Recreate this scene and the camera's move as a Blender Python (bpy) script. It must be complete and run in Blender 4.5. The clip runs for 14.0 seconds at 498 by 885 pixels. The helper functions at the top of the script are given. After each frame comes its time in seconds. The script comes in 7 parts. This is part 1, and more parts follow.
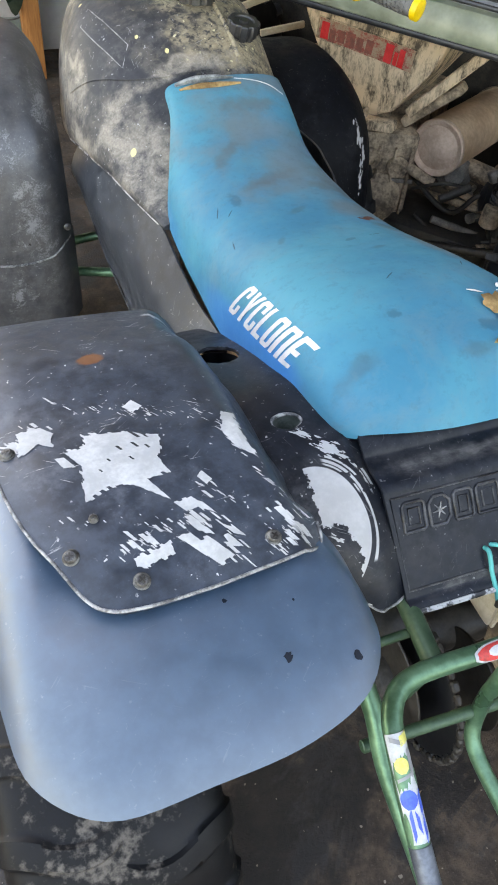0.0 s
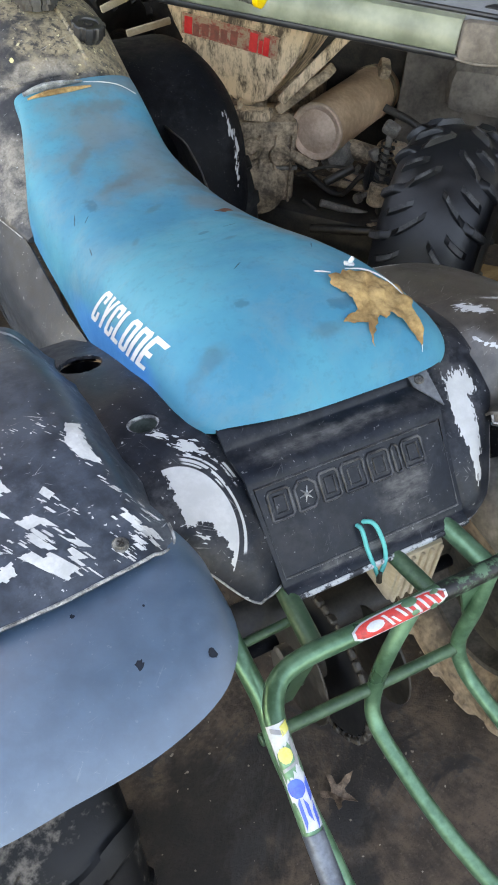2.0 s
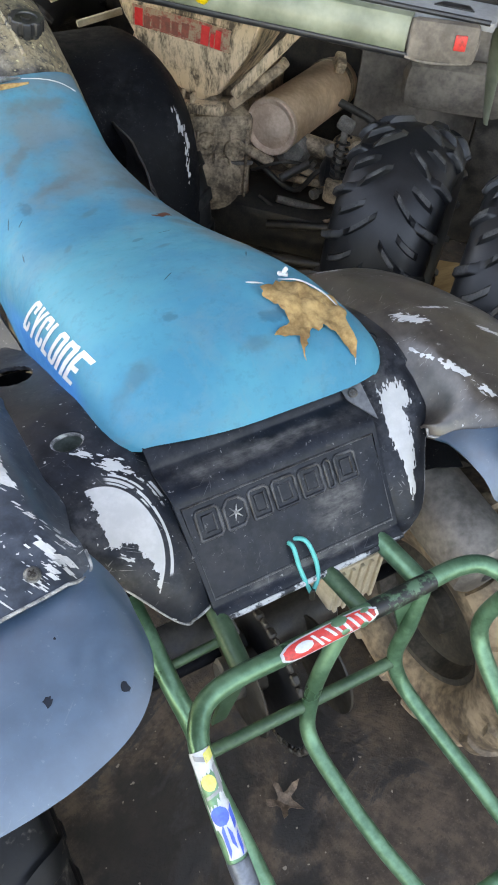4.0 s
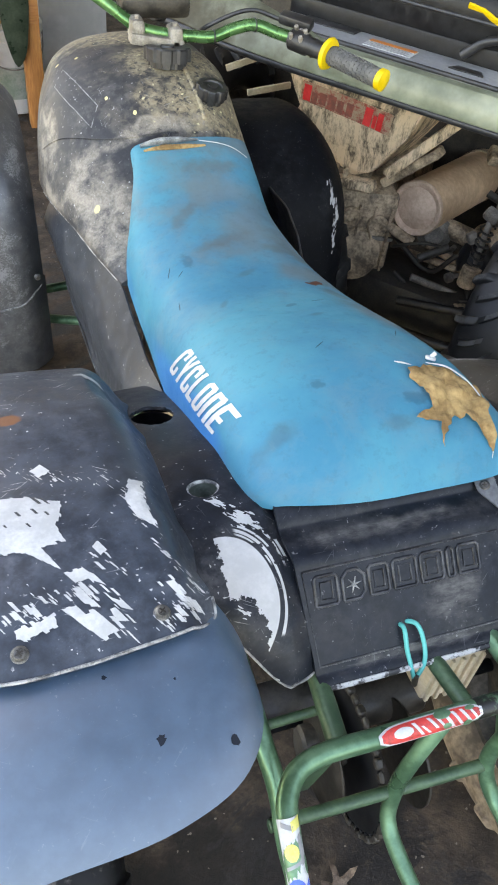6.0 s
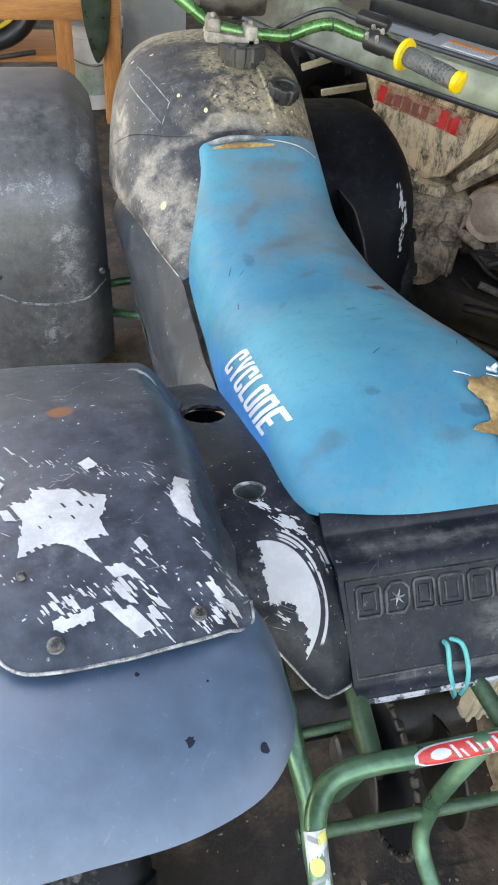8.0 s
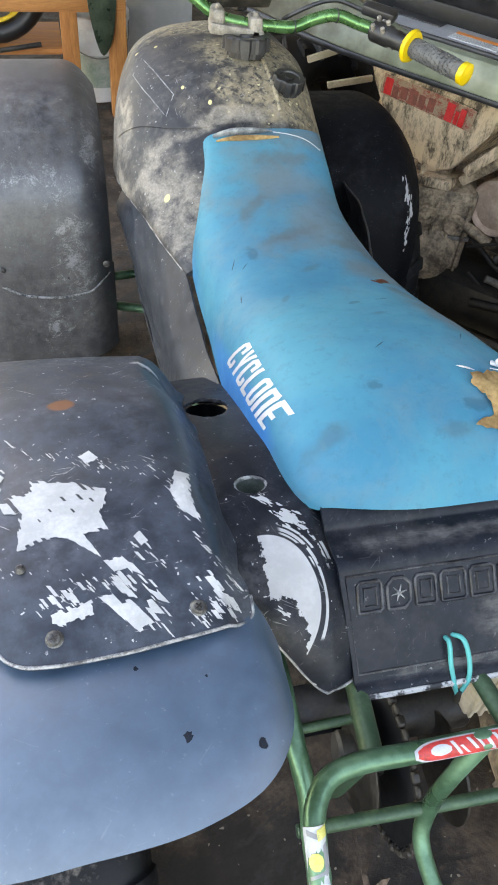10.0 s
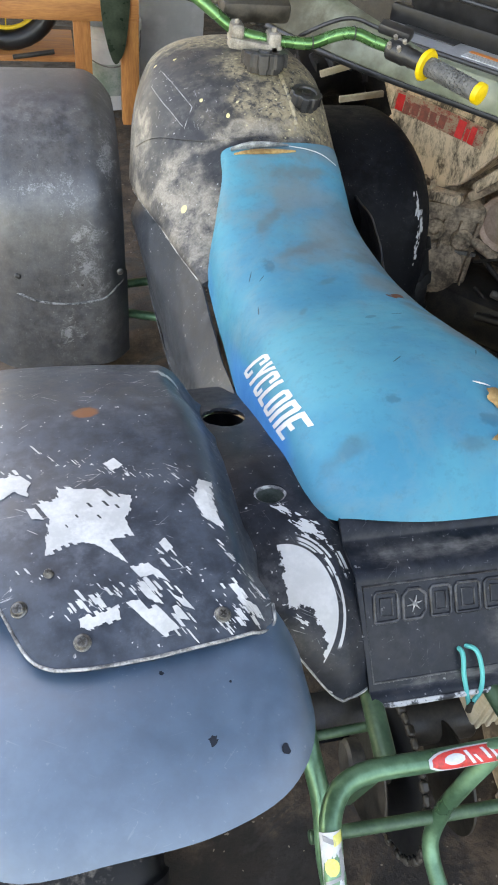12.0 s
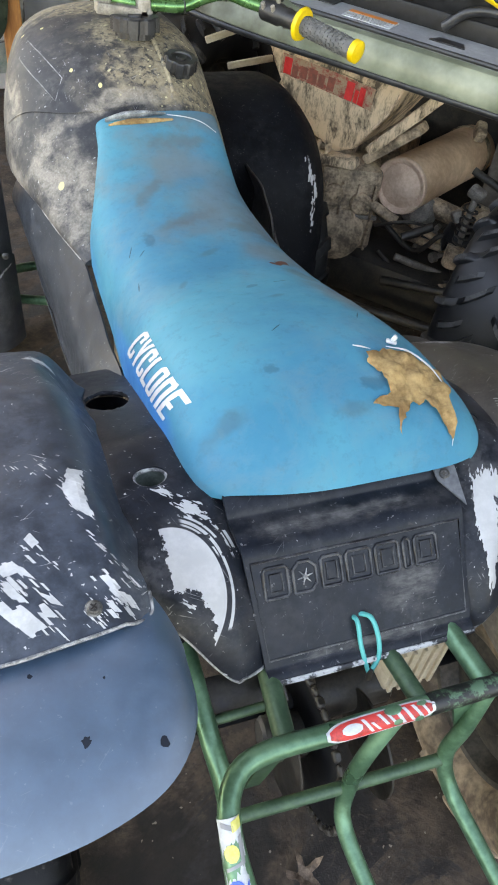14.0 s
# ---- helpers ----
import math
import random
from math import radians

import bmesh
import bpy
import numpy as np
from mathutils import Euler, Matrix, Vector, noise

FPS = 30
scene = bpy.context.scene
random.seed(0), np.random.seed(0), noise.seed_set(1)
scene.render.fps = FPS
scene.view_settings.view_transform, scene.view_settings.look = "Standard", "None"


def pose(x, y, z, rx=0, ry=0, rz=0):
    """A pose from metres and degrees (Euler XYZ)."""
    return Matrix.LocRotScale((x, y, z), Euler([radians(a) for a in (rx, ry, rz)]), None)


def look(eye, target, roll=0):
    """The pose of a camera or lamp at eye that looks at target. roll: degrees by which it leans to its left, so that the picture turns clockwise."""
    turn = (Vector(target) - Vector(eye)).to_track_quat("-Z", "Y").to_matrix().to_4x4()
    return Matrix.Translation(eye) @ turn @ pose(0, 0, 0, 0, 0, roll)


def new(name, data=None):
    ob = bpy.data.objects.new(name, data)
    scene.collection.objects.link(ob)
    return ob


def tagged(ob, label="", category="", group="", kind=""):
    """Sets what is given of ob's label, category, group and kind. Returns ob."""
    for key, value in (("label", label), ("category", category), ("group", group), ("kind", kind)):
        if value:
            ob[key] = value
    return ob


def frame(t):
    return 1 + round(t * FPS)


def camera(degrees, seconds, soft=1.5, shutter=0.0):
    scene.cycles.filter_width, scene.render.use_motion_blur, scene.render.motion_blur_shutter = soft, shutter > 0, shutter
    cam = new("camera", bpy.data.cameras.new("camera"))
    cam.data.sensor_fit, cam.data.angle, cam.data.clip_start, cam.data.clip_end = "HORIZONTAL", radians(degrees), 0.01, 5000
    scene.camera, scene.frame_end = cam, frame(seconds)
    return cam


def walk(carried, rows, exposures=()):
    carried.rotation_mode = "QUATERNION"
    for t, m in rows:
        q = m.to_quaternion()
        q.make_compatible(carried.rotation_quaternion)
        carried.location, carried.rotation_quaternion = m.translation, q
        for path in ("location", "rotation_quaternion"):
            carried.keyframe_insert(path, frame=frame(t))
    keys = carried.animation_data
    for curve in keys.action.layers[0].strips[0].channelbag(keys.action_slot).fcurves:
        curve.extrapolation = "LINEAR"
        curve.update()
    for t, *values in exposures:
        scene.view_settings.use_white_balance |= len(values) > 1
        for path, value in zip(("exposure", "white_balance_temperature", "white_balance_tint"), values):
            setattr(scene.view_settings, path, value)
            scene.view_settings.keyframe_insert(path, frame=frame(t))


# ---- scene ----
cam = camera(36.1, 14.0, 1.9)
PATH = [
    (0, (-0.543, -0.532, 1.455), (0.033, 0.698, -0.013), 6.5),
    (0.5, (-0.545, -0.543, 1.452), (0.033, 0.694, -0.009), 6.4),
    (1, (-0.509, -0.547, 1.458), (0.093, 0.681, -0.002), 5.0),
    (1.5, (-0.483, -0.554, 1.46), (0.153, 0.662, 0.005), 3.9),
    (2, (-0.433, -0.571, 1.455), (0.249, 0.606, -0.01), 3.2),
    (2.5, (-0.407, -0.586, 1.456), (0.319, 0.542, -0.026), 3.1),
    (2.7, (-0.389, -0.599, 1.467), (0.351, 0.502, -0.029), 3.1),
    (4.8, (-0.364, -0.545, 1.47), (0.325, 0.64, 0.014), 6.8),
    (5, (-0.371, -0.545, 1.479), (0.295, 0.672, 0.037), 6.8),
    (5.5, (-0.409, -0.547, 1.485), (0.21, 0.724, 0.071), 7.3),
    (6, (-0.428, -0.543, 1.487), (0.142, 0.767, 0.087), 7.4),
    (6.5, (-0.418, -0.54, 1.484), (0.109, 0.787, 0.083), 7.1),
    (7, (-0.435, -0.535, 1.486), (0.047, 0.806, 0.082), 6.5),
    (7.5, (-0.426, -0.536, 1.486), (0.025, 0.811, 0.078), 6.1),
    (8, (-0.414, -0.537, 1.483), (0.009, 0.814, 0.07), 6.2),
    (8.2, (-0.425, -0.539, 1.482), (-0.015, 0.818, 0.071), 6.2),
    (10.5, (-0.405, -0.535, 1.48), (0.001, 0.807, 0.054), 6.0),
    (11, (-0.42, -0.536, 1.49), (-0.013, 0.808, 0.065), 6.3),
    (11.5, (-0.427, -0.537, 1.492), (-0.016, 0.813, 0.075), 7.1),
    (12, (-0.44, -0.538, 1.492), (-0.022, 0.817, 0.082), 7.4),
    (12.5, (-0.439, -0.539, 1.491), (0.005, 0.812, 0.085), 7.5),
    (13, (-0.428, -0.539, 1.488), (0.052, 0.795, 0.077), 7.5),
    (13.5, (-0.406, -0.541, 1.486), (0.12, 0.767, 0.067), 7.6),
    (14, (-0.36, -0.534, 1.475), (0.202, 0.739, 0.039), 7.7),
]
walk(cam, [(t, look(eye, target, roll)) for t, eye, target, roll in PATH], [(0, 3.31, 10300, 17), (2.5, 3.39, 10300, 17), (5, 3.45, 10300, 17), (8, 3.40, 10300, 17), (14, 3.38, 10300, 17)])

# ---------------------------------------------------------------- world and light
from mathutils.bvhtree import BVHTree

world = bpy.data.worlds.new("sky")
world.use_nodes = True
scene.world = world
wn = world.node_tree
sky = wn.nodes.new("ShaderNodeTexSky")
sky.sky_type = "NISHITA"
sky.sun_disc = False
sky.sun_elevation = radians(45)
sky.dust_density = 0.8
sky.air_density = 1.0
sky.sun_rotation = radians(20)
wn.links.new(sky.outputs[0], wn.nodes["Background"].inputs[0])
wn.nodes["Background"].inputs[1].default_value = 0.15
sun_data = bpy.data.lights.new("sun", "SUN")
sun_data.energy = 2.5
sun_data.angle = radians(0.5)
sun_data.color = (1.0, 0.95, 0.86)
sun = new("sun", sun_data)
sun.matrix_world = look((1.4, 3.8, 4.05), (0, 0, 0))

# ---------------------------------------------------------------- material helpers


def material(name, rough=0.5, metal=0.0, color=(0.5, 0.5, 0.5), spec=0.5):
    m = bpy.data.materials.new(name)
    m.use_nodes = True
    b = m.node_tree.nodes["Principled BSDF"]
    b.inputs["Base Color"].default_value = (*color, 1)
    b.inputs["Roughness"].default_value = rough
    b.inputs["Metallic"].default_value = metal
    b.inputs["Specular IOR Level"].default_value = spec
    return m


def coords(nt, scale=(1, 1, 1), loc=(0, 0, 0), rot=(0, 0, 0), kind="TEXTURE", source=None):
    tc = None if source else nt.nodes.new("ShaderNodeTexCoord")
    mp = nt.nodes.new("ShaderNodeMapping")
    mp.vector_type = kind
    mp.inputs["Location"].default_value = loc
    mp.inputs["Rotation"].default_value = rot
    mp.inputs["Scale"].default_value = scale
    nt.links.new(source or tc.outputs["Object"], mp.inputs["Vector"])
    return mp.outputs[0]


def fbm(nt, vec, scale=10, detail=4, rough=0.55, distort=0.0):
    n = nt.nodes.new("ShaderNodeTexNoise")
    n.inputs["Scale"].default_value = scale
    n.inputs["Detail"].default_value = detail
    n.inputs["Roughness"].default_value = rough
    n.inputs["Distortion"].default_value = distort
    nt.links.new(vec, n.inputs["Vector"])
    return n.outputs["Fac"]


def step(nt, fac, lo, hi, out_lo=0.0, out_hi=1.0):
    n = nt.nodes.new("ShaderNodeMapRange")
    n.interpolation_type = "SMOOTHSTEP"
    n.inputs[1].default_value, n.inputs[2].default_value = lo, hi
    n.inputs[3].default_value, n.inputs[4].default_value = out_lo, out_hi
    nt.links.new(fac, n.inputs[0])
    return n.outputs[0]


def calc(nt, op, a, b):
    n = nt.nodes.new("ShaderNodeMath")
    n.operation = op
    for i, v in enumerate((a, b)):
        if isinstance(v, (int, float)):
            n.inputs[i].default_value = v
        else:
            nt.links.new(v, n.inputs[i])
    return n.outputs[0]


def blend(nt, fac, a, b):
    n = nt.nodes.new("ShaderNodeMix")
    n.data_type = "RGBA"
    if isinstance(fac, (int, float)):
        n.inputs[0].default_value = fac
    else:
        nt.links.new(fac, n.inputs[0])
    for i, v in ((6, a), (7, b)):
        if isinstance(v, tuple):
            n.inputs[i].default_value = (*v, 1)
        else:
            nt.links.new(v, n.inputs[i])
    return n.outputs[2]


def relief(nt, height, strength=0.3, distance=0.002):
    n = nt.nodes.new("ShaderNodeBump")
    n.inputs["Strength"].default_value = strength
    n.inputs["Distance"].default_value = distance
    nt.links.new(height, n.inputs["Height"])
    nt.links.new(n.outputs[0], nt.nodes["Principled BSDF"].inputs["Normal"])


def paint(m, color=None, rough=None, metal=None):
    nt = m.node_tree
    b = nt.nodes["Principled BSDF"]
    if color is not None:
        nt.links.new(color, b.inputs["Base Color"])
    if rough is not None:
        nt.links.new(rough, b.inputs["Roughness"])
    if metal is not None:
        nt.links.new(metal, b.inputs["Metallic"])
    return m


def blob_field(nt, blobs, where=None):
    """How far inside the nearest of some ellipses a place lies: each is (x, y, half length, half width, degrees)."""
    best = None
    for x, y, a, b, deg in blobs:
        v = coords(nt, (a, b, 50), (x, y, 0), (0, 0, radians(deg)), source=where)
        ln = nt.nodes.new("ShaderNodeVectorMath")
        ln.operation = "LENGTH"
        nt.links.new(v, ln.inputs[0])
        d = calc(nt, "SUBTRACT", 1.0, ln.outputs["Value"])
        best = d if best is None else calc(nt, "MAXIMUM", best, d)
    return best


def blob_mask(nt, blobs, jag=0.55, fine=55, streak=(1, 1, 1), turn=0.0, edge=0.05):
    """Soft or ragged patches."""
    best = blob_field(nt, blobs)
    n = fbm(nt, coords(nt, streak, (0, 0, 0), (0, 0, radians(turn))), fine, 5, 0.62)
    n = calc(nt, "MULTIPLY", calc(nt, "SUBTRACT", n, 0.5), jag * 4)
    return step(nt, calc(nt, "ADD", best, n), 0.0, edge)


def chip_mask(nt, blobs, turn, size=(0.0046, 0.0026), loss=0.36, bias=0.04, coarse=60, where=None):
    """Chipped paint: whole angular flakes are off inside and round the patches."""
    v = coords(nt, (size[0], size[1], 10), (0, 0, 0), (0, 0, radians(turn)), source=where)
    vo = nt.nodes.new("ShaderNodeTexVoronoi")
    vo.inputs["Scale"].default_value = 1.0
    nt.links.new(v, vo.inputs["Vector"])
    back = coords(nt, (size[0], size[1], 10), (0, 0, 0), (0, 0, radians(turn)), "POINT", source=vo.outputs["Position"])
    best = blob_field(nt, blobs, back)
    n1 = fbm(nt, back, coarse, 3, 0.6)
    n2 = fbm(nt, back, 300, 1, 0.5)
    n = calc(nt, "ADD", calc(nt, "MULTIPLY", calc(nt, "SUBTRACT", n1, 0.5), loss * 3.2), calc(nt, "MULTIPLY", calc(nt, "SUBTRACT", n2, 0.5), loss * 1.4))
    return step(nt, calc(nt, "ADD", best, n), bias, bias + 0.02)


def swizzled(nt):
    """Coordinates with y and z changed round, for upright faces."""
    tc = nt.nodes.new("ShaderNodeTexCoord")
    a, b = nt.nodes.new("ShaderNodeSeparateXYZ"), nt.nodes.new("ShaderNodeCombineXYZ")
    nt.links.new(tc.outputs["Object"], a.inputs[0])
    for i, k in ((0, 0), (1, 2), (2, 1)):
        nt.links.new(a.outputs[k], b.inputs[i])
    return b.outputs[0]


def ellipse(nt, x, y, a, b, wobble=0.0):
    """1 at the rim of an ellipse, less inside."""
    ln = nt.nodes.new("ShaderNodeVectorMath")
    ln.operation = "LENGTH"
    nt.links.new(coords(nt, (a, b, 50), (x, y, 0)), ln.inputs[0])
    d = ln.outputs["Value"]
    if wobble:
        d = calc(nt, "ADD", d, calc(nt, "MULTIPLY", calc(nt, "SUBTRACT", fbm(nt, coords(nt), 70, 4, 0.65), 0.5), wobble))
    return d


def simple_grain(name, dark, light, scale, rough=(0.5, 0.8), bump=0.25, metal=0.0, detail=5, lo=0.35, hi=0.7, stretch=(1, 1, 1), spec=0.5):
    m = material(name, metal=metal, spec=spec)
    nt = m.node_tree
    v = coords(nt, stretch)
    a = fbm(nt, v, scale, detail, 0.6)
    b = fbm(nt, v, scale * 7, 3, 0.6)
    mixv = calc(nt, "ADD", calc(nt, "MULTIPLY", a, 0.7), calc(nt, "MULTIPLY", b, 0.3))
    paint(m, blend(nt, step(nt, mixv, lo, hi), dark, light), step(nt, a, 0.3, 0.7, *rough))
    relief(nt, mixv, bump)
    return m


# ---------------------------------------------------------------- materials


def scuffed_plastic(name, blobs, dust=0.35, turn=-35, tan=0.0, dust_color=(0.20, 0.20, 0.21), rough=(0.30, 0.52), dots=(), rust=(), base=(0.011, 0.012, 0.015), bands=(), scratch=0.45, loss=0.50, dirt=(), pale=(), flecks=0.8, spec=0.32, pale_mix=0.85, vary=0.9, chips=None, pale_soft=0.0):
    m = material(name, spec=spec)
    nt = m.node_tree
    v = coords(nt)
    big = fbm(nt, v, 7, 5, 0.6)
    mid = fbm(nt, v, 38, 6, 0.68)
    fine = fbm(nt, v, 210, 4, 0.7)
    haze = calc(nt, "MULTIPLY", step(nt, big, 0.42, 0.72), step(nt, mid, 0.38, 0.70))
    haze = calc(nt, "MULTIPLY", haze, dust * 1.6)
    speck = calc(nt, "MULTIPLY", step(nt, fine, 0.63, 0.72), step(nt, mid, 0.40, 0.62))
    col = blend(nt, step(nt, mid, 0.3, 0.7), base, tuple(c * (1 + vary) for c in base))
    col = blend(nt, haze, col, dust_color)
    col = blend(nt, calc(nt, "MULTIPLY", speck, 0.30), col, (0.34, 0.34, 0.34))
    fleck = calc(nt, "MULTIPLY", step(nt, fbm(nt, coords(nt, (1, 1, 1), (5, 2, 1)), 150, 2, 0.5), 0.700, 0.715), step(nt, mid, 0.42, 0.60))
    col = blend(nt, calc(nt, "MULTIPLY", fleck, flecks), col, (0.48, 0.48, 0.47))
    if tan:
        t1 = calc(nt, "MULTIPLY", step(nt, fbm(nt, v, 10, 6, 0.66, 0.6), 0.44, 0.60), step(nt, mid, 0.33, 0.58))
        col = blend(nt, calc(nt, "MULTIPLY", t1, tan), col, blend(nt, fine, (0.20, 0.155, 0.10), (0.44, 0.39, 0.31)))
        t2 = step(nt, fbm(nt, coords(nt, (1, 1, 1), (3, 1, 2)), 62, 3, 0.5), 0.665, 0.69)
        col = blend(nt, calc(nt, "MULTIPLY", t2, calc(nt, "MULTIPLY", t1, tan)), col, (0.52, 0.46, 0.30))
    if pale:
        mottle = calc(nt, "ADD", calc(nt, "MULTIPLY", step(nt, fbm(nt, v, 26, 7, 0.66, 0.5), 0.42 - pale_soft, 0.56 + pale_soft), 0.78), calc(nt, "MULTIPLY", step(nt, fine, 0.35, 0.65), 0.22))
        w = calc(nt, "MULTIPLY", blob_mask(nt, pale, 0.42, 13, edge=0.45), mottle)
        col = blend(nt, calc(nt, "MULTIPLY", w, pale_mix), col, blend(nt, fine, (0.25, 0.215, 0.175), (0.40, 0.355, 0.295)))
    if dirt:
        w = calc(nt, "MULTIPLY", blob_mask(nt, dirt, 0.5, 20, edge=0.6), step(nt, fbm(nt, v, 75, 5, 0.7, 0.4), 0.36, 0.54))
        col = blend(nt, calc(nt, "MULTIPLY", w, 0.9), col, blend(nt, fbm(nt, v, 120, 3, 0.6), (0.13, 0.095, 0.055), (0.46, 0.39, 0.27)))
        w = calc(nt, "MULTIPLY", blob_mask(nt, dirt, 0.5, 20, edge=0.6), step(nt, fbm(nt, v, 95, 1, 0.5), 0.70, 0.72))
        col = blend(nt, w, col, (0.55, 0.49, 0.30))
    if bands:
        bm_ = blob_mask(nt, bands, 0.5, 26, (1, 1, 1), 0, 0.9)
        pale = step(nt, fbm(nt, coords(nt, (3.0, 1, 1)), 60, 7, 0.72), 0.30, 0.74)
        col = blend(nt, calc(nt, "MULTIPLY", calc(nt, "MULTIPLY", bm_, pale), 0.8), col, dust_color)
    # long fine scratches
    for ang, sc in ((turn, 1.0), (turn + 38, 1.5), (turn + 75, 1.2)) if scratch else ():
        s = fbm(nt, coords(nt, (0.055, 0.0022, 0.02), (0, 0, 0), (0, 0, radians(ang))), 1.0 * sc, 2, 0.5)
        s = calc(nt, "MULTIPLY", step(nt, s, 0.70, 0.725), step(nt, fbm(nt, v, 17, 3), 0.50, 0.60))
        col = blend(nt, calc(nt, "MULTIPLY", s, scratch), col, (0.42, 0.42, 0.42))
    r = step(nt, mid, 0.3, 0.7, *rough)
    if chips:
        col = blend(nt, chips(nt), col, blend(nt, step(nt, mid, 0.35, 0.75), (0.37, 0.375, 0.375), (0.45, 0.455, 0.455)))
    for x, y, rad in rust:
        w = blob_mask(nt, ((x, y, rad * 1.5, rad, 10),), 0.16, 60, edge=0.35)
        col = blend(nt, calc(nt, "MULTIPLY", w, 0.85), col, (0.22, 0.075, 0.022))
    for x, y, rad in dots:
        w = blob_mask(nt, ((x, y, rad, rad * 1.3, 0),), 0.10, 60)
        col = blend(nt, w, col, (0.60, 0.52, 0.26))
    paint(m, col, r)
    relief(nt, calc(nt, "ADD", mid, fine), 0.10, 0.0015)
    return m


# bare white patches on the far fender
SOLID = ((0.325, 0.300, 0.024, 0.016, -10),)
FLECK = (
    (0.285, 0.050, 0.036, 0.011, -60), (0.335, 0.06, 0.03, 0.003, -20), (0.375, -0.02, 0.026, 0.006, -55), (0.40, 0.06, 0.016, 0.003, -35),
    (-0.545, 0.045, 0.018, 0.012, 0), (-0.325, 0.300, 0.024, 0.010, -10),
)


CREASE = ((0.260, -0.012, 0.026, 0.0025, -76), (0.272, -0.062, 0.032, 0.0045, -76), (0.283, -0.112, 0.022, 0.007, -72))


def pad_chips(nt):
    w = chip_mask(nt, SOLID, -40, (0.0048, 0.0028), 0.30, 0.03, 42)
    w = calc(nt, "MAXIMUM", w, chip_mask(nt, CREASE, -70, (0.0060, 0.0030), 0.7, 0.25, 90))
    return calc(nt, "MAXIMUM", w, chip_mask(nt, FLECK, -42, (0.0070, 0.0020), 0.62, 0.30, 130))


def haunch_chips(nt):
    d = ellipse(nt, -0.225, -0.085, 0.057, 0.066)
    keep = step(nt, ellipse(nt, -0.224, -0.128, 0.033, 0.043, 0.9), 1.0, 1.03)
    w = calc(nt, "MULTIPLY", step(nt, d, 0.985, 1.0, 1.0, 0.0), keep)
    xyz = nt.nodes.new("ShaderNodeSeparateXYZ")
    nt.links.new(coords(nt), xyz.inputs[0])
    ragged_x = calc(nt, "ADD", xyz.outputs["X"], calc(nt, "MULTIPLY", calc(nt, "SUBTRACT", fbm(nt, coords(nt), 90, 3, 0.6), 0.5), 0.02))
    w = calc(nt, "MULTIPLY", w, step(nt, ragged_x, -0.2285, -0.2275))
    upper = step(nt, xyz.outputs["Y"], -0.062, -0.055)
    low = step(nt, xyz.outputs["Y"], -0.132, -0.128)
    side = step(nt, xyz.outputs["X"], -0.206, -0.200)
    gap = fbm(nt, coords(nt), 45, 3, 0.6)
    for a, wide, where, cut in ((1.055, 0.014, upper, 0.42), (1.125, 0.026, low, 0.36), (1.215, 0.018, upper, 0.44), (1.36, 0.022, upper, 0.50), (1.46, 0.03, upper, 0.52)):
        off = nt.nodes.new("ShaderNodeMath")
        off.operation = "ABSOLUTE"
        nt.links.new(calc(nt, "SUBTRACT", d, a), off.inputs[0])
        line = calc(nt, "MULTIPLY", step(nt, off.outputs[0], wide, wide + 0.008, 1.0, 0.0), calc(nt, "MULTIPLY", where, side))
        w = calc(nt, "MAXIMUM", w, calc(nt, "MULTIPLY", line, step(nt, gap, cut, cut + 0.02)))
    w = calc(nt, "MAXIMUM", w, chip_mask(nt, ((-0.194, -0.156, 0.010, 0.005, -20), (-0.216, -0.100, 0.008, 0.005, -40), (-0.190, 0.000, 0.024, 0.012, -35), (-0.212, 0.022, 0.016, 0.007, -40)), -38, (0.0070, 0.0020), 0.8, 0.36, 120))
    right = ((0.180, -0.078, 0.054, 0.017, 82), (0.198, -0.044, 0.020, 0.018, 50), (0.172, -0.118, 0.034, 0.008, 78), (0.185, 0.012, 0.018, 0.005, 20))
    return calc(nt, "MAXIMUM", w, chip_mask(nt, right, 70, (0.0055, 0.0022), 0.34, 0.05, 60))


def front_chips(nt):
    sw = swizzled(nt)
    spots = ((-0.40, 0.50, 0.060, 0.20, 6), (-0.335, 0.70, 0.030, 0.09, 0), (-0.455, 0.30, 0.05, 0.09, 10), (-0.47, 0.66, 0.09, 0.035, 0))
    n = calc(nt, "MULTIPLY", calc(nt, "SUBTRACT", fbm(nt, sw, 22, 10, 0.74, 0.8), 0.5), 5.2)
    n2 = calc(nt, "MULTIPLY", calc(nt, "SUBTRACT", fbm(nt, sw, 300, 3, 0.7), 0.5), 2.6)
    a = step(nt, calc(nt, "ADD", blob_field(nt, spots, sw), calc(nt, "ADD", n, n2)), 0.45, 1.35)
    return calc(nt, "MULTIPLY", a, 0.42)


def edge_chips(nt):
    band = ((0.436, 0.575, 0.009, 0.05, 8), (0.446, 0.53, 0.010, 0.06, -6), (0.440, 0.475, 0.010, 0.03, 0))
    return chip_mask(nt, band, 80, (0.009, 0.004), 1.0, 0.46, 40, swizzled(nt))


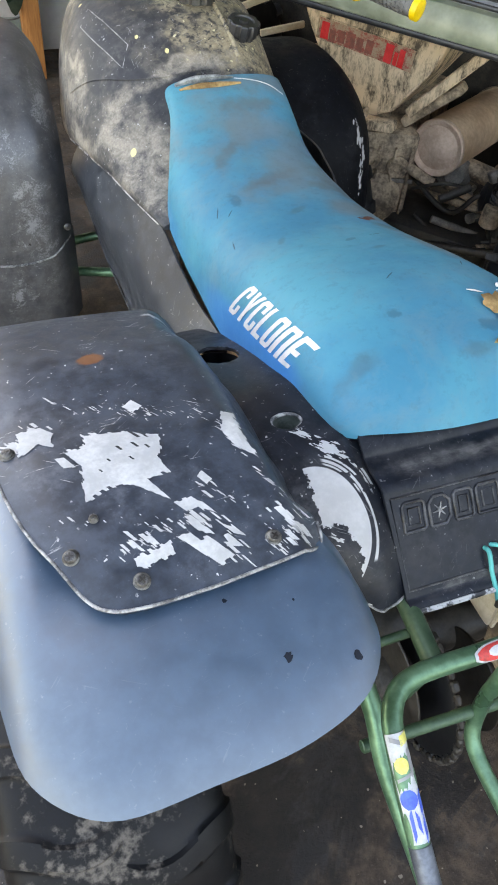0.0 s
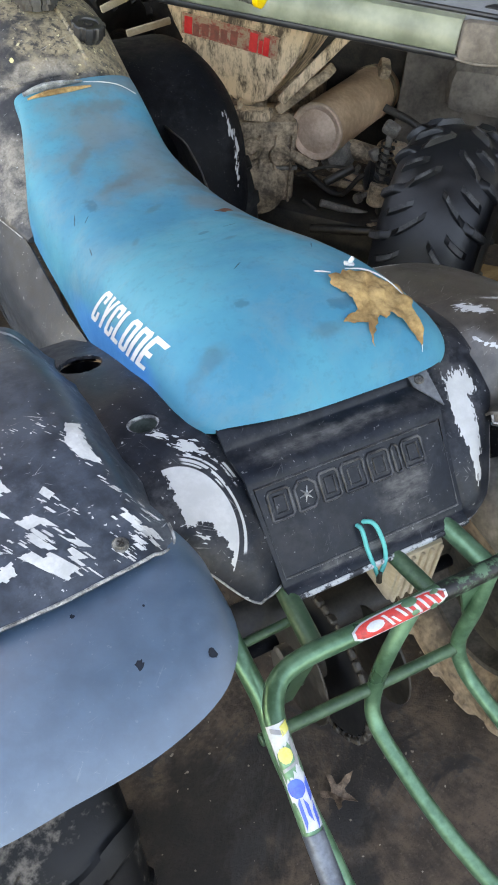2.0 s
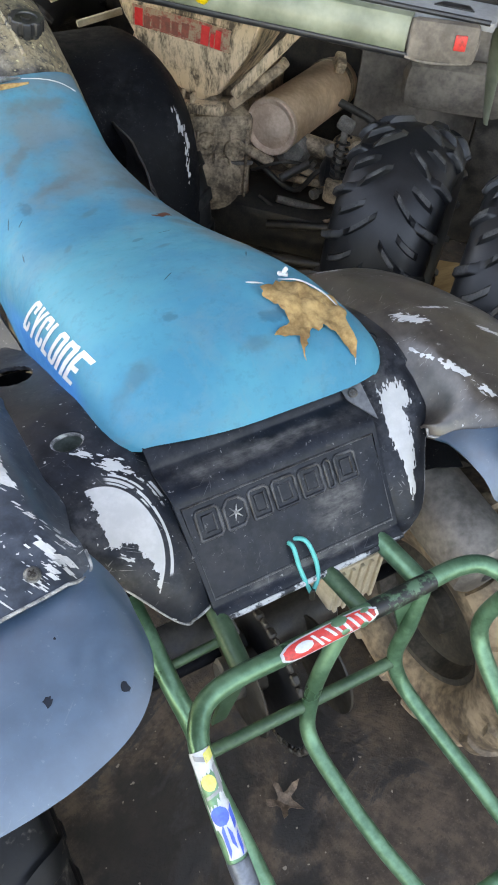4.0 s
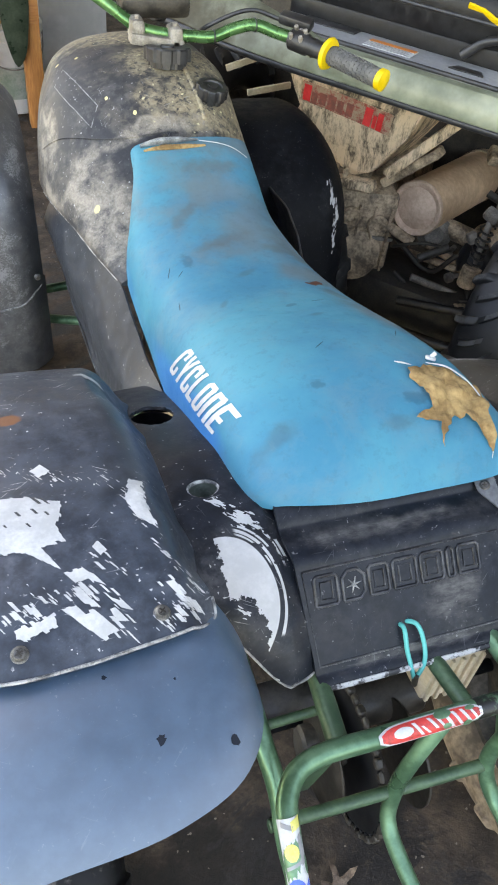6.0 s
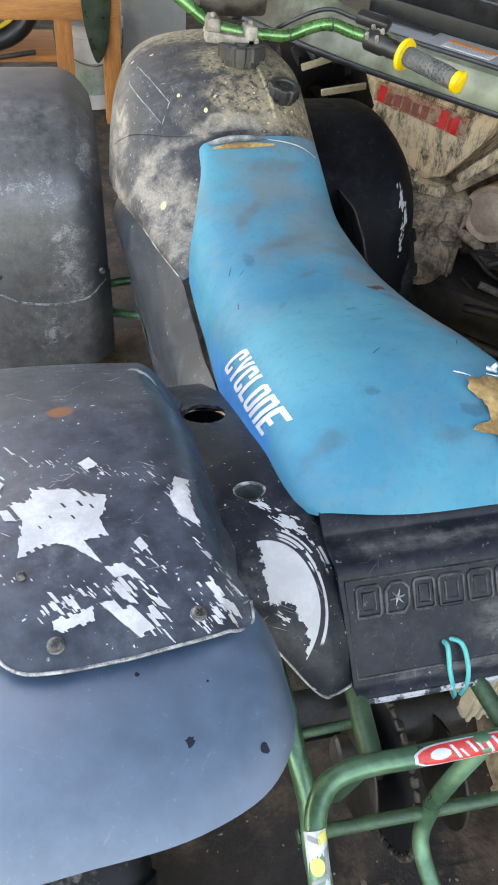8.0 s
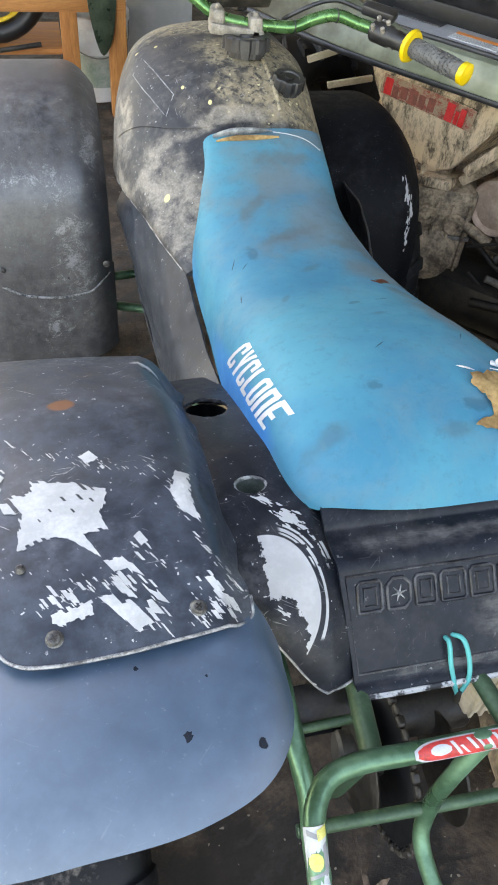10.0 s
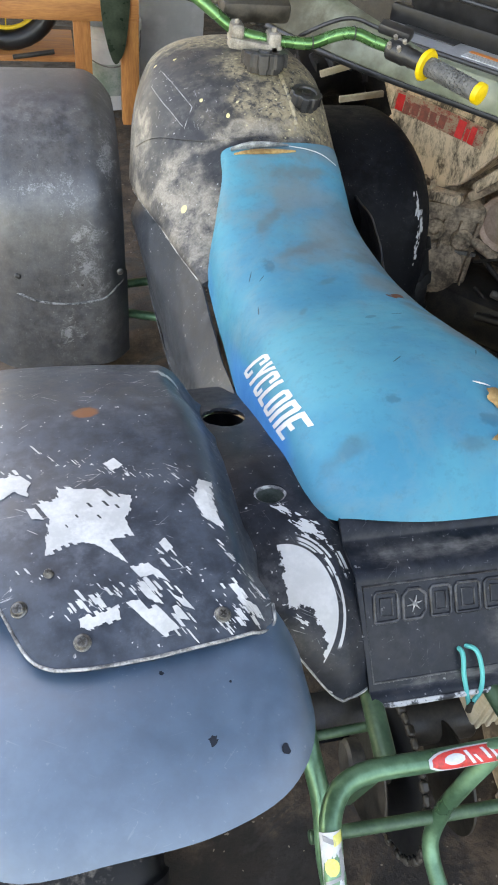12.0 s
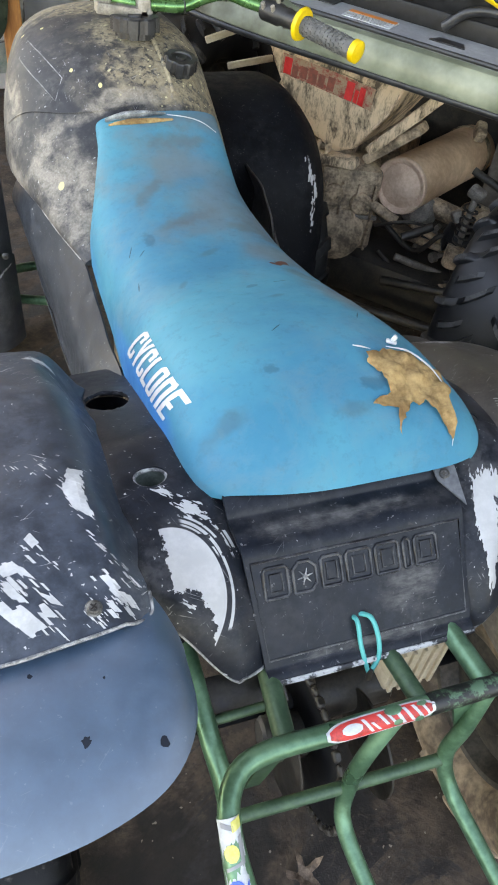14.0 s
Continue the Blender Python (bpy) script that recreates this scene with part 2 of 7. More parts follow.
M_FENDER = scuffed_plastic("black_fender_plastic", (), 0.26, -35, rust=((-0.437, 0.168, 0.013),), base=(0.019, 0.026, 0.036), dust_color=(0.17, 0.18, 0.20), chips=pad_chips, scratch=0.9, flecks=1.0, spec=0.5, vary=1.1)
M_FENDERR = scuffed_plastic("brown_dusted_fender_plastic", (), 0.20, -35, tan=0.05, base=(0.024, 0.0205, 0.0185), dust_color=(0.13, 0.108, 0.09), chips=pad_chips, scratch=0.4, flecks=0.7, spec=0.8, vary=1.0, rough=(0.28, 0.42))
# Black plastic; the blue base holds the sheen of the sky on it.
M_FLARE = scuffed_plastic("sky_tinted_flare_plastic", (), 0.05, -30, rough=(0.38, 0.54), base=(0.022, 0.056, 0.094), scratch=0.08, flecks=0.10, spec=0.9, vary=0.34)
M_FLARE.node_tree.nodes["Principled BSDF"].inputs["Coat Weight"].default_value = 0.52
M_FLARE.node_tree.nodes["Principled BSDF"].inputs["Coat Roughness"].default_value = 0.40
M_FLARE.node_tree.nodes["Principled BSDF"].inputs["Coat IOR"].default_value = 1.6
M_CHANNEL = scuffed_plastic("black_tail_plastic", (), 0.24, -65, tan=0.05, base=(0.0080, 0.0100, 0.0138), spec=0.20, chips=haunch_chips, scratch=0.3)
M_PANEL = scuffed_plastic("black_panel_plastic", (), 0.07, 0, rough=(0.34, 0.52), tan=0.03, base=(0.0045, 0.0066, 0.0105), spec=0.20, bands=((0, -0.046, 0.19, 0.017, 0), (0.06, -0.125, 0.05, 0.030, 5), (0.02, -0.165, 0.15, 0.010, 0)), dust_color=(0.15, 0.145, 0.14), scratch=0.10, flecks=0.3)
M_MARK = simple_grain("worn_raised_plastic", (0.005, 0.0062, 0.0085), (0.060, 0.063, 0.068), 45, (0.3, 0.5), 0.1, lo=0.42, hi=0.62)
M_RIM = simple_grain("scraped_edge_plastic", (0.05, 0.052, 0.055), (0.36, 0.36, 0.355), 60, (0.4, 0.6), 0.2, lo=0.38, hi=0.62)
M_LIP = simple_grain("worn_lip_plastic", (0.02, 0.021, 0.023), (0.46, 0.46, 0.45), 38, (0.4, 0.6), 0.2, lo=0.44, hi=0.54)
# Pale left edge is dust, made lighter still for light from the left.
M_TANK = scuffed_plastic("dusty_tank_plastic", (), 0.34, 20, tan=0.16, dust_color=(0.22, 0.205, 0.185), rough=(0.45, 0.72), base=(0.018, 0.019, 0.022),
                         dots=((-0.206, 0.87, 0.006), (-0.10, 1.00, 0.004), (-0.216, 1.265, 0.004), (-0.178, 1.231, 0.004), (-0.147, 1.055, 0.0035)),
                         dirt=((0.04, 1.02, 0.15, 0.09, 0), (0.02, 1.16, 0.14, 0.17, 0), (-0.06, 1.36, 0.22, 0.14, 0), (0.16, 1.05, 0.07, 0.15, 0)), pale=((-0.284, 1.20, 0.040, 0.34, 0), (-0.195, 0.84, 0.060, 0.17, 14), (-0.12, 1.42, 0.18, 0.07, 0), (-0.06, 0.965, 0.12, 0.025, 0)), pale_mix=0.85, pale_soft=0.10)
M_FRONT = scuffed_plastic("dusty_front_fender_plastic", (), 0.20, 80, tan=0.03, dust_color=(0.15, 0.155, 0.16), rough=(0.30, 0.44), base=(0.026, 0.028, 0.032), spec=0.8, chips=front_chips,
                          pale=((-0.40, 1.05, 0.09, 0.05, 0), (-0.37, 1.20, 0.07, 0.10, 0), (-0.50, 1.10, 0.16, 0.2, 0)), pale_mix=0.16, pale_soft=0.25, flecks=0.25, scratch=0.15)
# Same plastic as the left fender; shade is put into this near-black base.
M_SHADEBLK = scuffed_plastic("shade_darkened_black_plastic", (), 0.03, 85, base=(0.0028, 0.0032, 0.0042), rough=(0.5, 0.7), scratch=0.03, flecks=0.1, spec=0.10, chips=edge_chips)
M_SIDE = scuffed_plastic("black_side_cover_plastic", (), 0.16, 60, base=(0.024, 0.028, 0.034), flecks=0.8, scratch=0.3, vary=0.7, dust_color=(0.20, 0.205, 0.215))

M_SEAT = material("blue_vinyl", 0.5, spec=0.12)
_nt = M_SEAT.node_tree
_v = coords(_nt)
_a = fbm(_nt, _v, 5, 5, 0.6)
_b = fbm(_nt, _v, 24, 6, 0.65)
_c = fbm(_nt, _v, 420, 2, 0.5)
_col = blend(_nt, step(_nt, _a, 0.35, 0.65), (0.018, 0.172, 0.264), (0.034, 0.230, 0.306))
_w = blob_mask(_nt, ((0.05, 0.66, 0.20, 0.17, 20), (0.10, 0.48, 0.12, 0.07, -30), (-0.03, 0.78, 0.17, 0.12, 0), (0.05, 0.90, 0.14, 0.06, 0), (0.13, 0.30, 0.05, 0.14, 20)), 0.5, 12, edge=1.0)
_col = blend(_nt, calc(_nt, "MULTIPLY", _w, 0.74), _col, (0.135, 0.150, 0.146))
_col = blend(_nt, calc(_nt, "MULTIPLY", step(_nt, fbm(_nt, _v, 9, 6, 0.7, 0.5), 0.45, 0.72), 0.5), _col, (0.105, 0.205, 0.25))
_w = blob_mask(_nt, ((0.03, 0.045, 0.035, 0.016, 0), (-0.02, 0.50, 0.03, 0.01, 30), (-0.09, 0.40, 0.03, 0.008, 60), (0.02, 0.30, 0.02, 0.008, 10), (-0.13, 0.06, 0.05, 0.02, 30)), 0.4, 30, edge=0.8)
_col = blend(_nt, calc(_nt, "MULTIPLY", _w, 0.45), _col, (0.06, 0.10, 0.12))
_col = blend(_nt, calc(_nt, "MULTIPLY", step(_nt, _b, 0.52, 0.75), 0.30), _col, (0.09, 0.19, 0.25))
_w = blob_mask(_nt, ((0.09, 0.58, 0.06, 0.03, -30), (-0.02, 0.62, 0.07, 0.02, 20), (0.02, 0.84, 0.09, 0.035, 0), (-0.07, 0.72, 0.05, 0.02, 50), (0.10, 0.40, 0.05, 0.02, -50)), 0.6, 26, edge=0.8)
_col = blend(_nt, calc(_nt, "MULTIPLY", _w, 0.48), _col, (0.105, 0.100, 0.088))
_w = blob_mask(_nt, ((0.075, 0.075, 0.030, 0.013, -10), (-0.055, 0.12, 0.016, 0.008, 0), (0.0, 0.35, 0.012, 0.006, 20), (-0.10, 0.58, 0.012, 0.03, 10)), 0.5, 60, edge=0.5)
_col = blend(_nt, calc(_nt, "MULTIPLY", _w, 0.40), _col, (0.02, 0.06, 0.09))
_col = blend(_nt, calc(_nt, "MULTIPLY", step(_nt, fbm(_nt, _v, 70, 6, 0.72), 0.50, 0.70), 0.22), _col, (0.035, 0.085, 0.115))
_col = blend(_nt, calc(_nt, "MULTIPLY", step(_nt, fbm(_nt, _v, 33, 5, 0.7, 0.6), 0.54, 0.68), 0.18), _col, (0.12, 0.19, 0.22))
# Vivid blue sheen along the left edge, put into the vinyl's colour.
_sx = _nt.nodes.new("ShaderNodeSeparateXYZ")
_nt.links.new(_v, _sx.inputs[0])
_w = calc(_nt, "MULTIPLY", step(_nt, _sx.outputs["X"], -0.178, -0.188), step(_nt, _sx.outputs["Y"], 0.06, 0.14))
_col = blend(_nt, calc(_nt, "MULTIPLY", _w, 0.80), _col, (0.007, 0.185, 0.50))
for _x, _y, _a, _l in ((-0.135, 0.57, 70, 0.018), (-0.120, 0.55, 50, 0.010), (-0.145, 0.46, 80, 0.012), (0.05, 0.36, 10, 0.014), (-0.02, 0.20, 40, 0.012), (0.11, 0.22, 60, 0.015)):
    _w = blob_mask(_nt, ((_x, _y, _l, 0.0012, _a),), 0.25, 120, edge=0.3)
    _col = blend(_nt, calc(_nt, "MULTIPLY", _w, 0.7), _col, (0.012, 0.025, 0.035))
_w = blob_mask(_nt, ((0.088, 0.448, 0.015, 0.008, 20), (0.075, 0.442, 0.012, 0.004, -30)), 0.5, 90)
_col = blend(_nt, _w, _col, (0.10, 0.025, 0.012))
paint(M_SEAT, _col, step(_nt, _b, 0.3, 0.7, 0.48, 0.66))
relief(_nt, calc(_nt, "ADD", _c, _b), 0.10, 0.001)

M_FOAM = simple_grain("torn_foam", (0.15, 0.080, 0.026), (0.46, 0.295, 0.125), 20, (0.8, 0.95), 0.6)
M_TEAR_EDGE = material("torn_vinyl_edge", 0.6, color=(0.40, 0.42, 0.42))
M_FLAP = simple_grain("grey_worn_flap", (0.10, 0.11, 0.115), (0.36, 0.37, 0.37), 50, (0.35, 0.55), 0.2)
M_WHITE = simple_grain("white_print", (0.44, 0.46, 0.47), (0.56, 0.57, 0.57), 90, (0.4, 0.6), 0.05)
M_GREEN = simple_grain("green_painted_tube", (0.050, 0.125, 0.070), (0.14, 0.29, 0.175), 14, (0.27, 0.44), 0.12, metal=0.5)
M_GREEN_DULL = simple_grain("dull_green_frame_paint", (0.025, 0.062, 0.035), (0.075, 0.14, 0.075), 22, (0.35, 0.6), 0.2, metal=0.2)
M_BARGRN = simple_grain("bright_green_bar", (0.050, 0.150, 0.050), (0.12, 0.275, 0.11), 20, (0.2, 0.35), 0.08, metal=0.6)
M_SLEEVE = simple_grain("worn_grey_paint", (0.05, 0.06, 0.075), (0.15, 0.17, 0.20), 24, (0.3, 0.5), 0.2, metal=0.3)
M_REDDIM = simple_grain("muddy_red_print", (0.16, 0.05, 0.035), (0.36, 0.09, 0.06), 60, (0.6, 0.8), 0.3)
M_REDMUD = simple_grain("mud_streaked_red_print", (0.30, 0.045, 0.030), (0.36, 0.25, 0.165), 46, (0.6, 0.85), 0.4, lo=0.40, hi=0.58)
M_BLACKTAPE = simple_grain("worn_black_paint", (0.007, 0.008, 0.0075), (0.06, 0.13, 0.075), 34, (0.35, 0.6), 0.3, lo=0.50, hi=0.60)
M_RUBBER = simple_grain("tyre_rubber", (0.005, 0.0055, 0.0065), (0.013, 0.0135, 0.0155), 16, (0.35, 0.55), 0.1)
M_MUDTYRE = simple_grain("muddy_tyre_rubber", (0.070, 0.050, 0.034), (0.36, 0.265, 0.18), 9, (0.6, 0.9), 0.5, lo=0.40, hi=0.66)
M_DUSTTYRE = simple_grain("dusty_tyre_rubber", (0.005, 0.0055, 0.006), (0.026, 0.0255, 0.025), 11, (0.45, 0.7), 0.4, lo=0.44, hi=0.70, spec=0.2)
M_WORNTYRE = simple_grain("worn_dusty_tyre_rubber", (0.0035, 0.0038, 0.0045), (0.12, 0.105, 0.088), 15, (0.40, 0.66), 0.6, lo=0.53, hi=0.66, spec=0.22)
M_LUG = simple_grain("dusty_tread_rubber", (0.008, 0.0085, 0.0095), (0.075, 0.073, 0.070), 28, (0.5, 0.8), 0.3, lo=0.40, hi=0.66)
M_STEEL = simple_grain("dull_steel", (0.18, 0.17, 0.16), (0.38, 0.36, 0.34), 40, (0.35, 0.6), 0.2, metal=0.8)
M_CLAMP = simple_grain("dusty_alloy", (0.14, 0.125, 0.105), (0.36, 0.33, 0.285), 40, (0.45, 0.65), 0.25, metal=0.2)
M_SCREW = simple_grain("zinc_screw", (0.05, 0.05, 0.05), (0.20, 0.195, 0.185), 120, (0.35, 0.6), 0.2, metal=0.7)
M_DARK = simple_grain("greasy_black_metal", (0.012, 0.0105, 0.009), (0.058, 0.049, 0.039), 25, (0.35, 0.7), 0.4)
M_DISC = simple_grain("dark_worn_disc", (0.03, 0.028, 0.026), (0.13, 0.115, 0.095), 18, (0.4, 0.7), 0.3, metal=0.3)
M_ALU = simple_grain("dusty_cast_aluminium", (0.12, 0.105, 0.09), (0.32, 0.29, 0.25), 30, (0.45, 0.75), 0.4, metal=0.25)
M_CREAM = simple_grain("cream_plastic", (0.40, 0.33, 0.23), (0.58, 0.50, 0.38), 20, (0.5, 0.7), 0.2)
M_TEAL = material("teal_cord", 0.55, color=(0.02, 0.36, 0.34))
M_SOCKET = simple_grain("grey_green_socket", (0.06, 0.08, 0.07), (0.16, 0.19, 0.17), 40, (0.4, 0.6), 0.2)
M_BLACK = simple_grain("black_moulded_plastic", (0.010, 0.010, 0.011), (0.035, 0.035, 0.036), 30, (0.3, 0.5), 0.1)
M_YELLOW = simple_grain("yellow_rubber", (0.62, 0.40, 0.010), (0.78, 0.54, 0.02), 40, (0.4, 0.6), 0.1)
M_GRIP = simple_grain("grey_grip_rubber", (0.055, 0.055, 0.055), (0.14, 0.14, 0.135), 60, (0.5, 0.8), 0.3)
M_RED = simple_grain("red_print", (0.58, 0.014, 0.014), (0.76, 0.035, 0.035), 60, (0.35, 0.6), 0.1)
M_REDTAG = simple_grain("scuffed_red_sticker", (0.20, 0.022, 0.020), (0.58, 0.040, 0.034), 55, (0.35, 0.6), 0.1, lo=0.36, hi=0.56)
M_BLUE = simple_grain("blue_print", (0.02, 0.07, 0.42), (0.04, 0.14, 0.60), 60, (0.35, 0.6), 0.1)
M_STKYEL = simple_grain("yellow_print", (0.55, 0.50, 0.10), (0.68, 0.62, 0.22), 60, (0.35, 0.6), 0.1)
M_STKWHT = simple_grain("worn_white_sticker", (0.38, 0.40, 0.41), (0.54, 0.55, 0.55), 70, (0.35, 0.6), 0.1)
M_SAGE = simple_grain("sage_green_panel", (0.110, 0.125, 0.085), (0.27, 0.29, 0.215), 6, (0.30, 0.45), 0.05)
M_LIPSAGE = material("sage_panel_dark_at_one_end", 0.4)
_nt = M_LIPSAGE.node_tree
_v = coords(_nt)
_a = fbm(_nt, _v, 6, 5, 0.6)
_col = blend(_nt, step(_nt, _a, 0.35, 0.7), (0.110, 0.125, 0.085), (0.27, 0.29, 0.215))
# Olive-brown, mottled and rougher towards the left end of the panel.
_w = blob_mask(_nt, ((-0.90, 0.10, 0.80, 0.60, 0),), 0.4, 9, edge=0.8)
_col = blend(_nt, _w, _col, blend(_nt, fbm(_nt, _v, 40, 6, 0.7), (0.016, 0.015, 0.008), (0.085, 0.072, 0.042)))
paint(M_LIPSAGE, _col, step(_nt, _w, 0.0, 1.0, 0.36, 0.75))
M_LINER = simple_grain("grey_bed_plastic", (0.20, 0.203, 0.210), (0.31, 0.313, 0.320), 12, (0.4, 0.6), 0.1)
M_VINYL = simple_grain("black_seat_vinyl", (0.006, 0.006, 0.0065), (0.016, 0.016, 0.017), 50, (0.35, 0.55), 0.15, spec=0.3)
M_MUD = simple_grain("mud_caked_plastic", (0.075, 0.054, 0.036), (0.66, 0.485, 0.32), 18, (0.7, 0.95), 0.7, lo=0.36, hi=0.58, stretch=(0.55, 0.55, 1.7))
M_MUFFLER = simple_grain("dusty_brown_muffler", (0.46, 0.285, 0.17), (0.74, 0.515, 0.34), 9, (0.5, 0.75), 0.25, metal=0.15)
M_MUFCAP = simple_grain("dusty_muffler_cap", (0.48, 0.31, 0.215), (0.72, 0.53, 0.40), 16, (0.5, 0.7), 0.25, metal=0.2)
M_ENGINE = simple_grain("dusty_engine_metal", (0.085, 0.060, 0.039), (0.60, 0.44, 0.295), 17, (0.6, 0.9), 0.6)
M_GUARD = simple_grain("dusty_grey_guard", (0.075, 0.062, 0.052), (0.225, 0.19, 0.16), 9, (0.6, 0.9), 0.4)
M_SILENCER = simple_grain("dusty_silencer_metal", (0.10, 0.092, 0.084), (0.33, 0.30, 0.27), 12, (0.45, 0.7), 0.3, metal=0.3)
M_DENT = simple_grain("scuffed_dark_plastic", (0.008, 0.011, 0.017), (0.014, 0.020, 0.030), 200, (0.6, 0.8), 0.1, spec=0.2)
M_TAB = simple_grain("grey_tab_plastic", (0.045, 0.050, 0.058), (0.12, 0.128, 0.14), 30, (0.4, 0.6), 0.1)
M_BARE = simple_grain("bare_white_plastic", (0.38, 0.385, 0.38), (0.54, 0.54, 0.53), 30, (0.4, 0.6), 0.08)
M_PIT = simple_grain("black_paint_left_over", (0.02, 0.024, 0.03), (0.07, 0.075, 0.08), 60, (0.4, 0.6), 0.1)
M_FLOOR = material("stained_concrete", 0.85)
_nt = M_FLOOR.node_tree
_v = coords(_nt)
_a = fbm(_nt, _v, 3.4, 9, 0.68, 0.9)
_b = fbm(_nt, _v, 16, 9, 0.70)
_c = fbm(_nt, _v, 130, 5, 0.72)
_d = fbm(_nt, coords(_nt, (1, 1, 1), (3, 7, 0)), 9, 7, 0.70, 0.6)
_col = blend(_nt, step(_nt, _b, 0.36, 0.64), (0.030, 0.020, 0.0135), (0.090, 0.060, 0.040))
_col = blend(_nt, calc(_nt, "MULTIPLY", step(_nt, _d, 0.52, 0.60), 0.75), _col, (0.030, 0.021, 0.015))
_col = blend(_nt, calc(_nt, "MULTIPLY", step(_nt, _a, 0.54, 0.585), 0.88), _col, (0.0080, 0.0068, 0.0062))
_col = blend(_nt, calc(_nt, "MULTIPLY", step(_nt, _c, 0.56, 0.66), 0.45), _col, (0.120, 0.088, 0.062))
_col = blend(_nt, calc(_nt, "MULTIPLY", step(_nt, _c, 0.44, 0.36), 0.55), _col, (0.016, 0.012, 0.010))
# Oil stains under the rear, deepened for the shade below the bike.
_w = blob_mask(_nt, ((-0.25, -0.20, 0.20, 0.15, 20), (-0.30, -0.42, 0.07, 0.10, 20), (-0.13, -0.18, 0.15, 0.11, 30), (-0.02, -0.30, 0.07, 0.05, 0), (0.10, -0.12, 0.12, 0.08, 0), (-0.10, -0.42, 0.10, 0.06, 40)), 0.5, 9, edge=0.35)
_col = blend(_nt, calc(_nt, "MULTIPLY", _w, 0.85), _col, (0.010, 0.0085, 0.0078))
_speck = step(_nt, fbm(_nt, coords(_nt, (1, 1, 1), (9, 2, 0)), 75, 1, 0.5), 0.745, 0.755)
_col = blend(_nt, _speck, _col, (0.22, 0.18, 0.14))
paint(M_FLOOR, _col, step(_nt, _a, 0.48, 0.60, 0.90, 0.48))
relief(_nt, calc(_nt, "ADD", _b, _c), 0.5, 0.005)
M_WALL = simple_grain("grey_painted_board", (0.40, 0.40, 0.385), (0.56, 0.56, 0.54), 3, (0.7, 0.9), 0.15)
# Grey of the added fence, tuned for the light it throws back.
M_FENCE = simple_grain("weathered_boards", (0.10, 0.10, 0.10), (0.19, 0.188, 0.185), 3, (0.8, 0.95), 0.2, stretch=(0.2, 1, 2))
# Pale tone chosen so that the added ceiling bounces light inward.
M_CEIL = simple_grain("pale_roof_boards", (0.34, 0.32, 0.29), (0.52, 0.50, 0.46), 3, (0.8, 0.95), 0.2, stretch=(1, 0.1, 1))
M_WOOD = simple_grain("orange_brown_wood", (0.34, 0.120, 0.038), (0.60, 0.255, 0.080), 9, (0.45, 0.7), 0.25, stretch=(0.35, 0.35, 2.6))
M_WOODH = simple_grain("orange_brown_plank", (0.32, 0.112, 0.036), (0.56, 0.24, 0.076), 9, (0.45, 0.7), 0.25, stretch=(2.6, 0.35, 0.35))
M_BUCKET = simple_grain("white_bucket_plastic", (0.68, 0.68, 0.66), (0.82, 0.82, 0.80), 7, (0.35, 0.55), 0.06)
M_BUCKETLAB = simple_grain("faded_bucket_print", (0.24, 0.33, 0.27), (0.48, 0.52, 0.47), 20, (0.4, 0.6), 0.05)
M_OLIVE = simple_grain("dark_olive_plastic", (0.020, 0.032, 0.020), (0.060, 0.080, 0.052), 16, (0.25, 0.45), 0.1)
M_LEAF = simple_grain("dry_leaf", (0.075, 0.048, 0.032), (0.24, 0.165, 0.115), 60, (0.7, 0.9), 0.5)
M_CARD = simple_grain("tan_cardboard", (0.24, 0.135, 0.050), (0.40, 0.245, 0.105), 12, (0.8, 0.95), 0.15, stretch=(2, 0.4, 1))
M_ORANGE = material("orange_print", 0.5, color=(0.62, 0.18, 0.03))

# ---------------------------------------------------------------- mesh helpers


def empty(name, label, category, loc=(0, 0, 0), rz=0.0, kind="", group=""):
    e = new(name)
    e.matrix_basis = pose(*loc, 0, 0, rz)
    return tagged(e, label, category, group, kind)


def part(name, bm, mat, parent=None, label="", sharp=38, smooth=True):
    """One bmesh as one mesh object under a thing or a part."""
    me = bpy.data.meshes.new(name)
    bmesh.ops.recalc_face_normals(bm, faces=bm.faces)
    bm.to_mesh(me)
    bm.free()
    for p in me.polygons:
        p.use_smooth = smooth
    if smooth:
        me.set_sharp_from_angle(angle=radians(sharp))
    me.materials.append(mat)
    ob = new(name, me)
    ob.parent = parent
    if label:
        ob["label"] = label
    return ob


def curve_at(x, xs, ys):
    """A smooth curve through the given points."""
    n = len(xs)
    if x <= xs[0]:
        return ys[0]
    if x >= xs[-1]:
        return ys[-1]
    i = max(k for k in range(n - 1) if xs[k] <= x)
    h = xs[i + 1] - xs[i]
    d = [(ys[k + 1] - ys[k]) / (xs[k + 1] - xs[k]) for k in range(n - 1)]

    def slope(k):
        if k == 0:
            return d[0]
        if k == n - 1:
            return d[-1]
        return 0.0 if d[k - 1] * d[k] <= 0 else 2 * d[k - 1] * d[k] / (d[k - 1] + d[k])

    t = (x - xs[i]) / h
    return ((2 * t**3 - 3 * t**2 + 1) * ys[i] + (t**3 - 2 * t**2 + t) * h * slope(i)
            + (3 * t**2 - 2 * t**3) * ys[i + 1] + (t**3 - t**2) * h * slope(i + 1))


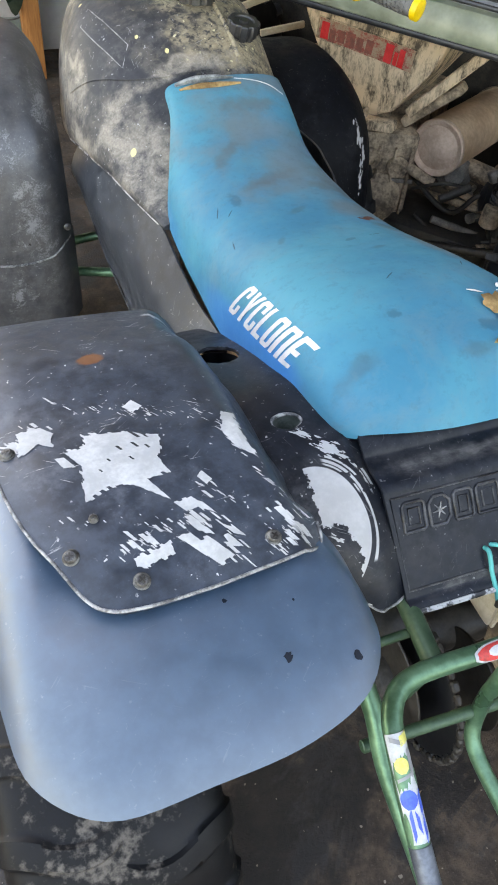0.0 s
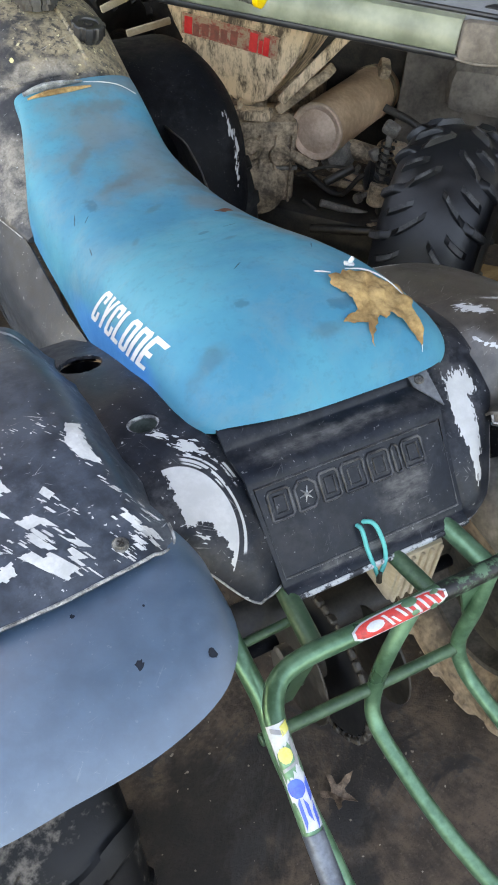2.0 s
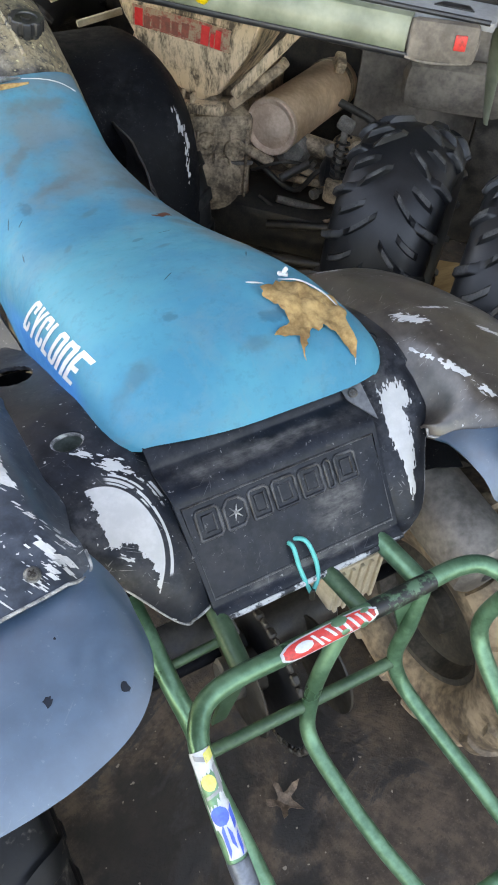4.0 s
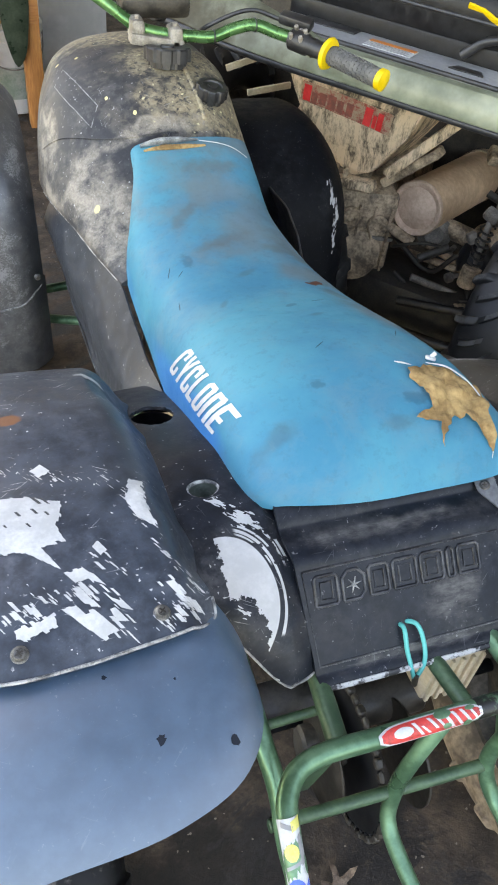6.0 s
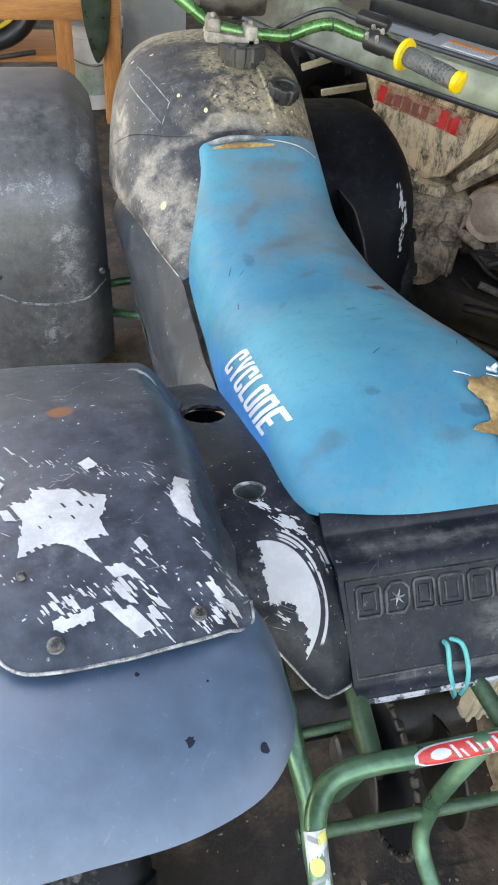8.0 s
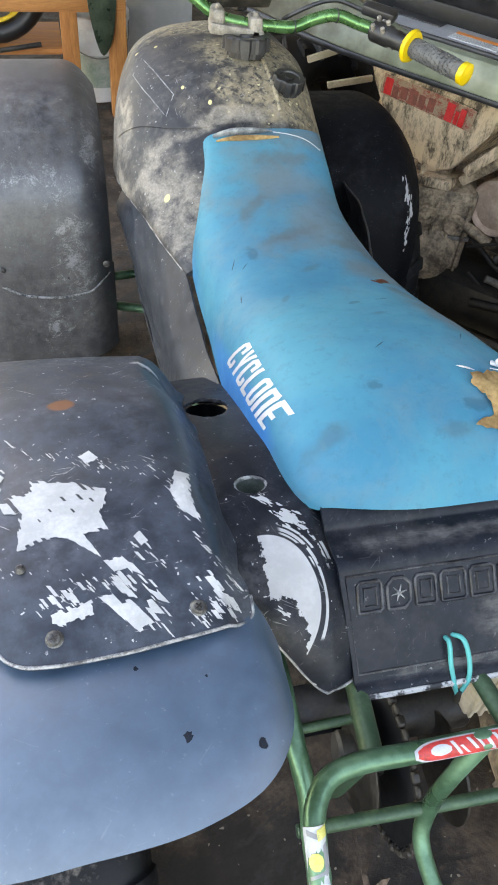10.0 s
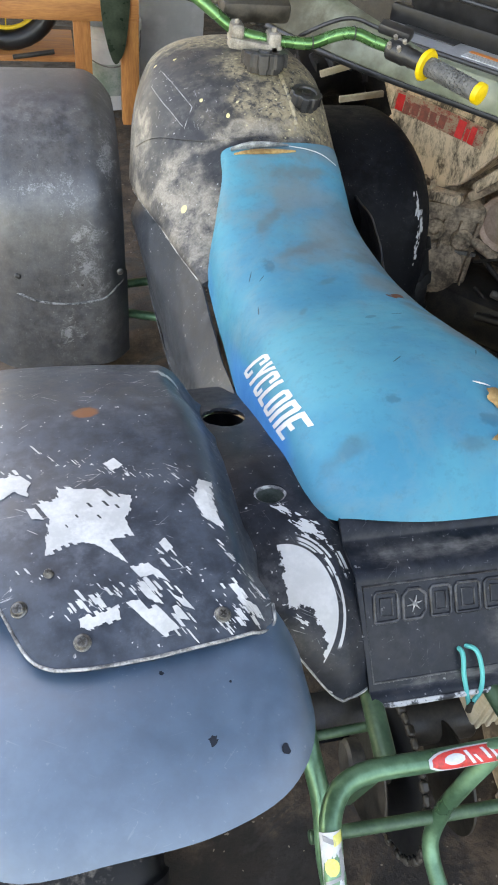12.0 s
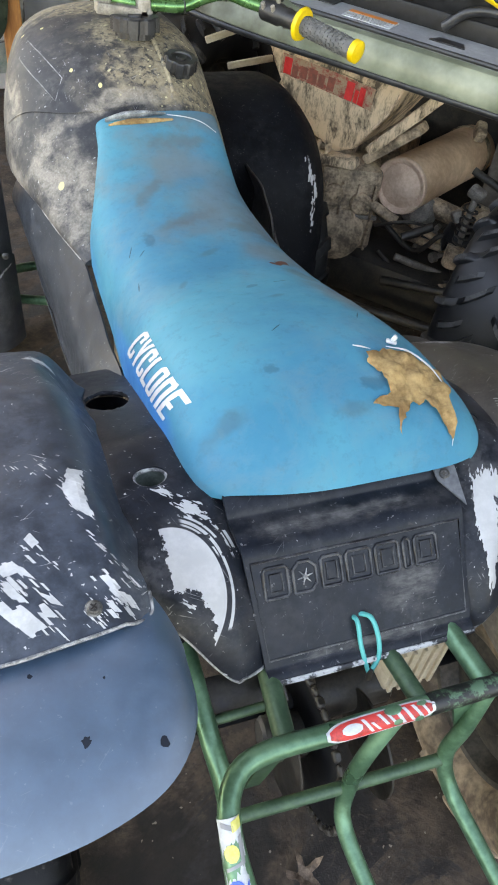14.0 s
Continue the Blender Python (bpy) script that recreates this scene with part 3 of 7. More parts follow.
def spline(points, per=8, closed=False):
    """Points along a smooth curve through the given ones."""
    p = [Vector(q) for q in points]
    n = len(p)
    out = []
    for i in range(n if closed else n - 1):
        p1, p2 = p[i], p[(i + 1) % n]
        p0 = p[(i - 1) % n] if closed or i > 0 else p1 * 2 - p2
        p3 = p[(i + 2) % n] if closed or i + 2 < n else p2 * 2 - p1
        l1, l2, l3 = max((p1 - p0).length, 1e-6) ** 0.5, max((p2 - p1).length, 1e-6) ** 0.5, max((p3 - p2).length, 1e-6) ** 0.5
        m1 = (p1 - p0) / l1 - (p2 - p0) / (l1 + l2) + (p2 - p1) / l2
        m2 = (p2 - p1) / l2 - (p3 - p1) / (l2 + l3) + (p3 - p2) / l3
        m1, m2 = m1 * l2, m2 * l2
        for k in range(per):
            t = k / per
            out.append(p1 * (2 * t**3 - 3 * t**2 + 1) + m1 * (t**3 - 2 * t**2 + t) + p2 * (3 * t**2 - 2 * t**3) + m2 * (t**3 - t**2))
    if not closed:
        out.append(p[-1])
    return out


def grid(rows, bm=None, wrap=False):
    """A sheet of quads through rows of points."""
    bm = bm or bmesh.new()
    vs = [[bm.verts.new(p) for p in r] for r in rows]
    for a, b in zip(vs, vs[1:]):
        n = len(a)
        for i in range(n if wrap else n - 1):
            j = (i + 1) % n
            bm.faces.new((a[i], a[j], b[j], b[i]))
    return bm


def shell(rows, drop):
    """A sheet through rows of points with thickness straight down."""
    bm = grid(rows)
    n, m = len(rows), len(rows[0])
    low = [[bm.verts.new((p[0], p[1], p[2] - drop)) for p in r] for r in rows]
    bm.verts.ensure_lookup_table()
    top = [[bm.verts[i * m + k] for k in range(m)] for i in range(n)]
    for i in range(n - 1):
        for k in range(m - 1):
            bm.faces.new((low[i][k], low[i + 1][k], low[i + 1][k + 1], low[i][k + 1]))
    ring = [(0, k) for k in range(m)] + [(i, m - 1) for i in range(1, n)] + [(n - 1, k) for k in range(m - 2, -1, -1)] + [(i, 0) for i in range(n - 2, 0, -1)]
    for (a, b), (c, d) in zip(ring, ring[1:] + ring[:1]):
        bm.faces.new((top[a][b], top[c][d], low[c][d], low[a][b]))
    return bm


def thick(bm, t):
    bmesh.ops.recalc_face_normals(bm, faces=bm.faces)
    bmesh.ops.solidify(bm, geom=bm.faces[:], thickness=t)
    return bm


def tube(points, r, per=8, sides=14, bm=None, closed=False, smoothed=True, flat=1.0):
    path = spline(points, per, closed) if smoothed else [Vector(p) for p in points]
    radii = r if isinstance(r, (list, tuple)) else [r] * len(path)
    bm = bm or bmesh.new()
    rows = []
    n = len(path)
    up = None
    for i, p in enumerate(path):
        a, b = path[max(i - 1, 0)], path[min(i + 1, n - 1)]
        if closed:
            a, b = path[i - 1], path[(i + 1) % n]
        d = (b - a).normalized()
        if up is None:
            up = d.orthogonal().normalized()
        up = (up - d * up.dot(d)).normalized()
        side = d.cross(up)
        rr = radii[min(i, len(radii) - 1)] if len(radii) == n else np.interp(i / (n - 1), np.linspace(0, 1, len(radii)), radii)
        rows.append([bm.verts.new(p + (up * math.cos(2 * math.pi * k / sides) * flat + side * math.sin(2 * math.pi * k / sides)) * float(rr)) for k in range(sides)])
    m = len(rows)
    for i in range(m if closed else m - 1):
        a, b = rows[i], rows[(i + 1) % m]
        for k in range(sides):
            j = (k + 1) % sides
            bm.faces.new((a[k], a[j], b[j], b[k]))
    if not closed:
        bm.faces.new(rows[0][::-1])
        bm.faces.new(rows[-1])
    return bm


def revolve(profile, m=None, sides=40, bm=None, cap=True):
    """Turns (radius, height) pairs round the local z axis, set by the pose m."""
    bm = bm or bmesh.new()
    m = m or Matrix()
    rows = [[bm.verts.new(m @ Vector((r * math.cos(2 * math.pi * k / sides), r * math.sin(2 * math.pi * k / sides), z))) for k in range(sides)] for r, z in profile]
    for a, b in zip(rows, rows[1:]):
        for k in range(sides):
            j = (k + 1) % sides
            bm.faces.new((a[k], a[j], b[j], b[k]))
    if cap:
        bm.faces.new(rows[0][::-1])
        bm.faces.new(rows[-1])
    return bm


def block(size, m=None, bevel=0.004, bm=None, segs=2, taper=1.0):
    """A box of that size about the pose m, with its edges rounded."""
    tmp = bmesh.new()
    bmesh.ops.create_cube(tmp, size=1)
    for v in tmp.verts:
        k = taper if v.co.z > 0 else 1.0
        v.co = Vector((v.co.x * size[0] * k, v.co.y * size[1] * k, v.co.z * size[2]))
    if bevel:
        bmesh.ops.bevel(tmp, geom=tmp.edges[:], offset=bevel, segments=segs, profile=0.5, affect="EDGES")
    return merge(tmp, m, bm)


def merge(tmp, m=None, bm=None):
    bm = bm or bmesh.new()
    m = m or Matrix()
    vs = {v: bm.verts.new(m @ v.co) for v in tmp.verts}
    for f in tmp.faces:
        bm.faces.new([vs[v] for v in f.verts])
    tmp.free()
    return bm


def prism(outline, depth, m=None, bm=None, bevel=0.0):
    """A flat outline (x, y) with thickness along local z, set by the pose m."""
    tmp = bmesh.new()
    f = tmp.faces.new([tmp.verts.new((x, y, 0)) for x, y in outline])
    ext = bmesh.ops.extrude_face_region(tmp, geom=[f])
    for v in ext["geom"]:
        if isinstance(v, bmesh.types.BMVert):
            v.co.z += depth
    bmesh.ops.recalc_face_normals(tmp, faces=tmp.faces)
    if bevel:
        bmesh.ops.bevel(tmp, geom=tmp.edges[:], offset=bevel, segments=2, profile=0.5, affect="EDGES")
    return merge(tmp, m, bm)


def along(a, b):
    """The pose at a whose z axis points to b, and the distance."""
    a, b = Vector(a), Vector(b)
    return Matrix.Translation(a) @ (b - a).to_track_quat("Z", "Y").to_matrix().to_4x4(), (b - a).length


def rod(a, b, r, sides=16, bm=None, bevel=0.15):
    m, n = along(a, b)
    e = r * bevel
    return revolve([(r - e, 0), (r, e), (r, n - e), (r - e, n)], m, sides, bm)


def slice_up(bm, size):
    """Cuts a mesh by planes so that it can follow a curved surface."""
    for axis in ((1, 0, 0), (0, 1, 0)):
        lo = min(v.co.dot(Vector(axis)) for v in bm.verts)
        hi = max(v.co.dot(Vector(axis)) for v in bm.verts)
        k = lo + size
        while k < hi:
            bmesh.ops.bisect_plane(bm, geom=bm.verts[:] + bm.edges[:] + bm.faces[:], plane_co=Vector(axis) * k, plane_no=axis)
            k += size
    return bm


def drape(bm, m, tree, lift):
    """Lays a flat mesh, set by the pose m, on the surface of tree, along m's minus z."""
    lost = []
    down = -(m.to_3x3() @ Vector((0, 0, 1))).normalized()
    for v in bm.verts:
        p = m @ v.co
        hit, normal, _, _ = tree.ray_cast(p - down * 0.3, down)
        v.co = (hit - down * lift) if hit else p
        if not hit:
            lost.append(v)
    bmesh.ops.delete(bm, geom=lost, context="VERTS")
    return bm


def flat_shape(outline):
    bm = bmesh.new()
    f = bm.faces.new([bm.verts.new((x, y, 0)) for x, y in outline])
    f.normal_update()
    bmesh.ops.triangulate(bm, faces=[f], ngon_method="EAR_CLIP")
    return bm


def ragged(points, amount, per, seed):
    """An outline with torn edges."""
    rnd = random.Random(seed)
    out = []
    n = len(points)
    for i in range(n):
        a, b = Vector(points[i]), Vector(points[(i + 1) % n])
        for k in range(per):
            p = a.lerp(b, k / per)
            out.append((p.x + rnd.uniform(-amount, amount), p.y + rnd.uniform(-amount, amount)))
    return out

# ---------------------------------------------------------------- the garage


def slab(name, lo, hi, mat, label, bevel=0.0):
    c = [(a + b) / 2 for a, b in zip(lo, hi)]
    ob = part(name, block([b - a for a, b in zip(lo, hi)], pose(*c), bevel), mat, smooth=False)
    return tagged(ob, label, name.split("_")[0], kind="structure")


fl = grid([[(x, y, 0.0) for x in (-60, -8, -3, -1, 1, 3, 8, 60)] for y in (-60, -8, -2, 0, 1, 2, 5, 60)])
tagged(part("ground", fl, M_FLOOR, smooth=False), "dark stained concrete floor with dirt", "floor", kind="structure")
slab("wall_north", (-1.6, 4.6, 0), (3.6, 4.72, 2.90), M_WALL, "grey painted board wall behind the rack")
# Unseen wall, run far back to keep light off the right rear.
slab("wall_east", (3.6, -4.1, 0), (3.72, 4.72, 2.90), M_WALL, "unseen side wall added to hold back light from the right")
# Unseen ceiling; its edges are set by where sky light should fall.
slab("ceiling", (-0.90, -0.75, 2.90), (3.72, 4.72, 3.0), M_CEIL, "unseen pale ceiling added to shape the sky light")
# Unseen fence, added to cut off the low sky behind the camera.
slab("wall_south", (-6.0, -4.2, 0), (6.0, -4.1, 1.0), M_FENCE, "unseen low fence added to block low sky light")

# ---------------------------------------------------------------- the quad bike

quad = empty("quad_bike", "old black quad bike with a torn blue seat and scuffed fenders", "quad bike")

# seat
SY = (0.0, 0.015, 0.04, 0.08, 0.15, 0.25, 0.35, 0.45, 0.60, 0.75, 0.84, 0.90, 0.93)
ST = (0.795, 0.820, 0.842, 0.859, 0.868, 0.852, 0.822, 0.795, 0.778, 0.788, 0.815, 0.830, 0.832)
BY = (0.0, 0.10, 0.18, 0.30, 0.40, 0.55, 0.70, 0.79, 0.87, 0.93)
BZ = (0.782, 0.752, 0.720, 0.672, 0.645, 0.632, 0.652, 0.722, 0.790, 0.800)
WY = (0.0, 0.012, 0.03, 0.06, 0.10, 0.20, 0.40, 0.55, 0.70, 0.79, 0.87, 0.93)
WX = (0.150, 0.165, 0.176, 0.183, 0.186, 0.190, 0.186, 0.180, 0.182, 0.157, 0.132, 0.125)


def seat_section(y, n=30):
    w, zt, zb = curve_at(y, WY, WX), curve_at(y, SY, ST), curve_at(y, BY, BZ)
    row = []
    for k in range(n + 1):
        a = math.pi * (1 - k / n)
        c, s = math.cos(a), math.sin(a)
        x = w * math.copysign(abs(c) ** 0.72, c)
        z = zb + (zt - zb) * max(s, 0.0) ** 0.62
        if x > 0:
            x *= curve_at(y, (0.0, 0.15, 0.40, 0.60, 0.73, 0.84, 0.93), (1.21, 1.09, 0.98, 0.84, 0.73, 0.82, 0.95))
        bulge = 0.028 * (1 - (x / w) ** 2 if x < 0 else 1 - 0.55 * (x / (1.21 * w)) ** 6) * max(0.0, 1 - y / 0.10)
        row.append((x, y - bulge, z))
    return row


rows = [seat_section(y) for y in np.concatenate([np.linspace(0, 0.08, 17), np.linspace(0.10, 0.93, 52)])]
bm = grid(rows)
for r in (0, -1):
    row = [bm.verts.new((x * (0.93 if r == 0 else 0.96), y + (0.035 if r == 0 else 0.0), min(z, BZ[0] if r == 0 else BZ[-1]) - (0.010 if r == 0 else 0.02))) for x, y, z in rows[r]]
    bm.verts.ensure_lookup_table()
    first = 0 if r == 0 else (len(rows) - 1) * len(rows[0])
    for i in range(len(row) - 1):
        bm.faces.new((bm.verts[first + i], bm.verts[first + i + 1], row[i + 1], row[i]))
bmesh.ops.remove_doubles(bm, verts=bm.verts, dist=1e-5)
bmesh.ops.recalc_face_normals(bm, faces=bm.faces)
seat_tree = BVHTree.FromBMesh(bm)
seat = part("seat", bm, M_SEAT, quad, "faded blue vinyl seat, dirty and torn", 60)

# printed word along the side of the seat
GLYPHS = {
    "C": (((0, .12), (.16, 0), (.84, 0), (1, .12), (1, .36), (.64, .36), (.64, .15), (.36, .15), (.36, .85), (.64, .85), (.64, .66), (1, .66), (1, .88), (.84, 1), (.16, 1), (0, .88)),),
    "Y": (((-.04, 1), (.33, 1), (.5, .62), (.67, 1), (1.04, 1), (.68, .40), (.68, 0), (.32, 0), (.32, .40)),),
    "L": (((0, 0), (.92, 0), (.92, .16), (.36, .16), (.36, 1), (0, 1)),),
    "O": (((.5, 0), (.5, .15), (.36, .15), (.36, .85), (.5, .85), (.5, 1), (.16, 1), (0, .88), (0, .12), (.16, 0)), ((.5, 0), (.84, 0), (1, .12), (1, .88), (.84, 1), (.5, 1), (.5, .85), (.64, .85), (.64, .15), (.5, .15))),
    "N": (((0, 0), (.36, 0), (.36, .85), (.64, .85), (.64, 0), (1, 0), (1, .88), (.84, 1), (0, 1)),),
    "E": (((0, 0), (1, 0), (1, .15), (.36, .15), (.36, .43), (.86, .43), (.86, .57), (.36, .57), (.36, .85), (1.12, .85), (1.12, 1), (0, 1)),),
}
word = bmesh.new()
pen = 0.0
for ch_ in "CYCLONE":
    for outline in GLYPHS[ch_]:
        word.faces.new([word.verts.new((pen + x * 0.0283, y * 0.058, 0)) for x, y in outline])
    pen += 0.0325 if ch_ != "L" else 0.0305
word.normal_update()
bmesh.ops.triangulate(word, faces=word.faces[:], ngon_method="EAR_CLIP")
slice_up(word, 0.008)
corner = [Vector(p) for p in ((-0.186, 0.366, 0.712), (-0.186, 0.133, 0.788), (-0.156, 0.112, 0.835), (-0.163, 0.327, 0.782))]
for v in word.verts:
    p_, q_ = v.co.x / pen, v.co.y / 0.058
    hit, nrm_, _, _ = seat_tree.find_nearest(corner[0].lerp(corner[1], p_).lerp(corner[3].lerp(corner[2], p_), q_))
    v.co = hit + (nrm_ if nrm_.x < 0 or nrm_.z > 0 else -nrm_) * 0.0012
part("lettering", word, M_WHITE, seat, "white printed word on the side of the seat")

# tear in the rear corner of the seat
TEAR = ((0.074, 0.120), (0.112, 0.126), (0.140, 0.124), (0.160, 0.104), (0.176, 0.070), (0.160, 0.040), (0.158, 0.008), (0.146, -0.006), (0.140, 0.014), (0.124, 0.040), (0.104, 0.038), (0.092, 0.028),
        (0.076, 0.004), (0.082, 0.034), (0.052, 0.047), (0.082, 0.058), (0.082, 0.086), (0.070, 0.106))
bm = flat_shape(ragged(TEAR, 0.0022, 4, 3))
slice_up(bm, 0.0045)
drape(bm, Matrix.Translation((0, 0, 1)), seat_tree, 0.0)
rnd = random.Random(5)
for v in bm.verts:
    v.co.z += 0.0015 + 0.013 * abs(noise.noise(v.co * 34)) + 0.004 * abs(noise.noise(v.co * 90))
part("foam", bm, M_FOAM, seat, "yellow-brown foam showing through the tear", 80)
bm = bmesh.new()
for run in (((0.110, 0.134), (0.134, 0.120), (0.156, 0.094), (0.170, 0.060)), ((0.160, 0.040), (0.157, 0.022), (0.154, 0.006), (0.146, -0.010)), ((0.063, 0.139), (0.074, 0.135), (0.085, 0.130))):
    pts = []
    for x, y in run:
        hit = seat_tree.ray_cast(Vector((x, y, 1.2)), Vector((0, 0, -1)))[0]
        if hit:
            pts.append(hit + Vector((0, 0, 0.002 + (0.008 * math.sin(len(pts)) if y > 0.05 and x > 0.10 else 0.0))))
    tube(pts, [0.0006, 0.0013, 0.0011, 0.0004], 5, 8, bm)
part("torn_edge", bm, M_TEAR_EDGE, seat, "pale curled edge of the torn vinyl")
clip_at = seat_tree.ray_cast(Vector((0.122, 0.142, 1.2)), Vector((0, 0, -1)))[0]
clip_ = block((0.015, 0.007, 0.005), Matrix.Translation(clip_at + Vector((0, 0, 0.004))) @ pose(0, 0, 0, 0, 12, -20), 0.002)
block((0.005, 0.007, 0.010), Matrix.Translation(clip_at + Vector((0.003, 0, 0.009))) @ pose(0, 0, 0, 0, 30, -20), 0.002, clip_)
part("clip", clip_, M_STKWHT, seat, "small white plastic clip by the tear")
# front flap with foam
bm = bmesh.new()
pts = [seat_tree.ray_cast(Vector((x, 0.900 - 0.006 * math.sin((x + 0.12) * 16), 1.2)), Vector((0, 0, -1)))[0] for x in np.linspace(-0.105, 0.02, 9)]
tube([p + Vector((0, 0, 0.001)) for p in pts if p], [0.002, 0.007, 0.006, 0.002], 4, 8, bm)
part("foam", bm, M_FOAM, seat, "strip of foam showing at the front seam")
seam_run = [(0.012, 0.915), (0.045, 0.905), (0.075, 0.890), (0.100, 0.868)]
pts = [seat_tree.ray_cast(Vector((x, y, 1.2)), Vector((0, 0, -1)))[0] for x, y in seam_run]
part("seam", tube([p + Vector((0, 0, 0.0004)) for p in pts if p], 0.0011, 5, 6), M_TEAR_EDGE, seat, "pale split seam at the front of the seat")
pts = [seat_tree.ray_cast(Vector((x, 0.917, 1.2)), Vector((0, 0, -1)))[0] for x in np.linspace(-0.108, 0.010, 8)]
part("strip", tube([p + Vector((0, 0, 0.0015)) for p in pts if p], [0.008, 0.017, 0.013, 0.003], 4, 10, None, False, True, 0.45), M_FLAP, seat, "silvery worn strip at the front of the seat")

# fuel tank
TY = (0.70, 0.80, 0.90, 0.95, 1.00, 1.05, 1.15, 1.30, 1.42, 1.50, 1.55)
TT = (0.690, 0.745, 0.805, 0.842, 0.872, 0.892, 0.910, 0.905, 0.880, 0.830, 0.740)
TW = (0.192, 0.225, 0.250, 0.264, 0.275, 0.282, 0.285, 0.272, 0.250, 0.222, 0.170)
TB = (0.648, 0.652, 0.652, 0.648, 0.642, 0.634, 0.606, 0.570, 0.570, 0.575, 0.600)
HALF = ((0.60, -0.02), (0.90, 0.0), (1.0, 0.10), (1.0, 0.22), (0.94, 0.38), (0.82, 0.56), (0.68, 0.72), (0.50, 0.86), (0.28, 0.96), (0.0, 1.0))
BOXY = ((0.60, -0.02), (0.92, 0.0), (1.0, 0.08), (1.0, 0.24), (0.98, 0.46), (0.92, 0.66), (0.82, 0.82), (0.62, 0.93), (0.32, 0.985), (0.0, 1.0))
rows = []
for y in np.linspace(0.70, 1.55, 44):
    w, zt, zb = curve_at(y, TY, TW), curve_at(y, TY, TT), curve_at(y, TY, TB)
    k = max(0.0, min(1.0, (y - 0.98) / 0.22))
    left = spline([(-(a + (c - a) * k) * w, y, zb + (b + (d - b) * k) * (zt - zb)) for (a, b), (c, d) in zip(HALF, BOXY)], 4)
    rows.append(left + [Vector((-p.x * 0.62, p.y, p.z)) for p in left[-2::-1]])
bm = grid(rows)
for r, row in ((0, rows[0]), (1, rows[-1])):
    bm.verts.ensure_lookup_table()
    first = 0 if r == 0 else (len(rows) - 1) * len(row)
    bm.faces.new([bm.verts[first + i] for i in range(len(row))])
bmesh.ops.recalc_face_normals(bm, faces=bm.faces)
tank_tree = BVHTree.FromBMesh(bm)
tank = part("fuel_tank", bm, M_TANK, quad, "black plastic fuel tank caked with dust", 50)


def on_tank(x, y):
    return tank_tree.ray_cast(Vector((x, y, 1.4)), Vector((0, 0, -1)))[0]


def screw_cap(x, y, r, h, tilt, lobes=8):
    p = on_tank(x, y)
    m = Matrix.Translation(p + Vector((0, 0, -0.004))) @ pose(0, 0, 0, tilt, 3, 12)
    cap = bmesh.new()
    prof = []
    for k in range(lobes * 8):
        a = 2 * math.pi * k / (lobes * 8)
        prof.append((a, r * (1.0 if (k % 8) in (1, 2, 3, 4, 5) else 0.90)))
    rings = [(0.80, 0.0), (0.80, h * 0.3), (1.0, h * 0.32), (1.0, h * 0.92), (0.94, h), (0.62, h), (0.58, h * 0.9), (0.30, h * 0.9), (0.28, h * 1.02), (0.02, h * 1.02)]
    rr = []
    for s, z in rings:
        rr.append([cap.verts.new(m @ Vector((s * (q if s > 0.7 else r) * math.cos(a), s * (q if s > 0.7 else r) * math.sin(a), z))) for a, q in prof])
    for a, b in zip(rr, rr[1:]):
        for k in range(len(a)):
            j = (k + 1) % len(a)
            cap.faces.new((a[k], a[j], b[j], b[k]))
    cap.faces.new(rr[-1])
    return cap


part("cap", screw_cap(-0.004, 1.120, 0.050, 0.040, -6), M_BLACK, tank, "black ribbed fuel cap", 30)
part("cap", screw_cap(0.066, 1.028, 0.034, 0.033, 8), M_BLACK, tank, "black ribbed valve knob", 30)
bm = bmesh.new()
tube([on_tank(0.028 + 0.012 * k / 6, 1.12 - 0.15 * k / 6) + Vector((0, 0, 0.0015)) for k in range(7)], 0.005, 3, 8, bm)
part("ridge", bm, M_TANK, tank)


def along_tank(points, r, per=4, closed=False):
    """A fine line lying on the tank near the given places."""
    line = spline(points, per, closed) if per > 1 else [Vector(p) for p in points]
    return tube([tank_tree.find_nearest(p)[0] for p in line], r, 1, 6, None, closed, False)


label_edge = spline([(-0.210, 1.208, 0.867), (-0.187, 1.13, 0.858), (-0.164, 1.051, 0.850)], 5) + spline([(-0.183, 1.019, 0.818), (-0.208, 1.10, 0.830), (-0.233, 1.178, 0.843)], 5)
part("label_edge", along_tank(label_edge, 0.0012, 1, True), M_RIM, tank, "pale outline of a missing label")
part("seam", along_tank([(-0.290, 1.12, 0.74), (-0.237, 1.059, 0.781), (-0.176, 0.992, 0.806), (-0.118, 0.959, 0.822), (-0.02, 0.945, 0.84)], 0.0022), M_TANK, tank, "moulded seam across the tank")
part("lower_edge", along_tank([(-0.286, 1.16, 0.615), (-0.286, 1.081, 0.636), (-0.262, 0.95, 0.650), (-0.236, 0.843, 0.655), (-0.198, 0.72, 0.652)], 0.0030), M_LIP, tank, "scraped lower edge of the tank")


def seek(ob, x, y):
    tree = BVHTree.FromPolygons([v.co for v in ob.data.vertices], [p.vertices for p in ob.data.polygons])
    hit, n, _, _ = tree.ray_cast(Vector((x, y, 1.6)), Vector((0, 0, -1)))
    return hit, n


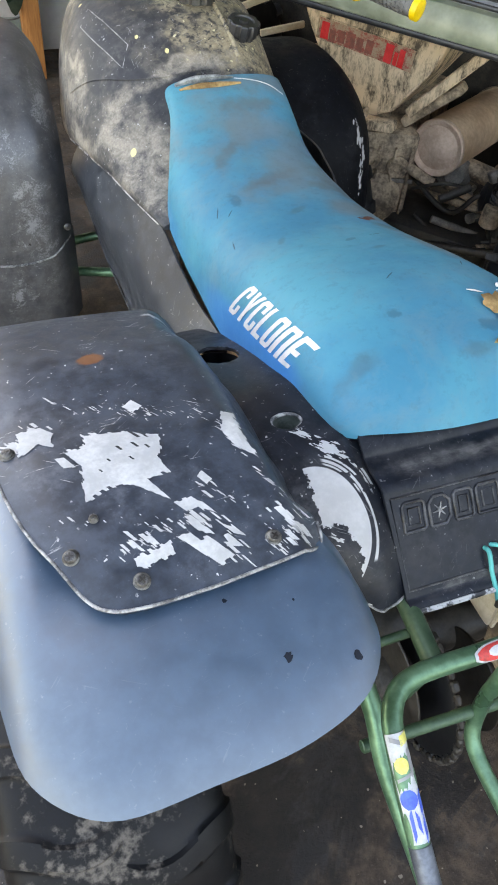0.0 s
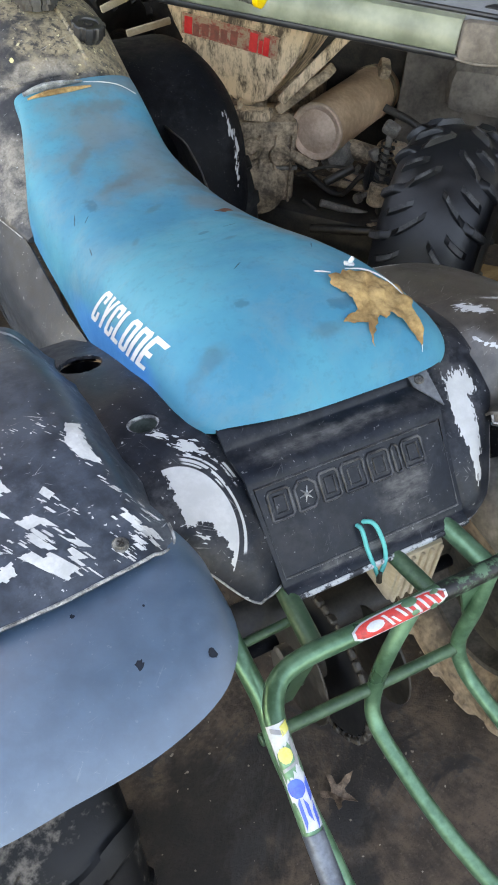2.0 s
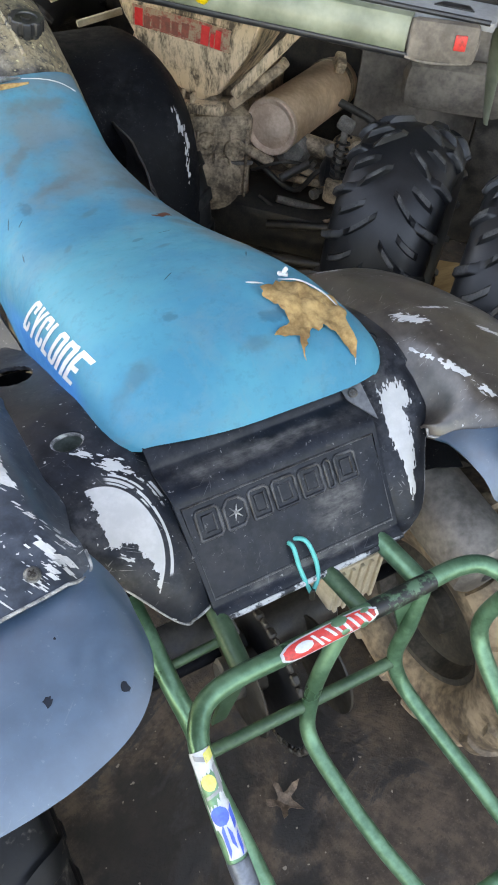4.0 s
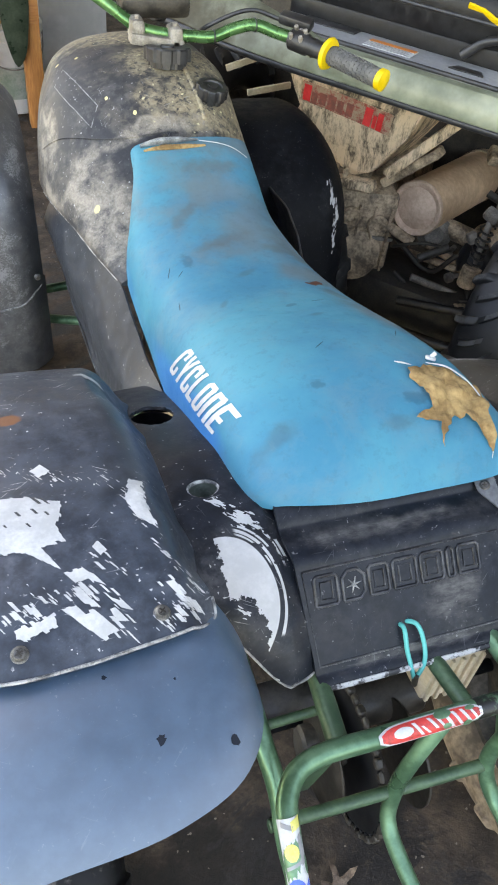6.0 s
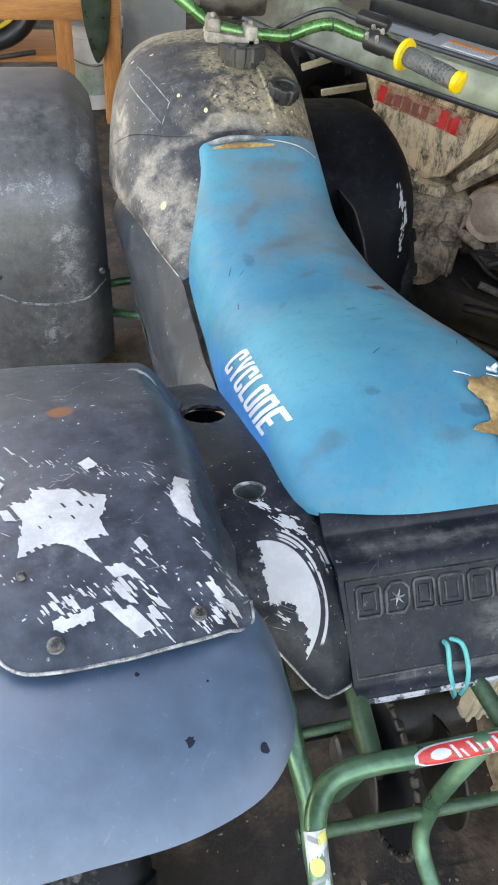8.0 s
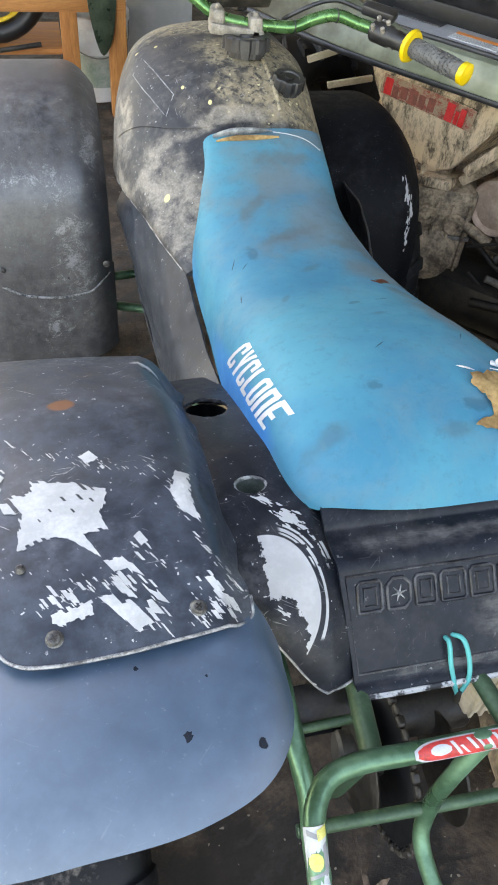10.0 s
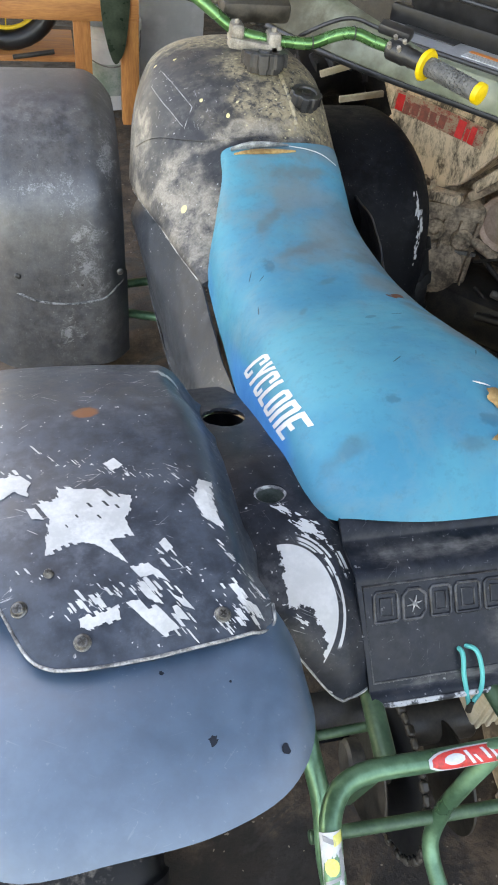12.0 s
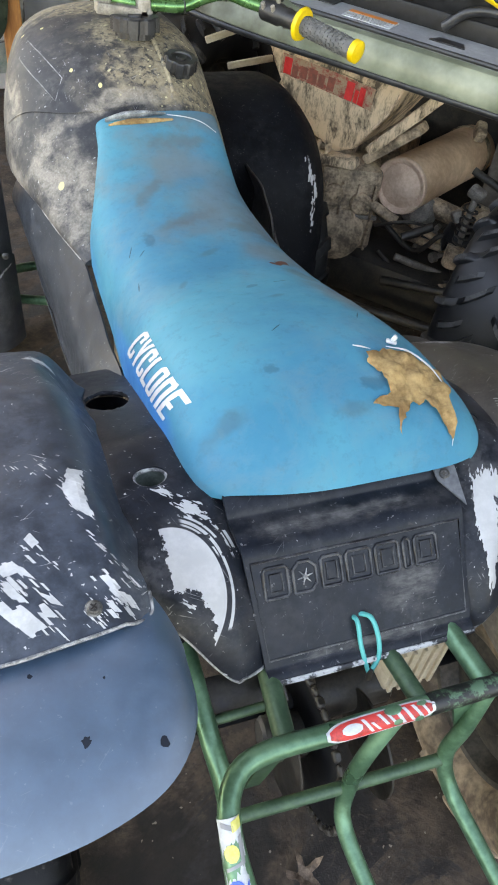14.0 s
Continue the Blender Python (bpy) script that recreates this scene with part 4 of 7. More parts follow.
# rear fenders, built for one side and mirrored by sign
PY = (-0.175, -0.14, -0.10, -0.02, 0.08, 0.18, 0.27, 0.34, 0.40, 0.44)
PZ = (0.832, 0.842, 0.849, 0.852, 0.842, 0.820, 0.788, 0.752, 0.702, 0.650)
CY = (-0.176, -0.155, -0.12, -0.06, -0.02, 0.04, 0.10, 0.20, 0.275, 0.36, 0.44)
CZ = (0.645, 0.676, 0.714, 0.748, 0.766, 0.779, 0.772, 0.734, 0.698, 0.652, 0.610)
OY = (-0.172, -0.140, -0.117, -0.064, 0.008, 0.10, 0.44)
OX = (0.514, 0.525, 0.533, 0.552, 0.566, 0.574, 0.576)
REAR_X = (0.262, 0.264, 0.267, 0.274, 0.285, 0.300, 0.355, 0.400, 0.450, 0.480, 0.495, 0.506, 0.514)
REAR_RX = (0.210, 0.226, 0.242, 0.262, 0.285, 0.300, 0.355, 0.400, 0.450, 0.480, 0.495, 0.506, 0.514)
REAR_RY = (-0.066, -0.086, -0.102, -0.124, -0.146, -0.158, -0.169, -0.1735, -0.1750, -0.1725, -0.167, -0.158, -0.146)
REAR_Y = (-0.122, -0.134, -0.144, -0.152, -0.158, -0.162, -0.169, -0.1735, -0.1750, -0.1725, -0.167, -0.158, -0.146)


def pad_rows(side):
    out = []
    for y in np.concatenate([np.linspace(-0.172, -0.10, 10), np.linspace(-0.09, 0.44, 44)]):
        xo = curve_at(y, OY, OX)
        top, low = curve_at(y if side < 0 else y + 0.05 * max(0.0, min(1.0, (y + 0.15) / 0.10)), PY, PZ) - (0.0 if side < 0 else 0.035), curve_at(y, CY, CZ)
        inner = 0.256 + 0.010 * max(0.0, min(1.0, (-0.03 - y) / 0.05)) + 0.012 * max(0.0, 1 - ((y - 0.27) / 0.07) ** 2) - (0.0 if side < 0 else 0.024)
        low = max(low, top - 0.075 + 0.056 * max(0.0, min(1.0, (-0.04 - y) / 0.10))) - 0.004 + 0.004 * max(0.0, min(1.0, (-0.10 - y) / 0.05))
        swell = max(0.0, min(1.0, (-0.01 - y) / 0.08)) if side > 0 else 0.0
        inner -= 0.030 * swell
        low -= 0.022 * swell
        row = []
        for k in range(35):
            u = k / 34
            x = inner + (xo - inner) * u
            d = (x - inner) / (0.060 - 0.034 * max(0.0, min(1.0, (0.04 - y) / 0.16)) + 0.036 * swell)
            if d < 1:
                e = d * d * (3 - 2 * d)
                z = low + (top - 0.006 - low) * e ** 0.8
            else:
                z = top - 0.006
            v = (x - 0.42) / 0.15
            z += 0.006 * (1 - min(1.0, v * v)) if d >= 1 else 0.0
            edge = (xo - x) / 0.05
            if edge < 1:
                z -= 0.006 * (1 - edge) ** 2
            if side < 0 and y > 0.06:
                rise = min(1.0, (y - 0.06) / 0.14)
                z += 0.013 * rise * rise * (3 - 2 * rise) * (0.4 + 1.2 * u) * min(1.0, d)
            yy = y
            if y < -0.06:
                k_ = (-0.06 - y) / 0.112
                yy = -0.06 + k_ * ((curve_at(x, REAR_X, REAR_Y) if side < 0 else curve_at(x, REAR_RX, REAR_RY)) + 0.06)
                if d >= 1:
                    z += curve_at(yy, PY, PZ) - curve_at(y, PY, PZ)
            if side > 0:
                back = max(0.0, min(1.0, (0.02 - y) / 0.19))
                yy -= 0.036 * back
                z -= 0.20 * max(0.0, x - 0.30) + 3.2 * max(0.0, x - 0.36) ** 2 + 0.018 * back
            row.append((side * x, yy, z))
        out.append(row)
    return out


def fender(side):
    f = part("rear_fender", shell(pad_rows(side), 0.006), M_FENDER if side < 0 else M_FENDERR, quad, "scuffed black plastic rear fender with white bare patches" if side < 0 else "scuffed black plastic rear fender", 50)
    # flare riveted under the pad
    pin = spline([(0.272, -0.095, 0.793) if side < 0 else (0.254, -0.064, 0.768), (0.290, -0.128, 0.815), (0.335, -0.143, 0.815), (0.40, -0.152, 0.815), (0.465, -0.150, 0.813), (0.500, -0.130, 0.811),
                  (0.520, -0.09, 0.809), (0.535, -0.03, 0.813), (0.545, 0.06, 0.805), (0.55, 0.18, 0.783), (0.55, 0.30, 0.728), (0.55, 0.40, 0.658)], 6)
    pout = spline([(0.245, -0.172 if side < 0 else -0.200, 0.784 if side < 0 else 0.794), (0.254, -0.254, 0.798), (0.286, -0.299, 0.798), (0.350, -0.323, 0.794), (0.44, -0.328, 0.785), (0.535, -0.322, 0.772),
                   (0.586, -0.275, 0.768), (0.600, -0.206, 0.768), (0.605, -0.100, 0.768), (0.612, 0.04, 0.750), (0.614, 0.20, 0.720), (0.612, 0.38, 0.636)], 6)
    rows_ = []
    for t in np.linspace(0, 1, 12):
        row = []
        for a, b in zip(pin, pout):
            p = a.lerp(b, t)
            p = Vector((p.x, p.y, p.z + (0.011 + 0.009 * max(0.0, min(1.0, (p.x - 0.36) / 0.22))) * math.sin(math.pi * t) - (0.006 * ((t - 0.85) / 0.15) ** 2 if t > 0.85 else 0)))
            row.append((side * (p.x - (0.035 * max(0.0, 1 - (p.x - 0.25) / 0.2) if side > 0 else 0.0)), p.y - (0.034 if side > 0 else 0.0), p.z - (0.034 + 0.18 * max(0.0, p.x - 0.30) + 3.2 * max(0.0, p.x - 0.37) ** 2 + 0.030 * max(0.0, min(1.0, (p.y + 0.10) / 0.10)) if side > 0 else 0.0)))
        rows_.append(row)
    fl_ = part("flare", thick(grid(rows_), -0.0045), M_FLARE, quad, "smooth grey-black plastic fender flare", 50)
    for i_, (x, y, r) in enumerate(((0.388, -0.186, 0.0022), (0.285, -0.271, 0.0044), (0.350, -0.256, 0.0040), (0.325, -0.205, 0.0012))):
        hit, n = seek(fl_, side * x, y)
        if hit:
            spot = flat_shape(ragged([(r * math.cos(a) * (1.0 + 0.3 * (k % 2)), r * 1.2 * math.sin(a)) for k, a in enumerate(np.linspace(0, 2 * math.pi, 8)[:-1])], r * 0.22, 2, i_))
            for v in spot.verts:
                v.co = along(hit + n * 0.0006, hit + n)[0] @ v.co
            part("dent", spot, M_DENT, fl_, smooth=False)
    # pale worn rim along the lower edge of the pad
    sheet = pad_rows(side)
    turn_ = [Vector(r[0]) + Vector((-side * 0.001, -0.001, 0)) for r in sheet[3:0:-1]]
    rear = [Vector(p) + Vector((0, -0.001, 0.0)) for p in sheet[0]]
    outer = [Vector(r[-1]) + Vector((side * 0.001, 0, 0.0)) for r in sheet[2:26:4]]
    bm_ = tube(turn_ + rear + outer, 0.0017, 2, 8)
    part("rim", bm_, M_RIM, f, "pale worn edge")
    return f


def cross_screw(p, r, parent, n=Vector((0, 0, 1)), mat=None):
    m, _ = along(p, Vector(p) + n)
    bm_ = revolve([(r * 1.25, -0.001), (r * 1.25, 0.001), (r * 1.05, 0.002), (r, 0.0042), (r * 0.75, 0.0058), (r * 0.05, 0.0062)], m, 20)
    s = part("screw", bm_, mat or M_SCREW, parent, "worn cross-head screw")
    cross = block((r * 1.1, r * 0.26, 0.001), m @ pose(0, 0, 0.0062, 0, 0, 30), 0)
    block((r * 0.26, r * 1.1, 0.001), m @ pose(0, 0, 0.0062, 0, 0, 30), 0, cross)
    part("recess", cross, M_DARK, s)


fender_left, fender_right = fender(-1), fender(1)
for x, y in ((-0.458, -0.152), (-0.515, -0.110), (-0.322, -0.142), (-0.486, -0.077), (-0.552, 0.036)):
    hit, n = seek(fender_left, x, y)
    if hit:
        cross_screw(hit, 0.0068 if y != -0.077 else 0.004, fender_left, n)
for x, y in ((0.457, -0.145), (0.320, -0.138)):
    hit, n = seek(fender_right, x, y)
    if hit:
        cross_screw(hit, 0.0065, fender_right, n)


SCRATCH = Vector((0.57, -0.82))


def torn_paint(outline, seed, jag=0.0030, run=0.0038):
    """A patch with a stepped edge, its steps along the way the paint was scraped."""
    rnd_ = random.Random(seed)
    out = []
    for a_, b_ in zip(outline, outline[1:] + outline[:1]):
        a_, b_ = Vector(a_), Vector(b_)
        n_ = max(1, int((b_ - a_).length / run))
        for k in range(n_):
            off = SCRATCH * rnd_.uniform(-jag, jag)
            for q in (k / n_, (k + 0.85) / n_):
                out.append(tuple(a_.lerp(b_, q) + off))
    return out


def scraped(bm_, x, y, along_, wide):
    d, w_ = SCRATCH * along_, Vector((0.82, 0.57)) * wide
    c = Vector((x, y))
    bm_.faces.new([bm_.verts.new((*p, 0)) for p in (c - d - w_ * 0.6, c + d * 0.7 - w_, c + d + w_ * 0.5, c - d * 0.6 + w_)])


def bare_patches(ob):
    skin_ = BVHTree.FromPolygons([v.co for v in ob.data.vertices], [p.vertices for p in ob.data.polygons])
    flat_ = Matrix.Translation((0, 0, 1))
    shapes = (
        ((-0.473, 0.037), (-0.424, 0.026), (-0.394, 0.010), (-0.404, -0.020), (-0.400, -0.042), (-0.425, -0.043), (-0.408, -0.076), (-0.440, -0.047), (-0.465, -0.045), (-0.489, -0.055), (-0.484, -0.008), (-0.497, 0.017), (-0.475, 0.018)),
        ((-0.507, 0.009), (-0.498, 0.009), (-0.489, -0.008), (-0.501, -0.007)),
        ((-0.539, 0.062), (-0.513, 0.064), (-0.501, 0.049), (-0.507, 0.030), (-0.520, 0.038), (-0.542, 0.027)),
        ((-0.316, 0.032), (-0.304, 0.034), (-0.307, 0.000), (-0.303, -0.045), (-0.323, -0.026), (-0.330, 0.005)),
        ((-0.423, 0.071), (-0.409, 0.078), (-0.400, 0.065), (-0.412, 0.057)),
        ((-0.374, -0.056), (-0.367, -0.050), (-0.360, -0.063), (-0.367, -0.069)),
        ((-0.406, -0.081), (-0.388, -0.078), (-0.378, -0.091), (-0.397, -0.095)),
        ((-0.460, -0.130), (-0.420, -0.123), (-0.421, -0.134), (-0.446, -0.142), (-0.460, -0.137)),
        ((-0.415, -0.119), (-0.401, -0.118), (-0.394, -0.128), (-0.384, -0.127), (-0.366, -0.150), (-0.381, -0.157), (-0.402, -0.134)),
        ((-0.370, -0.129), (-0.365, -0.128), (-0.354, -0.145), (-0.366, -0.141)),
        ((-0.333, 0.302), (-0.306, 0.300), (-0.300, 0.288), (-0.326, 0.290)),
    )
    for i_, shape in enumerate(shapes):
        small = i_ not in (0, 2, 3, 7, 8)
        p = flat_shape(torn_paint(shape, i_ + 2, 0.0014 if small else 0.0034))
        slice_up(p, 0.006)
        part("bare_patch", drape(p, flat_, skin_, 0.0012), M_BARE, ob, "bare white patch where the black has chipped off", smooth=False)
    rnd_ = random.Random(21)
    for x0_, y0_, x1_, y1_, n_, long_, wide_ in ((-0.463, -0.112, -0.385, -0.103, 26, 0.0055, 0.0013), (-0.466, -0.121, -0.430, -0.116, 16, 0.0042, 0.0012), (-0.400, -0.108, -0.360, -0.112, 16, 0.0090, 0.0014),
                                                 (-0.384, -0.060, -0.345, -0.090, 12, 0.0045, 0.0011), (-0.300, -0.080, -0.278, -0.120, 16, 0.0058, 0.0015), (-0.308, -0.112, -0.284, -0.152, 24, 0.0066, 0.0022),
                                                 (-0.330, -0.153, -0.290, -0.150, 26, 0.0040, 0.0009), (-0.372, -0.145, -0.352, -0.155, 9, 0.0060, 0.0011), (-0.405, 0.045, -0.395, 0.060, 6, 0.0030, 0.0012),
                                                 (-0.535, 0.075, -0.505, 0.060, 10, 0.0030, 0.0010), (-0.345, 0.060, -0.300, -0.070, 26, 0.0034, 0.0005), (-0.500, 0.100, -0.330, 0.020, 40, 0.0036, 0.0004),
                                                 (-0.540, -0.060, -0.300, -0.140, 30, 0.0022, 0.0006), (-0.310, 0.270, -0.280, 0.150, 14, 0.0040, 0.0007)):
        for k in range(n_):
            t_ = rnd_.random()
            grow = math.exp(rnd_.gauss(-0.25, 0.55))
            chip = bmesh.new()
            scraped(chip, x0_ + (x1_ - x0_) * t_ + rnd_.gauss(0, 0.0045), y0_ + (y1_ - y0_) * t_ + rnd_.gauss(0, 0.0050), long_ * grow, wide_ * grow * rnd_.uniform(0.5, 1.3))
            if drape(chip, flat_, skin_, 0.0012).faces:
                part("paint_chip", chip, M_BARE, ob, smooth=False)
            else:
                chip.free()
    for x, y, l_, w_ in ((-0.441, 0.004, 0.005, 0.0016), (-0.424, 0.004, 0.006, 0.0016), (-0.455, -0.010, 0.003, 0.0012), (-0.432, -0.014, 0.004, 0.0012), (-0.421, 0.020, 0.009, 0.0020), (-0.412, 0.017, 0.008, 0.0012), (-0.466, -0.022, 0.003, 0.001), (-0.412, -0.002, 0.004, 0.0014)):
        left_ = bmesh.new()
        scraped(left_, x, y, l_, w_)
        part("paint_island", drape(left_, flat_, skin_, 0.0020), M_PIT, ob, smooth=False)


bare_patches(fender_left)


def channel(side):
    """The strip between the seat and the fender, with its holes, running down into the rounded tail corner."""
    ys = np.linspace(-0.161 if side < 0 else -0.170, 0.44, 125)
    rows_ = []
    for y in ys:
        base = curve_at(y, CY, CZ)
        row = []
        xo = curve_at(y, (-0.176, -0.168, -0.155, -0.130, -0.095, -0.06), (0.148, 0.156, 0.182, 0.210, 0.244, 0.285)) if side < 0 else curve_at(y, (-0.176, -0.170, -0.163, -0.155, -0.130, -0.095, -0.06), (0.126, 0.140, 0.164, 0.178, 0.193, 0.214, 0.248))
        for x in np.linspace(0.125, xo, 33):
            z = base + 0.004 * math.sin((x - 0.125) / 0.16 * math.pi)
            e = max(0.0, 1 - (xo - x) / 0.03)
            z -= 0.016 * e * e * (1.0 if y < 0.0 else 0.3)
            if x < 0.165 and y < 0.02:
                z -= 0.5 * (0.165 - x)
            yy = y
            if y < -0.08:
                k = (-0.08 - y) / 0.11
                yy += 0.03 * k * max(0.0, (0.165 - x) / 0.04) ** 2
            row.append(Vector((side * x, yy, z)))
        rows_.append(row)
    bm_ = grid(rows_)
    holes = ((0.223 if side < 0 else 0.205, 0.050, 0.0205, 0.0155), (0.234, 0.272, 0.031, 0.044))
    dead = []
    for f in bm_.faces:
        c = f.calc_center_median()
        if any(((abs(c.x) - hx) / rx) ** 2 + ((c.y - hy) / ry) ** 2 < 1 for hx, hy, rx, ry in holes):
            dead.append(f)
    bmesh.ops.delete(bm_, geom=dead, context="FACES")
    for v in bm_.verts:
        for hx, hy, rx, ry in holes:
            q = math.hypot((abs(v.co.x) - hx) / rx, (v.co.y - hy) / ry)
            if v.is_boundary and 0.5 < q < 1.5:
                v.co.x = side * (hx + (abs(v.co.x) - hx) / q)
                v.co.y = hy + (v.co.y - hy) / q
    hx, hy, rx, ry = holes[0]
    ring = tube([(side * (hx + rx * math.cos(a)), hy + ry * math.sin(a), curve_at(hy + ry * math.sin(a), CY, CZ) + 0.004) for a in np.linspace(0, 2 * math.pi, 29)[:-1]], 0.0028, 1, 8, None, True, False)
    ob = part("tail_side", thick(bm_, -0.005), M_CHANNEL, quad, "scuffed black plastic beside the seat with holes and a bare white corner", 50)
    part("hole_rim", ring, M_RIM if side < 0 else M_MARK, ob, "raised worn rim of the hole")
    cup = [[(side * (hx + rx * s * math.cos(a)), hy + ry * s * math.sin(a), curve_at(hy + ry * s * math.sin(a), CY, CZ) + dz) for a in np.linspace(0, 2 * math.pi, 29)] for s, dz in ((1.0, 0.002), (0.97, -0.026), (0.80, -0.036), (0.05, -0.037))]
    part("socket", grid(cup), M_SOCKET, ob, "dull grey-green socket inside the hole")
    hx, hy, rx, ry = holes[1]
    # Added near-black cup: the dark inside the slot is put in as colour.
    shade_cup = [[(side * (hx + rx * k * math.cos(a)), hy + ry * k * math.sin(a), curve_at(hy + ry * k * math.sin(a), CY, CZ) + dz) for a in np.linspace(0, 2 * math.pi, 29)] for k, dz in ((1.04, -0.002), (1.04, -0.07), (0.05, -0.072))]
    part("shade_cup", grid(shade_cup), M_SHADEBLK, ob)
    lip_ = [r[-1] + Vector((side * 0.003, -0.002, 0.0)) for r in rows_[16:0:-3]] + [p + Vector((0, -0.006, 0.001)) for p in rows_[0][::-4]]
    part("edge", tube(lip_, 0.0018, 2, 8), M_RIM, ob, "pale worn lower edge")
    return ob


for side in (-1, 1):
    channel(side)
# Near-black sheets added under the holes to stand for the shade inside.
for side in (-1, 1):
    g = grid([[(side * x, y, curve_at(y, CY, CZ) - 0.075 - 0.5 * max(0, x - 0.24)) for x in np.linspace(0.10, 0.32, 8)] for y in np.linspace(-0.10, 0.42, 24)])
    part("shade_liner", thick(g, 0.004), M_SHADEBLK, quad)

# raised panel at the back, under the seat
PANEL = ((0.020, 0.794), (-0.014, 0.773), (-0.020, 0.7665), (-0.027, 0.764), (-0.052, 0.7605), (-0.062, 0.7585), (-0.068, 0.755), (-0.073, 0.749), (-0.114, 0.7065), (-0.156, 0.662), (-0.161, 0.656), (-0.172, 0.652), (-0.174, 0.646), (-0.168, 0.641), (-0.145, 0.640))


def panel_half(y):
    return float(np.interp(-y, (-0.02, 0.03, 0.09, 0.17), (0.150, 0.148, 0.142, 0.136)))


prof = spline([(0, y, z) for y, z in PANEL], 5)
rows = [[(x, p.y, p.z) for x in np.linspace(-panel_half(p.y), panel_half(p.y), 25)] for p in prof]
bm = grid(rows)
bmesh.ops.recalc_face_normals(bm, faces=bm.faces)
panel = part("tail_panel", thick(bm, -0.005), M_PANEL, quad, "dusty black plastic tail panel with a raised brand mark", 40)
pm = Matrix.Translation((0, -0.114, 0.7065)) @ Matrix(((1, 0, 0), (0, 0.688, -0.7255), (0, 0.7255, 0.688))).to_4x4()
panel_skin = BVHTree.FromPolygons([v.co for v in panel.data.vertices], [p.vertices for p in panel.data.polygons])


def on_panel(x, y, lift=0.0):
    n = pm.to_3x3() @ Vector((0, 0, 1))
    hit = panel_skin.ray_cast(pm @ Vector((x, y, 0.06)), -n)[0]
    return (hit or pm @ Vector((x, y, 0))) + n * lift


# inset border
bm = bmesh.new()
border = [on_panel(x, y, 0.0002) for x, y in ((-0.137, 0.058), (0.137, 0.058), (0.131, -0.058), (-0.131, -0.058))]
tube(border, 0.0015, 1, 8, bm, True, False)
part("border", bm, M_MARK, panel)
# the raised mark: seven plain outlined shapes
x0 = -0.124
for i, w in enumerate((0.030, 0.029, 0.026, 0.032, 0.031, 0.009, 0.030)):
    c_ = 0.0035 if i != 1 else 0.008
    lo_m, hi_m = 0.013, 0.049
    pts = [on_panel(x, y, 0.0006) for x, y in ((x0, lo_m + 0.001), (x0 + 0.001, lo_m), (x0 + w - c_, lo_m), (x0 + w, lo_m + c_), (x0 + w, hi_m - c_), (x0 + w - c_, hi_m), (x0 + c_, hi_m), (x0, hi_m - c_))]
    mark = part("raised_mark", tube(pts, 0.0022, 1, 8, None, True, False), M_MARK, panel, "raised outlined shape of a brand mark")
    if w > 0.02 and i != 1:
        pts = [on_panel(x0 + w * q, y, 0.0004) for q, y in ((0.26, lo_m + 0.0075), (0.76, lo_m + 0.0075), (0.76, hi_m - 0.0075), (0.26, hi_m - 0.0075))]
        part("inner_line", tube(pts, 0.0014, 1, 6, None, True, False), M_MARK, mark)
    x0 += w + 0.0065
bm = bmesh.new()
for k in range(6):
    a = k * math.pi / 3 + 0.2
    c = on_panel(-0.073, 0.031, 0.001)
    tube([c, c + (pm.to_3x3() @ Vector((math.cos(a), math.sin(a), 0))) * 0.010], [0.0016, 0.0004], 1, 6, bm, False, False)
part("star", bm, M_RIM, panel, "scratched pale star")
bm = bmesh.new()
edge = [(x, -0.1785 + 0.003 * (abs(x) / 0.138) ** 6, 0.6495) for x in np.linspace(-0.138, 0.138, 21)]
tube(edge, 0.0042, 3, 8, bm)
part("shelf_edge", tube([(x, -0.0195, 0.7695) for x in np.linspace(-0.146, 0.146, 9)], 0.0022, 1, 8), M_GUARD, panel, "dusty worn shelf edge")
part("lower_lip", bm, M_LIP, panel, "worn pale lower edge")
for x, y in ((0.046, -0.058), (0.104, -0.056)):
    part("paint_speck", block((0.016, 0.004, 0.0006), pose(x, y, 0.7600, 12, 0, 4), 0), M_BLUE, panel, "blue paint speck")
bm = bmesh.new()
bm.faces.new([bm.verts.new(p) for p in ((0.124, 0.000, 0.786), (0.126, -0.030, 0.774), (0.150, -0.068, 0.764), (0.152, -0.020, 0.784))])
tab = part("tab", thick(bm, 0.003), M_TAB, quad)
cross_screw((0.136, -0.026, 0.779), 0.006, tab, Vector((-0.4, -0.35, 0.8)))
# teal cord looped through the lower edge
bm = bmesh.new()
tube([(-0.020, -0.134, 0.684), (-0.019, -0.146, 0.690), (-0.018, -0.166, 0.668), (-0.014, -0.181, 0.648), (-0.009, -0.185, 0.632)], 0.0030, 8, 8, bm)
tube([(-0.013, -0.134, 0.686), (-0.002, -0.146, 0.692), (0.004, -0.162, 0.677), (0.003, -0.179, 0.654), (-0.006, -0.186, 0.632)], 0.0030, 8, 8, bm)
part("cord", bm, M_TEAL, quad, "teal elastic cord loop")
part("cord_hook", rod((-0.0075, -0.185, 0.638), (-0.0075, -0.189, 0.620), 0.004), M_DARK, quad)

